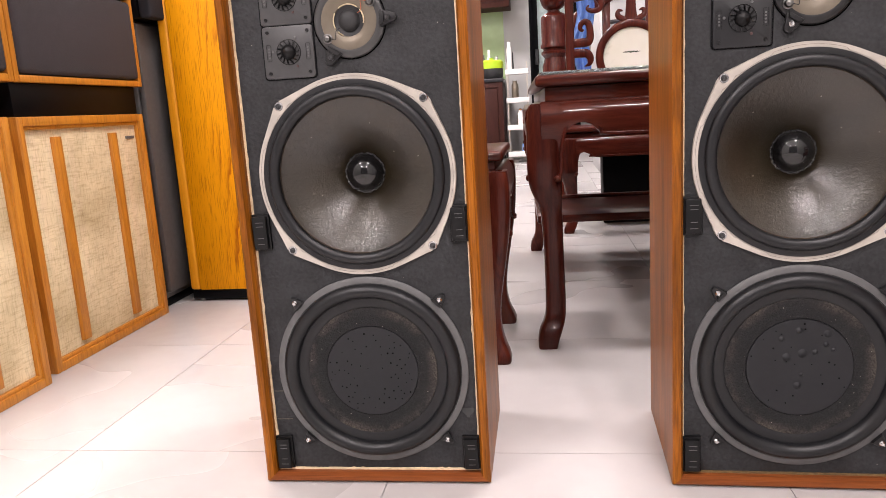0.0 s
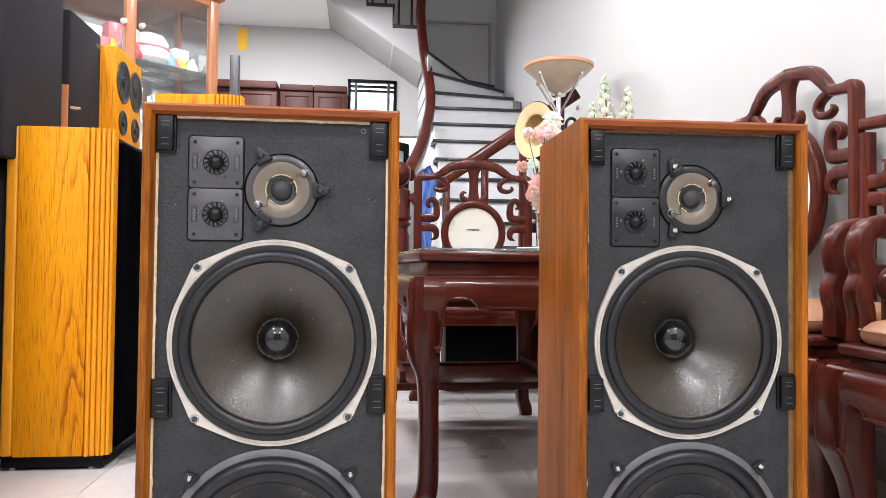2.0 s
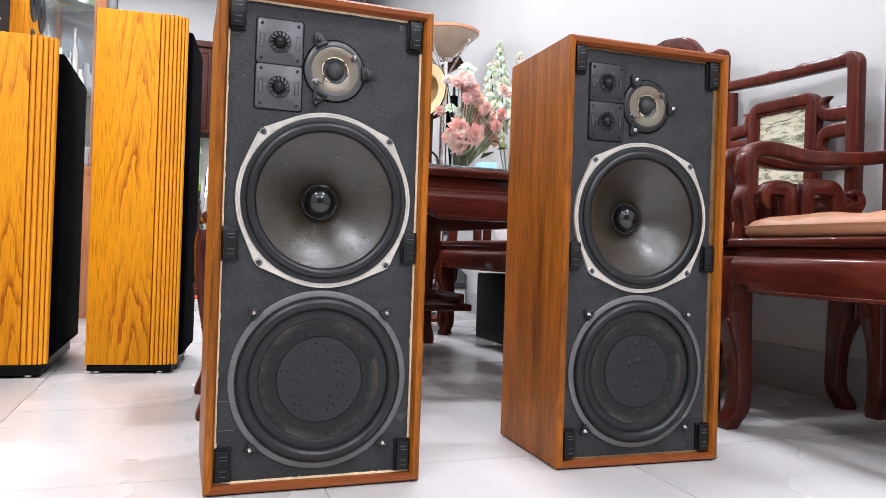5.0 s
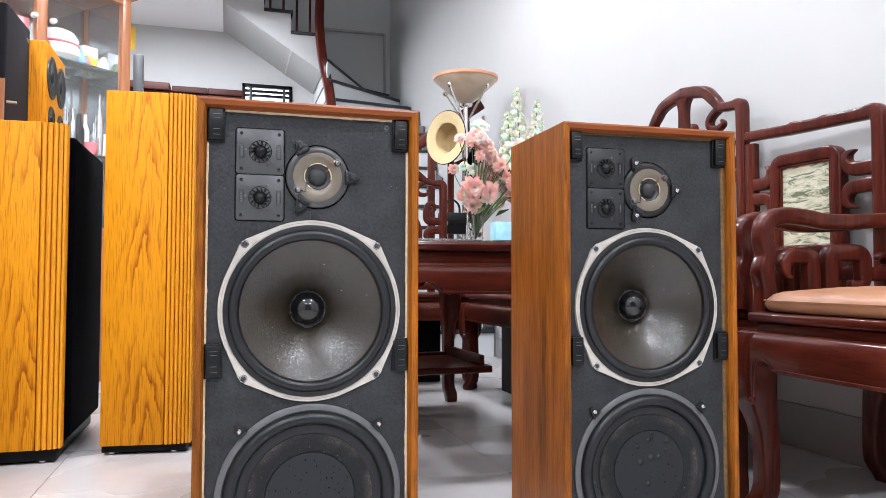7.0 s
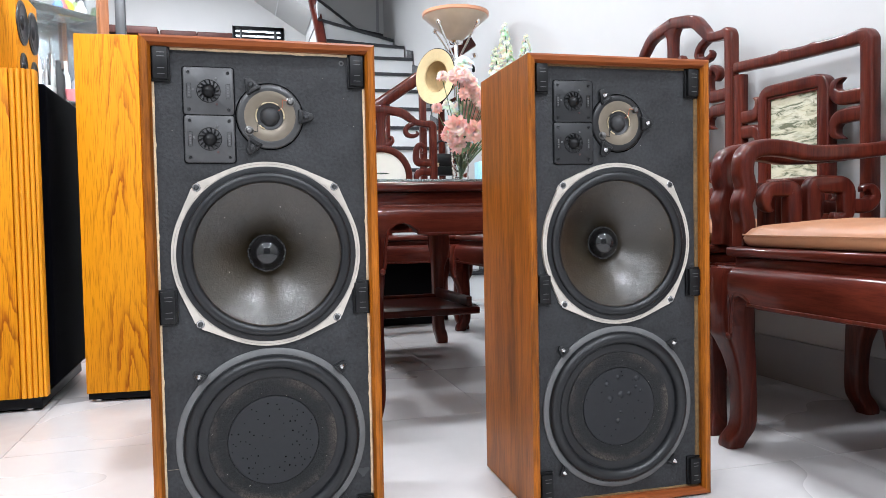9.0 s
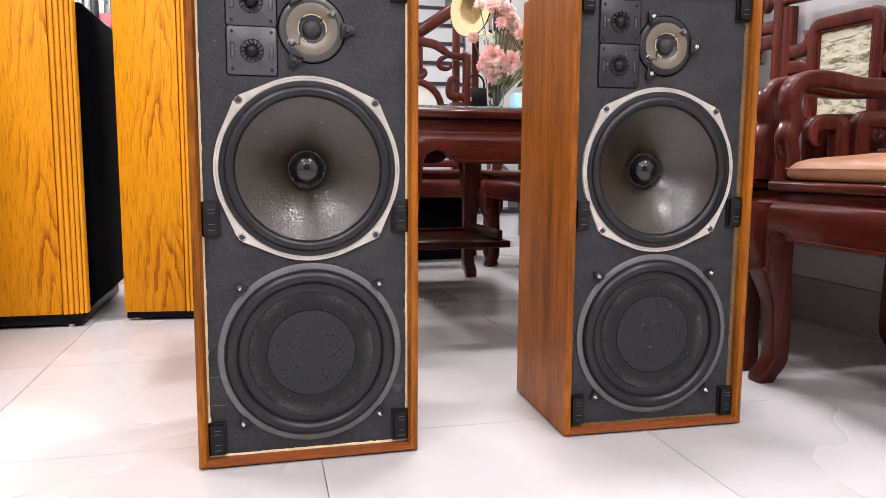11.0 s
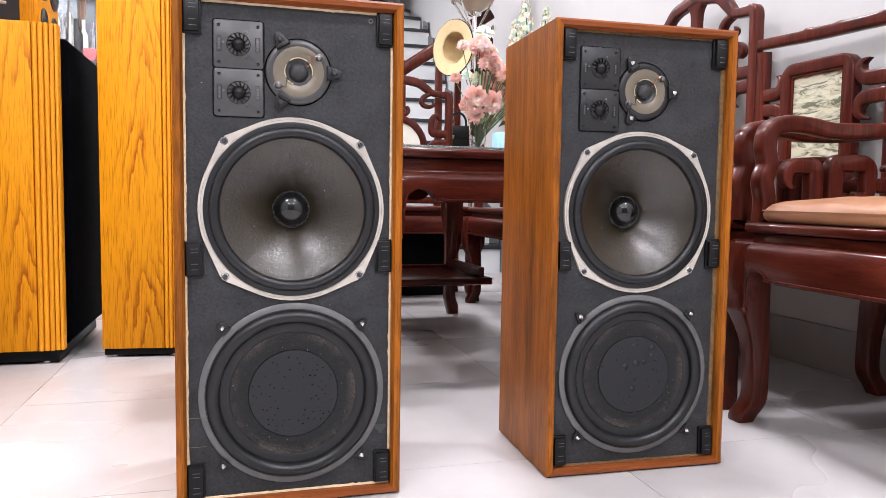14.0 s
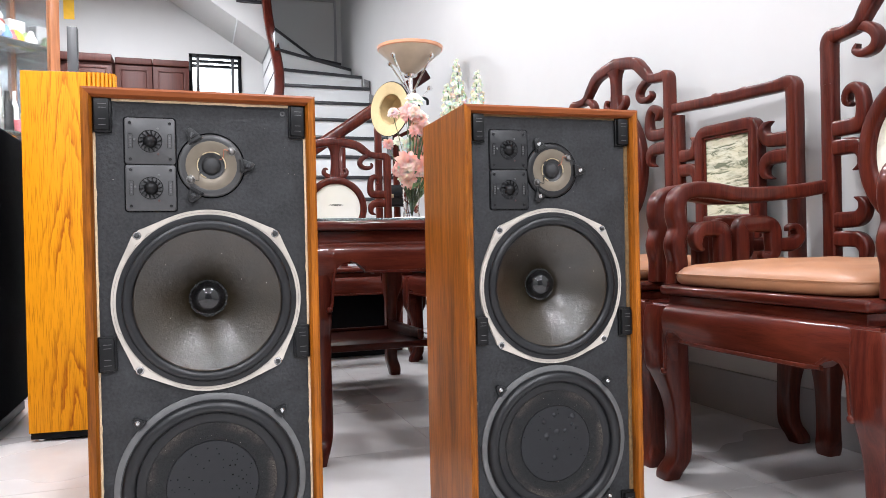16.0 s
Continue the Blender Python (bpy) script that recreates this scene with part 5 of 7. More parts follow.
# long bench further along the wall
BW = 1.900
bench = thing("long_bench", pose(1.046, 2.300, 0, 0, 0, -87.5), "carved rosewood bench with marble plaques along the wall", "bench", "rosewood seating set")
seat_frame(bench, BW, AD, 0.03)
round_back(bench, 0.085, 0.625, SEAT, 1.142, 1.250, 0.850, 0.150, 0.205, BACK, STONE_PALE, MOUNTAINS, 6, 0.110)
rect_back(bench, 0.440, 0.926, SEAT, 1.005, 0.916, BACK, STONE_GREEN, 1)
rect_back(bench, -0.926, -0.270, SEAT, 1.005, 0.916, BACK, STONE_GREEN, -1)
for sx in (-1, 1):
    arm(bench, sx * (BW / 2 - 0.03), AD, 0.690)
cushion(pose(1.055, 1.72, SEAT + 0.001, 0, 0, -90), 0.60, AD - 0.07, "tan leatherette cushion on the long bench")
cushion(pose(1.055, 2.33, SEAT + 0.001, 0, 0, -90), 0.58, AD - 0.07, "tan leatherette cushion on the middle of the long bench")

# armchair at the far end of the tea table
CW = 0.60
far = thing("armchair", pose(0.468, 3.450, 0, 0, 0, 0), "carved rosewood armchair with round marble back behind the tea table", "armchair", "rosewood seating set")
seat_frame(far, 0.70, 0.42)
FB = Matrix.Translation((0, 0.19, 0))
round_back(far, 0, CW - 0.03, SEAT, 1.055, 1.130, 0.775, 0.148, 0.148, FB, STONE_PALE, ((0.0, 0.12, 0.55, 0.04),), 9, 0.095, 0.036)

# low stool beside the tea table
stool = thing("stool", pose(-0.234, 1.757, 0, 0, 0, 0), "small rosewood stool with curved legs", "stool")
moulded_slab(stool, "seat", -0.190, 0.190, -0.190, 0.190, [(0.462, 0.484, 0.0, 0.008), (0.440, 0.460, 0.018, 0.002)])
for sx in (-1, 1):
    for sy in (-1, 1):
        cabriole(stool, sx * 0.152, sy * 0.152, sx, sy, 0.44, 0.95)
for ang, half, off in ((0, 0.178, -0.178), (180, 0.178, -0.178), (90, 0.178, -0.178), (270, 0.178, -0.178)):
    bulged_apron(stool, half, off, 0.442, 0.36, 0.385, 0.29, rz=ang)


# ---------- stacked loudspeakers along the west side ----------
def cloth_material():
    m, nt, b = material("oatmeal_woven_grille_cloth")
    v = coords(nt)
    wx = node(nt, "ShaderNodeTexNoise", Scale=260.0, Detail=3.0)
    mp = coords(nt, (1, 1, 0.12))
    nt.links.new(mp, wx.inputs["Vector"])
    wz = node(nt, "ShaderNodeTexNoise", Scale=260.0, Detail=3.0)
    mq = coords(nt, (0.12, 0.12, 1))
    nt.links.new(mq, wz.inputs["Vector"])
    st = node(nt, "ShaderNodeTexNoise", Scale=4.0, Detail=4.0)
    nt.links.new(v, st.inputs["Vector"])
    a = ramp(nt, wx.outputs["Fac"], [(0.30, (0.46, 0.35, 0.19)), (0.52, (0.76, 0.63, 0.40))])
    c = ramp(nt, wz.outputs["Fac"], [(0.30, (0.50, 0.38, 0.21)), (0.52, (0.78, 0.66, 0.43))])
    base = mixcol(nt, 0.5, a, c)
    stain = ramp(nt, st.outputs["Fac"], [(0.30, (0.62, 0.58, 0.50)), (0.55, (1, 1, 1))])
    nt.links.new(mixcol(nt, 1.0, base, stain, "MULTIPLY"), b.inputs["Base Color"])
    b.inputs["Roughness"].default_value = 0.95
    bump(nt, b, wx.outputs["Fac"], 0.5, 0.002)
    return m


CLOTH = cloth_material()
FRAMEWOOD = wood("orange_brown_frame_wood", (0.25, 0.075, 0.008), (0.48, 0.175, 0.018), (0.58, 0.23, 0.026), (1, 1, 0.06), 12, 0.4, pores=0.6)


def open_frame(parent, w, h, t, d, mat, y0=0.0):
    for name, b in (("frame_stile", (-w / 2, -w / 2 + t, 0, h)), ("frame_stile", (w / 2 - t, w / 2, 0, h)), ("frame_rail", (-w / 2 + t, w / 2 - t, 0, t)), ("frame_rail", (-w / 2 + t, w / 2 - t, h - t, h))):
        part(name, box(b[0], b[1], y0, y0 + d, b[2], b[3], 0.003), mat, parent)


def cloth_speaker(m, w, h, label):
    sp = thing("cabinet_loudspeaker", m, label, "loudspeaker", "cloth-fronted loudspeakers")
    open_frame(sp, w, h, 0.022, 0.40, FRAMEWOOD)
    part("cloth", box(-w / 2 + 0.022, w / 2 - 0.022, 0.016, 0.03, 0.022, h - 0.022), CLOTH, sp, "stained oatmeal woven cloth")
    part("inner_bead", sweep(corner_path([(-w / 2 + 0.026, 0.012, 0.026), (w / 2 - 0.026, 0.012, 0.026), (w / 2 - 0.026, 0.012, h - 0.026), (-w / 2 + 0.026, 0.012, h - 0.026), (-w / 2 + 0.026, 0.012, 0.026)], 0.004), 0.010, 0.012), FRAMEWOOD, sp)
    for fx in (-0.235, 0.215):
        part("wood_slat", box(fx * w - 0.016, fx * w + 0.016, 0.006, 0.018, 0.045, h - 0.05, 0.002), FRAMEWOOD, sp, "thin wooden slat")
    part("badge", box(w / 2 - 0.085, w / 2 - 0.045, 0.011, 0.016, h - 0.070, h - 0.062, 0.001), FRAMEG, sp, "small grey metal badge", m=pose(0, 0, 0, 0, 0, 0))
    part("back", box(-w / 2 + 0.022, w / 2 - 0.022, 0.385, 0.399, 0.022, h - 0.022), BLACKLAM, sp)
    return sp


def grey_speaker(m, w, h, label):
    sp = thing("cabinet_loudspeaker", m, label, "loudspeaker", "grey-cloth loudspeakers")
    open_frame(sp, w, h, 0.017, 0.36, FRAMEWOOD)
    half = h * 0.43
    part("lower_grille", box(-w / 2 + 0.019, w / 2 - 0.019, -0.006, 0.02, 0.020, half, 0.012, 3), FABGREY, sp, "dark grey cloth grille")
    part("upper_grille", box(-w / 2 + 0.019, w / 2 - 0.019, -0.006, 0.02, half + 0.008, h - 0.020, 0.012, 3), FABGREY, sp, "dark grey cloth grille")
    part("back", box(-w / 2 + 0.022, w / 2 - 0.022, 0.02, 0.359, 0.022, h - 0.022), BLACKLAM, sp)
    return sp


cloth_speaker(pose(-1.147, 1.8075, 0, 0, 0, 90), 0.545, 0.620, "wood-framed loudspeaker with stained oatmeal cloth and two wooden slats")
cloth_speaker(pose(-1.120, 1.205, 0, 0, 0, 90), 0.545, 0.620, "wood-framed loudspeaker with oatmeal cloth standing on the tiles")
for cy in (1.8075, 1.205):
    solid("amplifier_box", box(-1.50, -1.158, cy - 0.262, cy + 0.262, 0.6205, 0.699, 0.003), BLACKLAM, "flat black box between two stacked loudspeakers", "hi-fi unit", "flat black boxes")
grey_speaker(pose(-1.147, 1.8275, 0.6995, 0, 0, 90), 0.545, 0.56, "wood-framed loudspeaker with dark grey cloth stacked on another")
grey_speaker(pose(-1.135, 1.265, 0.6995, 0, 0, 90), 0.545, 0.56, "wood-framed loudspeaker with grey cloth stacked on a lower one")


def dark_tower(m, w, d, h, label):
    sp = thing("cabinet_loudspeaker", m, label, "loudspeaker", "charcoal loudspeakers")
    part("cabinet_body", box(-w / 2, w / 2, 0.02, d, 0.03, h, 0.004), GREYBOX, sp)
    part("front_grille", box(-w / 2 + 0.008, w / 2 - 0.008, 0.0, 0.02, 0.05, h - 0.01, 0.006), GREYBOX, sp)
    part("plinth", box(-w / 2 + 0.01, w / 2 - 0.01, 0.03, d - 0.01, 0, 0.03), BLACKLAM, sp)
    part("handle_slot", box(-0.02, 0.02, -0.003, 0.002, h - 0.075, h - 0.062, 0.001), BLACKLAM, sp)
    return sp


dark_tower(pose(-1.16, 2.345, 0, 0, 0, 90), 0.44, 0.42, 0.900, "charcoal grey floor loudspeaker under a black one")
dark_tower(pose(-1.16, 2.720, 0, 0, 0, 90), 0.29, 0.42, 0.900, "narrow charcoal grey loudspeaker supporting a black one")


def black_speaker(m, w, d, h, label, side):
    sp = thing("black_loudspeaker", m, label, "loudspeaker", "black cloth loudspeakers")
    part("cabinet_body", box(-w / 2, w / 2, 0.03, d, 0, h, 0.003), side, sp)
    part("front_grille", box(-w / 2 + 0.001, w / 2 - 0.001, -0.01, 0.028, 0.0, h - 0.002, 0.008, 3), FABSLATE, sp, "black cloth grille")
    part("badge", box(w / 2 - 0.055, w / 2 - 0.02, -0.012, -0.009, h - 0.06, h - 0.045, 0.001), FRAMEG, sp, "small pale badge")
    return sp


black_speaker(pose(-1.115, 2.325, 0.901, 0, 0, 90), 0.40, 0.34, 0.76, "large black cloth loudspeaker standing on a grey cabinet", BLACKLAM)
b2 = black_speaker(pose(-1.095, 2.675, 0.901, 0, 0, 90), 0.29, 0.30, 0.56, "black cloth loudspeaker with wooden side standing on a grey cabinet", FABSLATE)
part("side_strip", box(-0.150, -0.1455, -0.008, 0.035, 0.0, 0.30, 0.001), CABWOOD, b2, "pale wooden side strip")
part("switch", lathe([(0.004, 0.0), (0.005, 0.002), (0.005, 0.03), (0, 0.032)], 14, "-y"), FRAMEW, b2, "white plastic knob", m=pose(-0.135, -0.010, 0.225, 0, 0, 20))


# bookshelf loudspeaker with two woofers on a dark stand
def driver(parent, x, z, r, y):
    at = Matrix.Translation((x, y, z))
    part("driver_ring", lathe([(r, -0.002), (r, 0.004), (r * 0.88, 0.006), (r * 0.84, 0.002)], 40, "-y"), GREYPL, parent, m=at)
    part("driver_cone", lathe([(r * 0.86, 0.003), (r * 0.80, 0.0065), (r * 0.72, 0.0045), (r * 0.34, 0.0015), (r * 0.32, 0.0040), (r * 0.16, 0.0085), (0, 0.0095)], 40, "-y"), RUBBER, parent, smooth=50, m=at)


solid("speaker_stand", box(-1.33, -1.05, 2.84, 3.14, 0, 0.985, 0.004), BLACKLAM, "plain black stand under a small oak loudspeaker", "stand")
bk = thing("bookshelf_loudspeaker", pose(-1.030, 2.985, 0.986, 0, 0, 91), "golden oak bookshelf loudspeaker with two black woofers", "loudspeaker")
part("cabinet_body", box(-0.165, 0.165, 0.0, 0.30, 0, 0.44, 0.006), OAK, bk)
for dx in (-0.082, 0.082):
    driver(bk, dx, 0.318, 0.081, -0.001)
    driver(bk, dx, 0.160, 0.048, -0.001)


# ---------- glass display cabinet, turned to the room ----------
def glass_material():
    m, nt, b = material("clear_glass")
    b.inputs["Base Color"].default_value = (0.96, 0.98, 0.975, 1)
    b.inputs["Roughness"].default_value = 0.02
    b.inputs["Transmission Weight"].default_value = 1.0
    b.inputs["IOR"].default_value = 1.45
    return m


CLEAR = glass_material()
PORCELAIN = simple("white_porcelain", (0.85, 0.84, 0.82), 0.15, vary=0.03, scale=10, bumps=0.0, coat=0.3)
PINK = simple("pink_glaze", (0.75, 0.20, 0.22), 0.2, vary=0.1, scale=20, bumps=0.0)
YELLOW = simple("yellow_lacquer", (0.85, 0.50, 0.03), 0.35, vary=0.1, scale=20, bumps=0.0)
BLUE = simple("light_blue_cloth", (0.20, 0.36, 0.72), 0.8, vary=0.15, scale=30, bumps=0.3)
RED = simple("red_plastic", (0.62, 0.03, 0.03), 0.4, vary=0.1, scale=20, bumps=0.0)
GREEN = simple("lime_green_plastic", (0.45, 0.68, 0.03), 0.35, vary=0.1, scale=20, bumps=0.0)
GREENTILE = simple("pale_green_splashback", (0.42, 0.56, 0.30), 0.2, vary=0.15, scale=8, bumps=0.0)

PALEBACK = simple("mirror_grey_back", (0.62, 0.65, 0.67), 0.1, 0.85, 0.05, 5, 0.0)
CABW, CABD, CABH = 1.0, 0.38, 2.16
cab = thing("display_cabinet", pose(-1.252, 3.735, 0, 0, 0, 45) @ Matrix.Translation((0, 0, 0)), "reddish wooden display cabinet with glass doors and glass shelves", "cabinet")
hw = CABW / 2
part("base", box(-hw, hw, 0, CABD, 0, 0.75, 0.004), CABWOOD, cab)
part("back", box(-hw, hw, CABD - 0.015, CABD, 0.75, CABH - 0.1), PALEBACK, cab, "pale grey back panel")
for px in (-hw, -0.03, hw - 0.055):
    part("post", box(px, px + 0.055, -0.002, 0.035, 0.75, CABH - 0.1, 0.006), CABWOOD, cab)
for px in (-hw, hw - 0.03):
    part("rear_post", box(px, px + 0.03, CABD - 0.045, CABD - 0.0155, 0.75, CABH - 0.1), CABWOOD, cab)
    part("side_panel", box(px + 0.006, px + 0.020, 0.036, CABD - 0.046, 0.752, CABH - 0.101), PALEBACK, cab, "pale grey inner side")
for x0, x1 in ((-hw + 0.055, -0.03), (0.025, hw - 0.055)):
    part("door_pane", box(x0, x1, 0.010, 0.014, 0.80, CABH - 0.14), CLEAR, cab).visible_shadow = False
    part("door_rail", box(x0, x1, 0.0, 0.03, CABH - 0.14, CABH - 0.1, 0.003), CABWOOD, cab)
    part("door_rail", box(x0, x1, 0.0, 0.03, 0.75, 0.80, 0.003), CABWOOD, cab)
    part("pull", lathe([(0.012, 0.0), (0.016, 0.01), (0.010, 0.03), (0, 0.032)], 16, "-y"), PORCELAIN, cab, "white knob", m=Matrix.Translation((x0 + 0.02 if x0 > 0 else x1 - 0.02, 0.0, 1.80)))
part("cornice", box(-hw - 0.05, hw + 0.05, -0.05, CABD + 0.01, CABH - 0.045, CABH, 0.012, 3, bm=box(-hw - 0.025, hw + 0.025, -0.025, CABD, CABH - 0.1, CABH - 0.045, 0.008)), CABWOOD, cab, "moulded cornice")
SHELVES = (1.18, 1.645)
for sz in SHELVES:
    part("glass_shelf", box(-hw + 0.035, hw - 0.035, 0.04, CABD - 0.05, sz, sz + 0.008, 0.001), GLASSTOP, cab).visible_shadow = False

CABM = cab.matrix_world.copy()


def in_cabinet(name, bm, mat, x, y, z, label, category, group=""):
    return solid(name, bm, mat, label, category, group, m=CABM @ Matrix.Translation((x, y, z)), smooth=50)


# porcelain figure, plain lumpy shape with two pointed tufts
own = lathe([(0, 0), (0.10, 0.0), (0.125, 0.025), (0.115, 0.065), (0.10, 0.085), (0.105, 0.115), (0.085, 0.15), (0.045, 0.168), (0, 0.172)], 28)
for sx in (-1, 1):
    merge(own, moved(lathe([(0.026, 0), (0.015, 0.025), (0, 0.045)], 12), pose(sx * 0.062, 0, 0.142, 0, sx * 18, 0)))
in_cabinet("porcelain_figure", own, PORCELAIN, 0.17, 0.15, SHELVES[1] + 0.009, "white porcelain figure on a glass shelf", "ornament")
in_cabinet("ribbon", lathe([(0.103, 0.0), (0.110, 0.006), (0.103, 0.014)], 28), PINK, 0.17, 0.15, SHELVES[1] + 0.088, "red ribbon round the porcelain figure", "ribbon")
in_cabinet("porcelain_dish", lathe([(0, 0.0), (0.07, 0.0), (0.10, 0.03), (0.105, 0.05), (0.098, 0.05), (0.06, 0.012), (0, 0.01)], 28), PINK, 0.15, 0.2, SHELVES[0] + 0.009, "pink glazed dish on a glass shelf", "dish")
in_cabinet("yellow_ornament", lathe([(0, 0), (0.035, 0), (0.045, 0.02), (0.04, 0.05), (0.015, 0.07), (0, 0.072)], 20), YELLOW, 0.335, 0.13, SHELVES[1] + 0.009, "small yellow ornament on a glass shelf", "ornament")
rnd = random.Random(21)
for i in range(15):
    sh = SHELVES[i % 2] if i < 11 else 0.751
    r, h = rnd.uniform(0.014, 0.032), rnd.uniform(0.09, 0.24)
    sx = -0.42 + 0.84 * ((i * 0.381) % 1.0)
    if sh == SHELVES[1] and 0.05 < sx < 0.40:
        sx -= 0.40
    mat = (CHROME, PORCELAIN, CLEAR, FRAMEG, PALE)[i % 5]
    in_cabinet("bottle", lathe([(0, 0), (r, 0), (r, h * 0.6), (r * 0.4, h * 0.75), (r * 0.4, h), (0, h)], 16), mat, sx, 0.09 + 0.14 * rnd.random() + 0.05 * (i % 3), sh + 0.009, "small bottle among others on a cabinet shelf", "bottle", "bottles in the display cabinet")
for i, (bx, bw, bh, mat) in enumerate(((-0.10, 0.05, 0.16, PORCELAIN), (0.02, 0.035, 0.20, PINK), (0.40, 0.045, 0.15, PORCELAIN), (-0.25, 0.06, 0.13, BLUE), (-0.36, 0.05, 0.18, PORCELAIN))):
    in_cabinet("gift_carton", box(-bw, bw, -0.04, 0.04, 0, bh, 0.002), mat, bx, 0.24, SHELVES[1] + 0.009, "small printed carton on a cabinet shelf", "carton", "cartons in the display cabinet")
for i in range(5):
    in_cabinet("wine_glass", lathe([(0, 0), (0.032, 0), (0.032, 0.003), (0.005, 0.008), (0.004, 0.08), (0.03, 0.11), (0.036, 0.15), (0.030, 0.18)], 18), PORCELAIN, -0.05 + 0.1 * i, 0.26, SHELVES[0] + 0.009 if i % 2 else 0.752, "pale stemmed glass in the display cabinet", "glass", "stemmed glasses")

for i in range(16):
    r, h = rnd.uniform(0.016, 0.03), rnd.uniform(0.12, 0.33)
    mat = (PORCELAIN, CHROME, PORCELAIN, CLEAR, BLACKPL)[i % 5]
    in_cabinet("bottle", lathe([(0, 0), (r, 0), (r * 1.05, h * 0.1), (r, h * 0.62), (r * 0.4, h * 0.78), (r * 0.45, h), (0, h)], 16), mat, 0.06 + 0.052 * (i % 8), 0.08 + 0.10 * (i // 8) + 0.02 * (i % 3), SHELVES[0] + 0.009, "pale bottle in the crowded display cabinet", "bottle", "bottles in the display cabinet")
for i in range(12):
    in_cabinet("cup", lathe([(0, 0), (0.022, 0), (0.034, 0.03), (0.038, 0.06), (0.035, 0.06), (0.02, 0.006), (0, 0.005)], 18), (PORCELAIN, PINK, PORCELAIN)[i % 3], -0.40 + 0.072 * i, 0.075 + 0.05 * (i % 2), (SHELVES[0] if i > 5 else SHELVES[1]) + 0.009, "small glazed cup on a glass shelf", "cup", "cups in the display cabinet")
for i, (bx, by, r, mat) in enumerate(((0.06, 0.07, 0.030, RED), (0.245, 0.06, 0.026, BLUE), (0.290, 0.08, 0.022, PINK), (0.385, 0.07, 0.028, PORCELAIN), (0.42, 0.16, 0.034, GREENTILE), (-0.06, 0.08, 0.030, YELLOW))):
    in_cabinet("trinket", lathe([(0, 0), (r, 0), (r * 1.15, r * 0.5), (r * 0.9, r * 1.2), (r * 0.55, r * 1.6), (r * 0.6, r * 2.0), (r * 0.3, r * 2.4), (0, r * 2.45)], 20), mat, bx, by, SHELVES[1] + 0.009, "small bright glazed trinket on a glass shelf", "ornament", "trinkets in the display cabinet")
tall = solid("slim_loudspeaker", box(-0.995, -0.935, 5.0, 5.06, 0, 2.025, 0.004), GREYPL, "slim tall black loudspeaker column standing on the floor", "loudspeaker")


solid("rail", box(-1.250, -1.215, 4.35, 5.35, 2.50, 2.54, 0.006), BLACKLAM, "dark rail along the kitchen side", "rail", kind="structure")


# ---------- kitchen at the back ----------
def kitchen_door(parent, x0, x1, z0, z1, y):
    own = box(x0 + 0.003, x1 - 0.003, y - 0.02, y - 0.001, z0 + 0.003, z1 - 0.003, 0.003)
    d = part("door", own, KITCHEN, parent)
    part("raised_panel", box(x0 + 0.055, x1 - 0.055, y - 0.026, y - 0.019, z0 + 0.06, z1 - 0.06, 0.010), KITCHEN, d)
    own = bmesh.new()
    for a in ((x0 + 0.040, x0 + 0.050, z0 + 0.045, z1 - 0.045), (x1 - 0.050, x1 - 0.040, z0 + 0.045, z1 - 0.045), (x0 + 0.05, x1 - 0.05, z0 + 0.045, z0 + 0.055), (x0 + 0.05, x1 - 0.05, z1 - 0.055, z1 - 0.045)):
        box(a[0], a[1], y - 0.024, y - 0.019, a[2], a[3], 0.002, bm=own)
    part("panel_moulding", own, KITCHEN, d)
    return d


YK = 7.70
for x0 in (-0.60, -0.95):
    w = 0.345
    u = thing("wall_cabinet", pose(0, 0, 0), "dark cherry kitchen wall cabinet with panelled door", "cabinet", "kitchen wall cabinets")
    part("carcass", box(x0, x0 + w, YK, BACK_Y - 0.001, 1.555, 2.43), KITCHEN, u)
    kitchen_door(u, x0, x0 + w, 1.555, 2.43, YK)
    part("cornice", box(x0, x0 + w, YK - 0.045, BACK_Y - 0.001, 2.43, 2.495, 0.010, 3), KITCHEN, u)
u = thing("wall_cabinet", pose(0, 0, 0), "deeper dark cherry corner wall cabinet", "cabinet", "kitchen wall cabinets")
part("carcass", box(-1.75, -0.955, 7.45, BACK_Y - 0.001, 1.555, 2.38), KITCHEN, u)
kitchen_door(u, -1.36, -0.955, 1.555, 2.38, 7.45)
part("cornice", box(-1.75, -0.953, 7.39, BACK_Y - 0.001, 2.38, 2.455, 0.010, 3), KITCHEN, u)
for x0 in (-0.74, -1.14):
    u = thing("base_cabinet", pose(0, 0, 0), "dark cherry kitchen base cabinet with panelled door", "cabinet", "kitchen base cabinets")
    part("carcass", box(x0, x0 + 0.395, 7.50, BACK_Y - 0.001, 0.08, 0.815), KITCHEN, u)
    kitchen_door(u, x0, x0 + 0.395, 0.08, 0.815, 7.50)
    part("toe_kick", box(x0, x0 + 0.395, 7.55, BACK_Y - 0.001, 0, 0.08), BLACKLAM, u)
solid("worktop", box(-1.16, -0.34, 7.47, BACK_Y - 0.001, 0.816, 0.852, 0.004), DARKTREAD, "black granite kitchen worktop", "worktop")
plain("trim", (-1.75, -0.34, BACK_Y - 0.010, BACK_Y, 0.853, 1.553), GREENTILE, "pale green splashback behind the worktop", "splashback")
pot = thing("cooking_pot", pose(-0.46, 7.66, 0.853), "dark pot with a lime green lid on the worktop", "pot")
part("pot_body", lathe([(0, 0), (0.10, 0), (0.115, 0.02), (0.118, 0.10), (0.108, 0.10), (0.10, 0.02), (0, 0.015)], 28), GREYPL, pot)
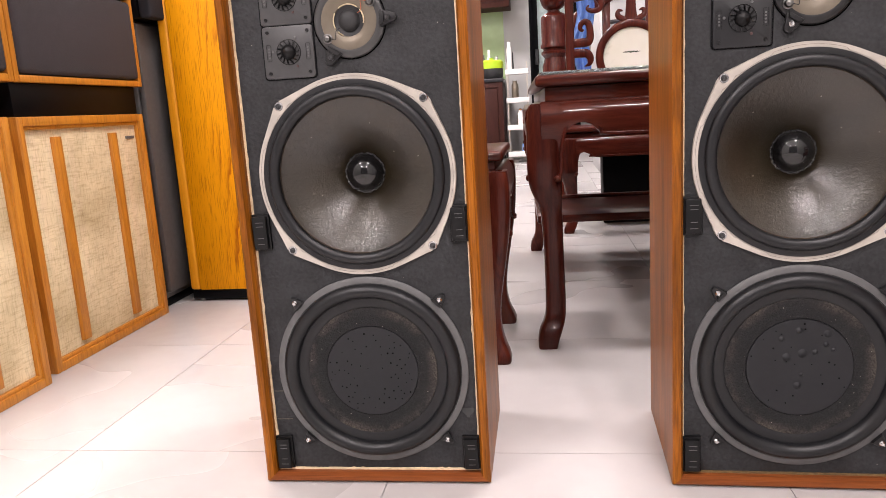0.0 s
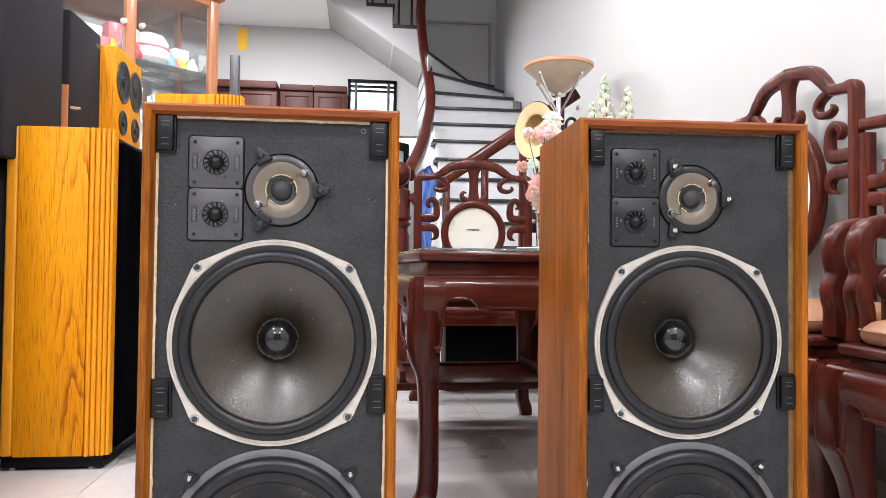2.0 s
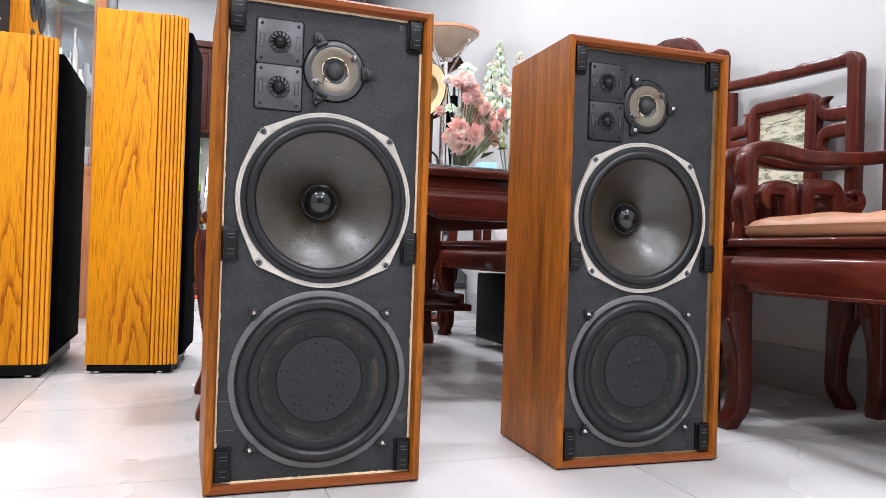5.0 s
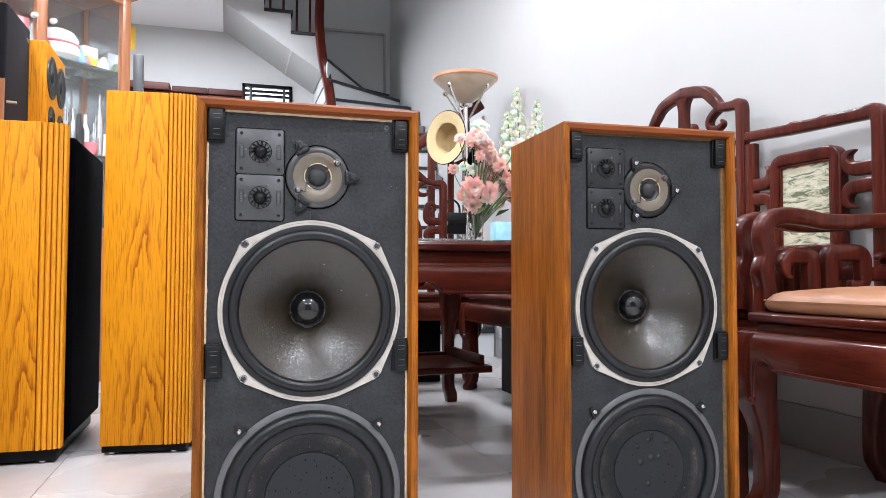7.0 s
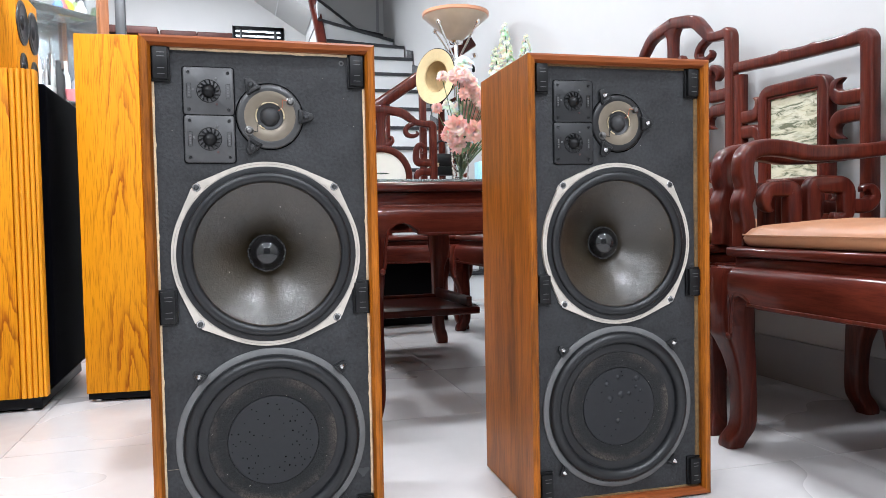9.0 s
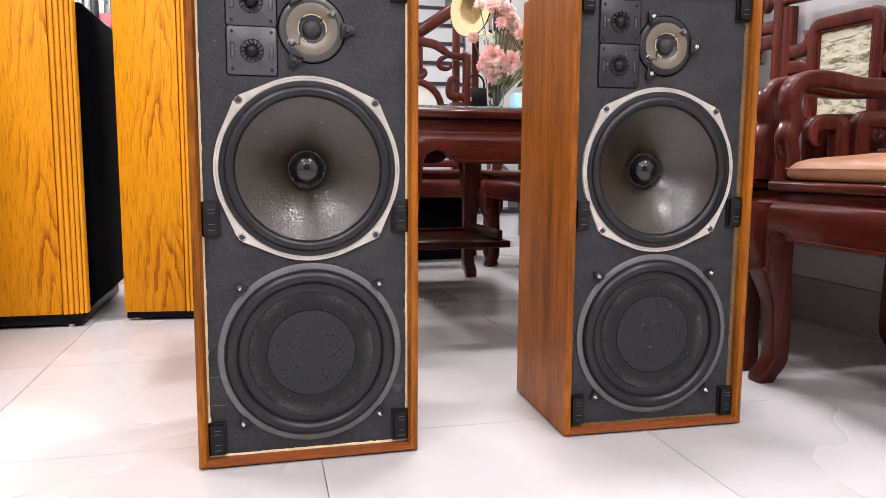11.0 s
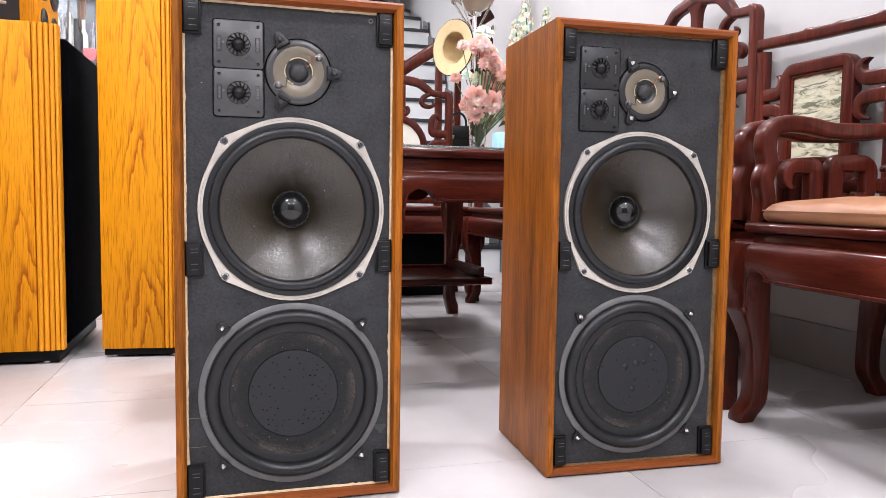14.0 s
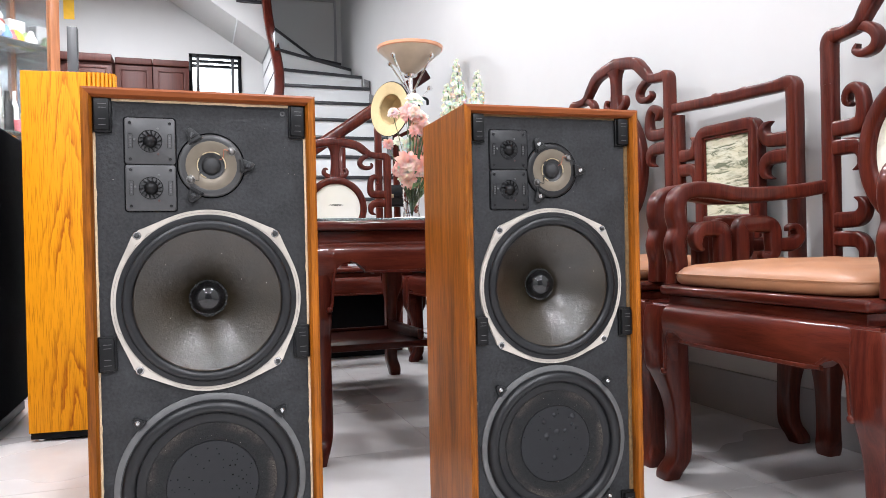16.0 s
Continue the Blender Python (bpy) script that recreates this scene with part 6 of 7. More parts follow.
part("lid", lathe([(0.122, 0.101), (0.122, 0.165), (0.10, 0.185), (0.02, 0.19), (0.02, 0.21), (0, 0.212)], 28), GREEN, pot, "lime green lid")
for i, (bx, bh, mat) in enumerate(((-0.56, 0.26, FRAMEG), (-0.50, 0.31, PORCELAIN), (-0.42, 0.24, CHROME), (-0.66, 0.28, PALE))):
    solid("bottle", lathe([(0, 0), (0.03, 0), (0.033, 0.01), (0.033, bh * 0.62), (0.014, bh * 0.78), (0.014, bh), (0, bh)], 18), mat, "kitchen bottle at the back of the worktop", "bottle", "kitchen bottles", m=pose(bx, 7.92, 0.853))

rack = thing("shelf_rack", pose(-0.20, 7.58, 0), "slim white metal shelf rack holding jars and bags", "rack")
for z in (0.06, 0.33, 0.60, 0.88):
    part("shelf", box(-0.115, 0.115, -0.10, 0.13, z, z + 0.050, 0.004), PORCELAIN, rack, "white shelf")
for sx in (-1, 1):
    for sy in (-0.09, 0.12):
        part("upright", box(sx * 0.098 - 0.006, sx * 0.098 + 0.006, sy - 0.006, sy + 0.006, 0, 1.0, 0.001), FRAMEW, rack)
rnd = random.Random(8)
for i in range(26):
    z = (0.1105, 0.3805, 0.6505, 0.9305)[(i * 3 + 3) % 4]
    r, h = rnd.uniform(0.022, 0.038), rnd.uniform(0.08, 0.18) * (1.5 if z > 0.9 else 0.95)
    mat = (PORCELAIN, CHROME, GREYPL, BLUE, PALE, FRAMEG, CABWOOD)[i % 7]
    solid("jar", lathe([(0, 0), (r, 0), (r * 1.05, 0.01), (r * 1.05, h * 0.75), (r * 0.7, h * 0.86), (r * 0.7, h), (0, h)], 16), mat, "small jar or packet on the shelf rack", "jar", "jars on the rack", m=pose(-0.20 + (-0.07 + 0.045 * (i % 4)), 7.53 + 0.05 * ((i // 4) % 3), z))
solid("floor_mat", box(-0.62, -0.31, 5.56, 5.95, 0.0, 0.012, 0.004), RED, "small red mat lying on the floor by the kitchen", "mat")


# ---------- window and door in the back wall ----------
def glow_material(name, color, strength):
    m, nt, b = material(name)
    b.inputs["Emission Color"].default_value = (*color, 1)
    b.inputs["Emission Strength"].default_value = strength
    return m


win = thing("window_1", pose(0, BACK_Y - 0.02, 0), "small dark-framed window with louvre bars", "window", kind="structure")
own = bmesh.new()
for b in ((WX0, WX0 + 0.035, WZ0, WZ1), (WX1 - 0.035, WX1, WZ0, WZ1), (WX0, WX1, WZ1 - 0.035, WZ1), (WX0, WX1, WZ0, WZ0 + 0.02)):
    box(b[0], b[1], 0, 0.06, b[2], b[3], 0.002, bm=own)
part("window_frame", own, BLACKLAM, win)
for x0 in (WX0 + 0.075, WX1 - 0.105):
    part("mullion", box(x0, x0 + 0.03, 0.0, 0.05, WZ0, WZ1, 0.002), GREYPL, win)
for z in (WZ1 - 0.075, WZ1 - 0.125):
    part("transom", box(WX0 + 0.035, WX1 - 0.035, 0.005, 0.05, z - 0.012, z + 0.012, 0.002), BLACKLAM, win)
part("pane", box(WX0 + 0.03, WX1 - 0.03, 0.03, 0.036, WZ0 + 0.02, WZ1 - 0.03), CLEAR, win).visible_shadow = False
backdrop = solid("backdrop", box(WX0 - 0.3, WX1 + 0.3, BACK_Y + 0.6, BACK_Y + 0.61, 1.9, 3.2), glow_material("bright_outdoors", (0.95, 0.98, 1.0), 3.0), "bright overcast daylight outside the small window", "daylight", kind="structure")

FROST = simple("frosted_door_glass", (0.62, 0.76, 0.74), 0.35, vary=0.05, scale=4, bumps=0.0)
door = thing("door_1", pose(-0.055, 8.0, 0, 0, 0, 44), "open black metal door with a frosted glass pane", "door", kind="structure")
for b in ((0, 0.085, 0.02, 2.045), (0.62, 0.70, 0.02, 2.045), (0.085, 0.62, 1.945, 2.045), (0.085, 0.62, 0.02, 0.32)):
    part("door_frame", box(b[0], b[1], -0.02, 0.02, b[2], b[3], 0.003), BLACKLAM, door)
part("frosted_pane", box(0.085, 0.62, -0.004, 0.004, 0.32, 1.945), FROST, door)
part("door_handle", box(0.03, 0.055, -0.06, -0.02, 0.98, 1.14, 0.006), GREYPL, door)
lamp = bpy.data.lights.new("yard_light", "AREA")
lamp.shape, lamp.size, lamp.energy = "SQUARE", 0.7, 22
new("yard_light", lamp).matrix_world = pose(0.3, BACK_Y + 0.85, 3.4)
solid("wall_notice", box(-1.450, -1.350, BACK_Y - 0.004, BACK_Y, 2.945, 3.185), YELLOW, "yellow paper notice on the back wall", "notice")


# ---------- staircase ----------
RISE, GO, ST_Y, ST_N = 0.19, 0.21, 4.55, 11
stairs = thing("staircase", pose(0, 0, 0), "white staircase with dark granite treads winding up to the left", "staircase", kind="structure")
SX0, SX1 = 0.55, WALL_X - 0.013
for n in range(1, ST_N + 1):
    y, z = ST_Y + (n - 1) * GO, n * RISE
    part("riser", box(SX0, SX1, y, y + GO + 0.02, max(0, z - RISE), z - 0.028), MARBLE_STEP, stairs)
    part("tread", box(SX0 - 0.035, SX1, y - 0.022, y + GO, z - 0.028, z, 0.004), DARKTREAD, stairs)
    part("skirting", prism([(0, z), (GO, z), (GO, z + 0.13), (0, z + 0.07)], 0, 0.010), DARKTREAD, stairs, m=Matrix.Translation((SX1 + 0.002, y, 0)) @ Matrix.Rotation(radians(90), 4, "Z"))
# winders round the corner, then the flight to the left
yt = ST_Y + ST_N * GO
for k in range(3):
    z = (ST_N + 1 + k) * RISE
    ang = radians(8 + 27 * k)
    ln = 1.15
    dx, dy = math.cos(ang), math.sin(ang)
    own = bmesh.new()
    a0 = (SX0 - 0.03, yt - 0.02)
    pts = [a0, (a0[0] + dx * ln, a0[1] + dy * ln), (SX1, BACK_Y - 0.01), (SX0 - 0.03, BACK_Y - 0.01)]
    pts = [(min(p[0], SX1), min(p[1], BACK_Y - 0.01)) for p in pts]
    for z0, z1, mat, name in ((z - RISE, z - 0.028, MARBLE_STEP, "riser"), (z - 0.028, z, DARKTREAD, "tread")):
        own = bmesh.new()
        lo = [own.verts.new((x, y - (0.02 if name == "tread" else 0), z0)) for x, y in pts]
        hi = [own.verts.new((x, y - (0.02 if name == "tread" else 0), z1)) for x, y in pts]
        for i in range(4):
            own.faces.new((lo[i], lo[(i + 1) % 4], hi[(i + 1) % 4], hi[i]))
        own.faces.new(hi)
        own.faces.new(lo[::-1])
        part(name, own, mat, stairs, smooth=None)
def soffit_z(x):
    return 2.600 + 0.66 * (0.48 - x)


# second flight climbs towards -x along the back wall
F2 = 7.15
fx, fz = 0.455, 3.00
for n in range(7):
    x1, z = fx - 0.262 * n, fz + 0.205 * n
    part("upper_riser", box(x1 - 0.262, x1, F2 + 0.012, BACK_Y - 0.001, max(z - 0.21, soffit_z(x1 - 0.262) + 0.012), z - 0.028), MARBLE_STEP, stairs)
    part("upper_tread", box(x1 - 0.262, x1 + 0.022, F2 - 0.025, BACK_Y - 0.001, z - 0.028, z, 0.004), DARKTREAD, stairs)
    for q in (0.07, 0.20):
        part("baluster", box(x1 - q - 0.012, x1 - q + 0.012, F2 + 0.03, F2 + 0.054, z, z + 0.95, 0.004), ROSE, stairs)
side = [(fx + 0.06, 2.60), (fx + 0.06, fz - 0.030)]
for n in range(7):
    side += [(fx - 0.262 * n, fz + 0.205 * n - 0.030), (fx - 0.262 * (n + 1), fz + 0.205 * n - 0.030)]
side.append((side[-1][0], soffit_z(side[-1][0])))
part("stringer_wall", prism(side, F2, F2 + 0.011), WHITEWALL, stairs, smooth=None)
own = prism([(fx + 0.055, 2.605), (fx + 0.055, 2.72), (-1.31, soffit_z(-1.31) + 0.10), (-1.31, soffit_z(-1.31) + 0.001)], F2 + 0.0112, BACK_Y - 0.002)
part("sloping_soffit", own, WHITEWALL, stairs, smooth=None)
part("string_wall", prism([(ST_Y + 0.05, 0), (yt, 0), (yt, ST_N * RISE - 0.04), (ST_Y + 0.05, 0.12)], 0, 0.06), WHITEWALL, stairs, m=Matrix.Translation((SX0 - 0.002, 0, 0)) @ Matrix.Rotation(radians(90), 4, "Z"))
part("wall_panel_moulding", sweep([(0.62, BACK_Y - 0.01, 3.36), (1.33, BACK_Y - 0.01, 3.36), (1.33, BACK_Y - 0.01, 2.66)], 0.035, 0.02), SKIRT, stairs)
# thick curved inner handrail
rail = smooth_path([(0.200, 4.70, 1.20), (0.338, 5.35, 1.49), (0.475, 6.2, 1.90), (0.525, 6.60, 2.165), (0.530, 6.88, 2.43), (0.496, 7.08, 2.77), (0.470, 7.11, 3.10), (0.462, 7.12, 3.44), (0.32, 7.14, 3.95)], 6)
part("handrail", sweep(rail, 0.078, 0.09, flat=Vector((1, 0, 0))), ROSE, stairs, "thick red lacquered handrail", smooth=60)
# outer rail that rises from the newel to the wall
newel = part("newel_post", lathe([(0, 0), (0.083, 0), (0.083, 0.1), (0.0671, 0.14), (0.0732, 0.45), (0.0732, 0.790), (0.064, 0.812), (0.060, 0.835), (0.070, 0.848), (0.078, 0.856), (0.078, 0.868), (0.066, 0.876), (0.066, 0.884), (0.080, 0.892), (0.080, 0.906), (0.0745, 0.915), (0.0745, 1.050), (0.072, 1.066), (0.058, 1.078), (0.036, 1.088), (0.034, 1.1), (0.0537, 1.112), (0.0683, 1.132), (0.0769, 1.165), (0.0744, 1.195), (0.0634, 1.220), (0.0439, 1.236), (0.022, 1.243), (0, 1.245)], 36), ROSE, stairs, "turned newel post with a ball top", m=pose(0.125, 4.42, 0))
part("outer_handrail", sweep([(0.20, 4.42, 1.00), (1.24, 4.42, 1.705)], 0.075, 0.085), ROSE, stairs, smooth=60)
for bx in (0.42, 0.66, 0.90, 1.14):
    part("outer_baluster", box(bx - 0.022, bx + 0.022, 4.40, 4.44, 0.0, 1.0 + (bx - 0.20) * 0.678, 0.006), ROSE, stairs)

# blue shirt hung on the rail
own = bmesh.new()
cols, rows_ = 14, 10
g = [[own.verts.new((0.235 + 0.02 * math.sin(j * 0.9) + (0.115 - 0.055 * abs(j - 4) / 6) * i / cols, 4.345 + 0.022 * math.sin(i * 1.1 + j * 0.5), 1.17 + 0.05 * i / cols - 0.55 * j / rows_)) for i in range(cols + 1)] for j in range(rows_ + 1)]
for j in range(rows_):
    for i in range(cols):
        own.faces.new((g[j][i], g[j][i + 1], g[j + 1][i + 1], g[j + 1][i]))
bmesh.ops.solidify(own, geom=own.faces[:], thickness=0.004)
solid("shirt", own, BLUE, "light blue cloth hanging on the stair rail", "cloth", smooth=80)


# ---------- lamp, coat stand, hat and bag ----------
LAMPSHADE = simple("amber_glass_bowl", (0.46, 0.36, 0.26), 0.3, vary=0.15, scale=12, bumps=0.02, coat=0.3)
RIM = simple("copper_rim", (0.62, 0.30, 0.17), 0.3, vary=0.1, scale=20, bumps=0.0)
fl = thing("floor_lamp", pose(1.066, 4.20, 0.0), "chrome floor lamp with an amber glass bowl shade", "lamp")
part("foot", lathe([(0, 0), (0.15, 0), (0.15, 0.012), (0.03, 0.03), (0.014, 0.05), (0, 0.05)], 32), CHROME, fl)
part("pole", lathe([(0.014, 0.04), (0.014, 1.625), (0.040, 1.632), (0.044, 1.645), (0.03, 1.660), (0, 1.660)], 20), CHROME, fl)
part("shade", lathe([(0.02, 1.655), (0.048, 1.660), (0.195, 1.790), (0.203, 1.805), (0.195, 1.807), (0.046, 1.668), (0.0, 1.663)], 48), LAMPSHADE, fl, "amber glass bowl", smooth=50)
part("shade_rim", lathe([(0.194, 1.793), (0.206, 1.800), (0.208, 1.817), (0.200, 1.819), (0.192, 1.805)], 48), RIM, fl, "copper rim")
for k in range(4):
    a = radians(35 + 90 * k)
    c, s = math.cos(a), math.sin(a)
    part("strut", sweep([(0.016 * c, 0.016 * s, 1.530), (0.165 * c, 0.165 * s, 1.735)], 0.011, 0.011), CHROME, fl)
    part("strut_ball", lathe([(0, -0.017), (0.012, -0.012), (0.017, 0), (0.012, 0.012), (0, 0.017)], 14), CHROME, fl, m=pose(0.167 * c, 0.167 * s, 1.738))

for dx, dz in ((-0.118, 1.555), (0.125, 1.565)):
    part("hook_arm", sweep(smooth_path([(0, 0, 1.455), (dx * 0.45, 0, 1.485), (dx, 0, dz)], 4), 0.010, 0.010), CHROME, fl)
    part("hook_ball", lathe([(0, -0.018), (0.013, -0.013), (0.018, 0), (0.013, 0.013), (0, 0.018)], 14), CHROME, fl, m=pose(dx, 0, dz))

STRAW = simple("pale_straw", (0.60, 0.47, 0.25), 0.75, vary=0.12, scale=150, bumps=0.4)
cs = thing("coat_stand", pose(0.90, 3.98, 0), "dark wooden coat stand pole", "coat stand")
part("pole", lathe([(0, 0), (0.020, 0), (0.020, 1.24), (0.026, 1.255), (0.026, 1.28), (0.012, 1.30), (0, 1.305)], 18), ROSE, cs)
part("foot", lathe([(0, 0), (0.14, 0), (0.14, 0.02), (0.03, 0.04), (0.021, 0.06)], 24), ROSE, cs)
part("peg", sweep([(0.0, 0, 1.21), (0.08, -0.05, 1.25)], 0.018, 0.018, flat=Vector((1, 0, 0))), ROSE, cs)
hat = thing("straw_hat", pose(0.848, 3.905, 1.366, 90, 8, -60) @ Matrix.Diagonal((1.04, 1.04, 1.04, 1)), "pale straw hat with dark edging hung on the coat stand", "hat")
part("brim", lathe([(0.086, -0.004), (0.120, 0.003), (0.150, 0.006), (0.152, 0.003), (0.150, 0.0), (0.086, -0.008)], 48), STRAW, hat)
part("crown", lathe([(0.092, -0.004), (0.082, -0.09), (0.062, -0.108), (0, -0.112)], 40), STRAW, hat)
part("crown_inside", lathe([(0.090, -0.002), (0.078, -0.085), (0.056, -0.102), (0, -0.105)], 40), simple("darker_tan_inside", (0.46, 0.34, 0.17), 0.8, vary=0.15, scale=60, bumps=0.1), hat, "darker tan inside of the crown")
part("edging", lathe([(0.150, 0.007), (0.154, 0.003), (0.150, -0.001)], 48), BLACKLAM, hat)
um = thing("folded_umbrella", pose(1.045, 3.965, 0.86), "black folded umbrella hanging on the coat stand", "umbrella")
own = bmesh.new()
rings = []
for zz, rr in ((0.0, 0.006), (0.10, 0.016), (0.30, 0.034), (0.40, 0.038), (0.44, 0.022), (0.50, 0.020)):
    rings.append([own.verts.new(((rr * (1 + 0.22 * math.cos(i * math.pi))) * math.cos(2 * math.pi * i / 16), (rr * (1 + 0.22 * math.cos(i * math.pi))) * math.sin(2 * math.pi * i / 16), zz)) for i in range(16)])
for p, q in zip(rings, rings[1:]):
    for i in range(16):
        own.faces.new((p[i], p[(i + 1) % 16], q[(i + 1) % 16], q[i]))
own.faces.new(rings[0][::-1])
own.faces.new(rings[-1])
part("canopy", own, FABBLACK, um)
part("handle", sweep(smooth_path([(0, 0, 0.49), (0, 0, 0.56), (0.02, 0, 0.59), (0.05, 0, 0.585), (0.06, 0.02, 0.56)], 5), 0.016, 0.016), BLACKPL, um)
bag = thing("handbag", pose(0.872, 3.86, 0.795), "small black leather handbag hanging on the coat stand", "bag")
part("bag_body", box(-0.08, 0.08, -0.03, 0.03, 0, 0.125, 0.012, 3), BLACKPL, bag)
part("flap", box(-0.078, 0.078, -0.034, -0.029, 0.05, 0.122, 0.004), BLACKPL, bag)
part("clasp", box(-0.055, -0.035, -0.038, -0.033, 0.048, 0.070, 0.002), BRASS, bag)
part("strap", sweep(smooth_path([(-0.050, 0, 0.12), (-0.046, 0.0, 0.165), (-0.02, 0.0, 0.195), (0.015, 0.0, 0.195), (0.042, 0.0, 0.165), (0.046, 0, 0.12)], 6), 0.012, 0.006), BLACKPL, bag)
solid("black_box", box(0.90, 1.19, 2.40, 3.14, 0.0, 0.315, 0.006), BLACKLAM, "long black box stored under the bench", "box")
solid("black_box", box(0.315, 0.70, 3.50, 3.66, 0.0, 0.325, 0.006), BLACKLAM, "black box standing under the armchair", "box")


# ---------- flowers and things on the tea table ----------
PETAL_P = simple("pink_petals", (0.93, 0.45, 0.38), 0.6, vary=0.18, scale=40, bumps=0.05)
PETAL_W = simple("cream_petals", (0.94, 0.88, 0.70), 0.6, vary=0.12, scale=40, bumps=0.05)
PETAL_L = simple("pale_rose_petals", (0.95, 0.56, 0.48), 0.6, vary=0.15, scale=40, bumps=0.05)
for petal in (PETAL_P, PETAL_W, PETAL_L):
    skin = petal.node_tree.nodes["Principled BSDF"]
    skin.inputs["Subsurface Weight"].default_value = 0.6
    skin.inputs["Subsurface Scale"].default_value = 0.02
LEAF = simple("dusty_green_leaves", (0.08, 0.13, 0.05), 0.55, vary=0.35, scale=30, bumps=0.1)


def bloom(rnd, r, layers=5):
    """Flower head: rings of pointed, slightly cupped petals, steeper towards the middle."""
    own = bmesh.new()
    for ly in range(layers):
        n = max(6, 13 - 2 * ly)
        for i in range(n):
            a = 2 * math.pi * (i + 0.5 * ly) / n + rnd.uniform(-0.18, 0.18)
            tilt = -0.10 + 1.30 * ly / layers + rnd.uniform(-0.18, 0.18)
            ln, wd = r * (1 - 0.11 * ly) * rnd.uniform(0.82, 1.1), r * 0.23
            rows = []
            for s, wide in ((0.0, 0.35), (0.45, 1.0), (0.8, 0.72), (1.0, 0.06)):
                d, z = ln * s * math.cos(tilt), ln * s * math.sin(tilt) + 0.12 * r * math.sin(3 * s)
                cup = 0.10 * r * wide
                rows.append([own.verts.new((d * math.cos(a) - k * wd * wide * math.sin(a), d * math.sin(a) + k * wd * wide * math.cos(a), z + cup * abs(k))) for k in (-1, 0, 1)])
            for p, q in zip(rows, rows[1:]):
                for k in range(2):
                    own.faces.new((p[k], p[k + 1], q[k + 1], q[k]))
    return own


def flower_vase(m):
    rnd = random.Random(17)
    v = thing("flower_vase", m, "glass vase of pink and cream flowers on the tea table", "flowers")
    part("vase", lathe([(0, 0.0), (0.035, 0), (0.038, 0.006), (0.030, 0.06), (0.036, 0.165), (0.033, 0.165), (0.027, 0.06), (0.027, 0.012), (0, 0.010)], 32), CLEAR, v, "clear glass vase")
    # the large heads: x, z, radius
    large = [(PETAL_P, -0.030, 0.237, 0.050), (PETAL_P, -0.012, 0.434, 0.042), (PETAL_P, -0.012, 0.172, 0.036), (PETAL_P, 0.035, 0.220, 0.050), (PETAL_P, 0.105, 0.330, 0.044), (PETAL_L, 0.160, 0.400, 0.038), (PETAL_L, 0.120, 0.253, 0.040), (PETAL_W, 0.100, 0.200, 0.042), (PETAL_W, 0.057, 0.426, 0.042), (PETAL_W, 0.028, 0.490, 0.038), (PETAL_L, 0.035, 0.315, 0.040)]
    small = [(PETAL_P, -0.080, 0.318, 0.025), (PETAL_W, -0.048, 0.325, 0.024), (PETAL_W, -0.008, 0.314, 0.028), (PETAL_L, -0.073, 0.426, 0.028), (PETAL_P, 0.003, 0.360, 0.028), (PETAL_W, 0.075, 0.385, 0.032), (PETAL_P, 0.075, 0.270, 0.032), (PETAL_P, 0.150, 0.310, 0.032), (PETAL_L, 0.060, 0.165, 0.028), (PETAL_P, 0.140, 0.215, 0.030)]
    fill = [((PETAL_P, PETAL_L, PETAL_P, PETAL_P, PETAL_W)[i % 5], -0.05 + 0.21 * ((i * 0.618) % 1.0), 0.17 + 0.27 * ((i * 0.382 + 0.2) % 1.0), rnd.uniform(0.022, 0.035)) for i in range(40)]
    for mat, x, z, r in large + small + fill:
        y = rnd.uniform(-0.07, 0.05)
        face = Vector((x * 3 - 0.1 + rnd.uniform(-0.3, 0.3), -0.8, (z - 0.28) * 2.5 + rnd.uniform(-0.2, 0.3)))
        part("bloom", bloom(rnd, r, 6 if r > 0.034 else 4), mat, v, smooth=60, m=Matrix.Translation((x, y, z)) @ face.to_track_quat("Z", "Y").to_matrix().to_4x4())
        part("stem", sweep(smooth_path([(0, 0, 0.04), (x * 0.25, y * 0.25, z * 0.5), (x * 0.95, y + 0.015, z - 0.01)], 4), 0.0028, 0.0028), LEAF, v)
    for i in range(16):
        a, rr = rnd.uniform(0, 6.28), rnd.uniform(0.02, 0.10)
        own = bmesh.new()
        ln, wd = rnd.uniform(0.035, 0.07), rnd.uniform(0.009, 0.018)
        vs = [own.verts.new(p) for p in ((0, 0, 0), (wd, ln * 0.4, 0.004), (0, ln * 0.45, -0.002), (-wd, ln * 0.4, 0.004), (0, ln, -0.012))]
        for f in ((0, 1, 2), (0, 2, 3), (1, 4, 2), (2, 4, 3)):
            own.faces.new([vs[k] for k in f])
        part("leaf", own, LEAF, v, smooth=60, m=pose(rr * math.cos(a) + 0.06, rr * math.sin(a) * 0.8, rnd.uniform(0.12, 0.36), rnd.uniform(-30, 60), rnd.uniform(-40, 40), math.degrees(a) - 90))
    return v


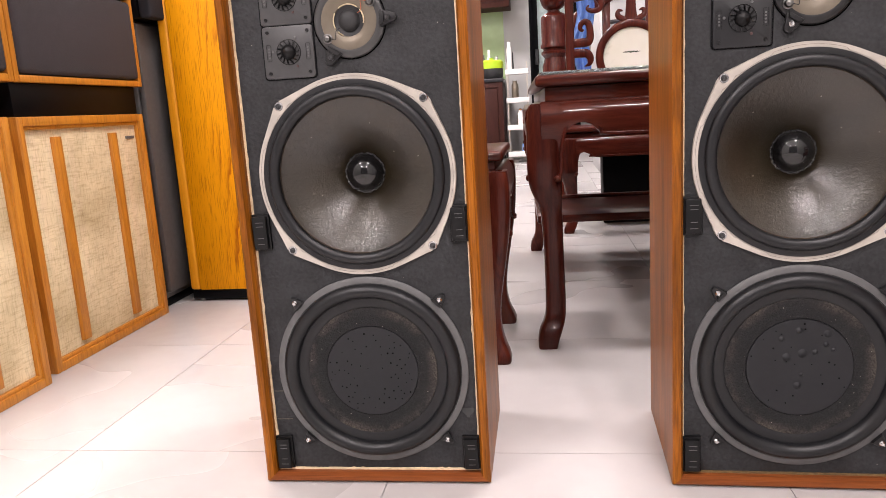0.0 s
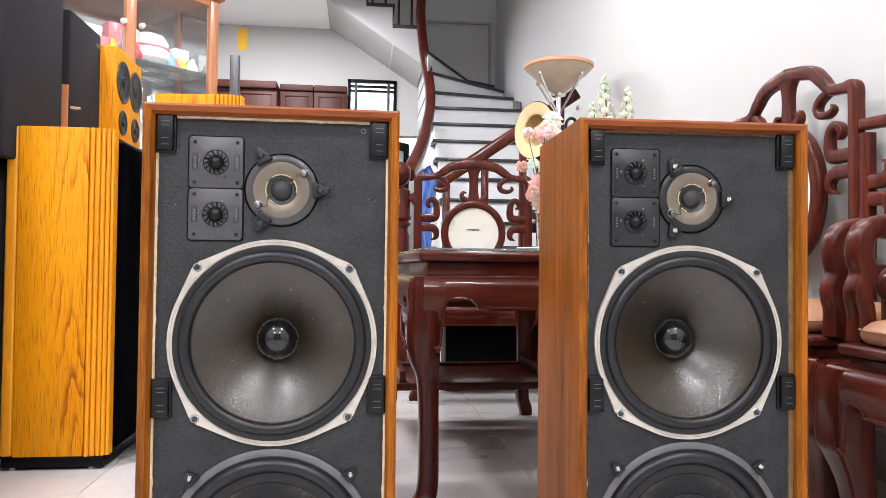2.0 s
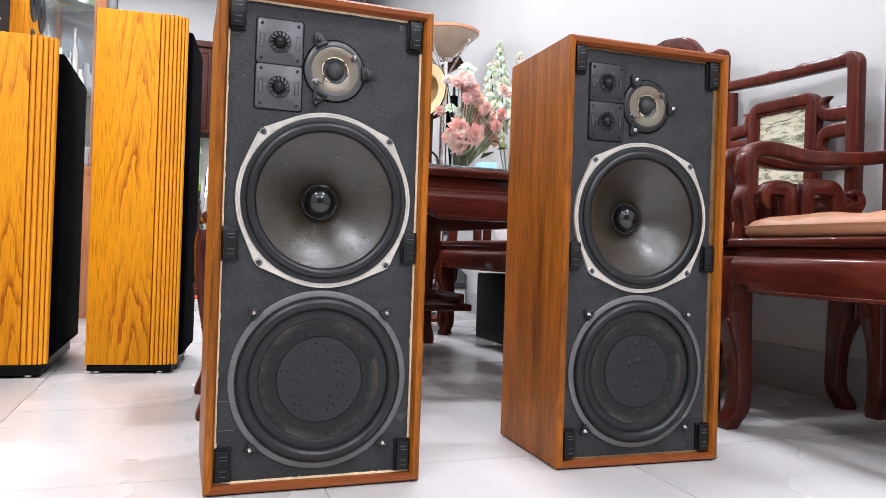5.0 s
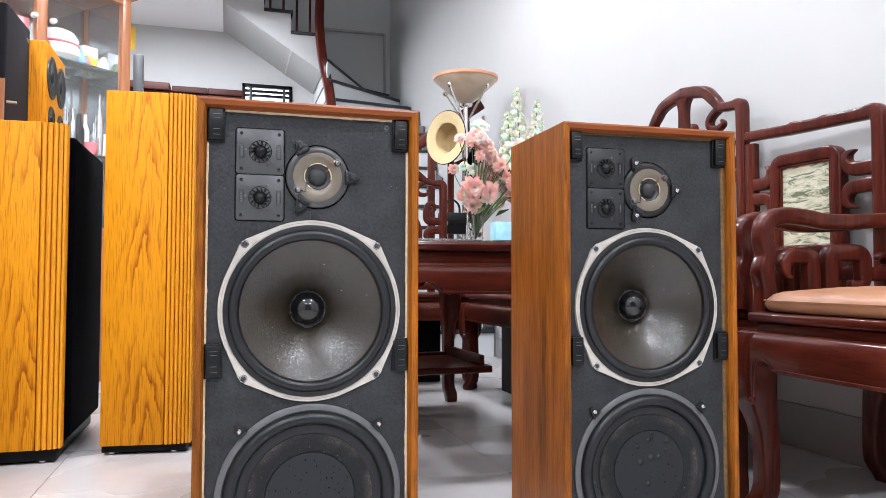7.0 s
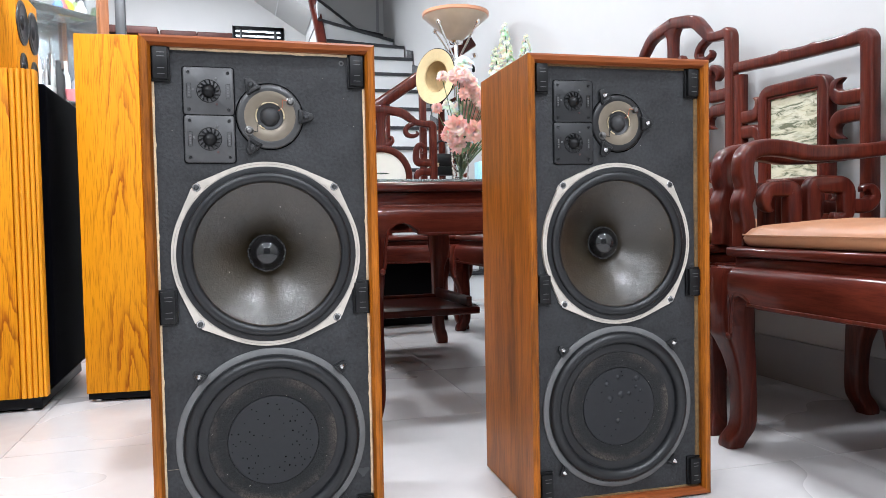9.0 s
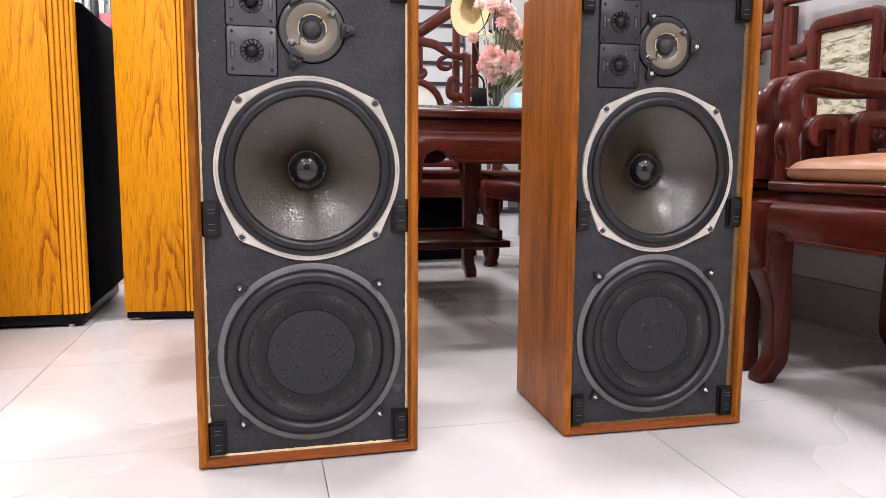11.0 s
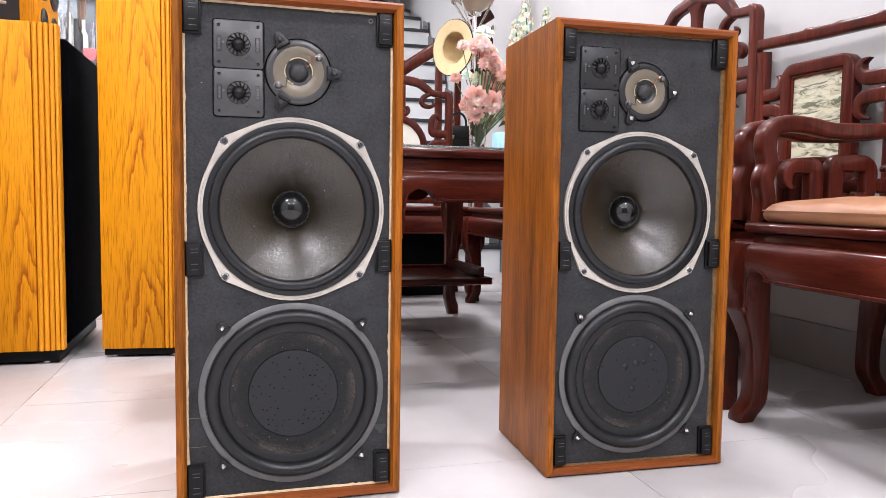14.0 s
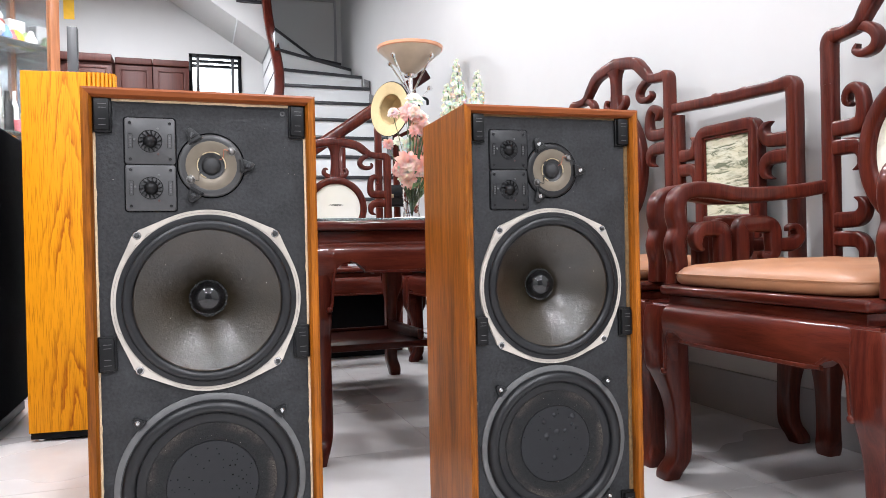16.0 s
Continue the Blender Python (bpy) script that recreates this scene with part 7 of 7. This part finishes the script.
def flower_spray(m):
    """Tall cream spikes of small florets in a slim vase."""
    rnd = random.Random(29)
    v = thing("flower_spray", m, "tall cream flower spikes in a slim white vase on the bench", "flowers")
    part("vase", lathe([(0, 0), (0.045, 0), (0.055, 0.03), (0.060, 0.12), (0.040, 0.26), (0.032, 0.30), (0.036, 0.32), (0.030, 0.32), (0.026, 0.29), (0, 0.28)], 32), PORCELAIN, v, "slim white vase")
    for x, y, z in ((-0.045, 0.035, 1.010), (0.055, 0.010, 0.955), (-0.110, 0.000, 0.880)):
        part("stem", sweep(smooth_path([(0, 0, 0.28), (x * 0.5, y * 0.5, z * 0.6), (x, y, z)], 5), 0.005, 0.005), LEAF, v)
        for k in range(48):
            s = k / 47
            rr, a = 0.056 * (1 - s) ** 0.8 + 0.004, k * 2.4
            part("floret", bloom(rnd, 0.032 * (1.08 - 0.70 * s), 3), PETAL_W, v, smooth=60, m=pose(x * (0.86 + 0.14 * s) + rr * math.cos(a), y * (0.86 + 0.14 * s) + rr * math.sin(a), z - 0.40 * (1 - s), 70, 0, math.degrees(a) + 90))
    return v


flower_vase(pose(0.546, 2.49, 0.6472))
flower_spray(pose(1.035, 3.125, SEAT + 0.0005))
solid("gift_box", box(0.552, 0.616, 2.28, 2.34, 0.6472, 0.745, 0.002), simple("blue_printed_card", (0.36, 0.66, 0.80), 0.5, vary=0.25, scale=40, bumps=0.0), "light blue printed carton on the glass sheet", "carton")
solid("packet", box(0.50, 0.535, 2.32, 2.345, 0.6472, 0.672, 0.003), YELLOW, "small yellow packet on the glass sheet", "packet")
solid("saucer", lathe([(0, 0), (0.05, 0), (0.075, 0.012), (0.072, 0.014), (0.045, 0.004), (0, 0.003)], 32), PORCELAIN, "white saucer on the glass sheet", "saucer", m=pose(0.42, 2.05, 0.6472))


# ---------- ceiling fittings ----------
def panel_fixture(x, y, z):
    f = thing("ceiling_light", pose(x, y, z), "flat square white ceiling light, inferred or added as fill", "ceiling light", "ceiling lights")
    own = bmesh.new()
    for b in ((-0.29, 0.29, -0.29, -0.26), (-0.29, 0.29, 0.26, 0.29), (-0.29, -0.26, -0.26, 0.26), (0.26, 0.29, -0.26, 0.26)):
        box(*b, -0.04, 0.0, 0.003, bm=own)
    part("frame", own, FRAMEW, f)
    part("diffuser", box(-0.26, 0.26, -0.26, 0.26, -0.03, -0.02), DIFF, f)


DIFF = glow_material("lit_diffuser", (1, 0.98, 0.95), 4.0)
# the fill pair at y -2.9 gets fittings like the rest
for px, py, watts in PANELS:
    panel_fixture(px, py, CEIL_Z)


dl = thing("ceiling_light", pose(-0.95, 6.72, CEIL_Z), "small round recessed ceiling downlight", "ceiling light", "downlights")
part("frame", lathe([(0.075, -0.006), (0.060, -0.008), (0.058, 0.0)], 32), FRAMEW, dl)
part("diffuser", lathe([(0.058, -0.003), (0, -0.003)], 32), DIFF, dl)


# ---------- floor tiles ----------
def tile_mesh(w, d):
    g = 0.0008
    own = box(g, w - g, g, d - g, -0.006, 0.0)
    return mesh_of("tile", own, TILE)


STEP, JX, JY = 0.608, -0.2205, 1.14
xs = sorted({LEFT_X, WALL_X, *[JX + STEP * k for k in range(-4, 4) if LEFT_X < JX + STEP * k < WALL_X]})
ys = sorted({FRONT_Y, BACK_Y + 1.5, *[JY + STEP * k for k in range(-8, 18) if FRONT_Y < JY + STEP * k < BACK_Y + 1.5]})
shared = {}
for x0, x1 in zip(xs, xs[1:]):
    for y0, y1 in zip(ys, ys[1:]):
        key = (round(x1 - x0, 4), round(y1 - y0, 4))
        if key not in shared:
            shared[key] = tile_mesh(*key)
        ob = new("tile", shared[key])
        ob.parent = floor
        ob.location = (x0, y0, 0)
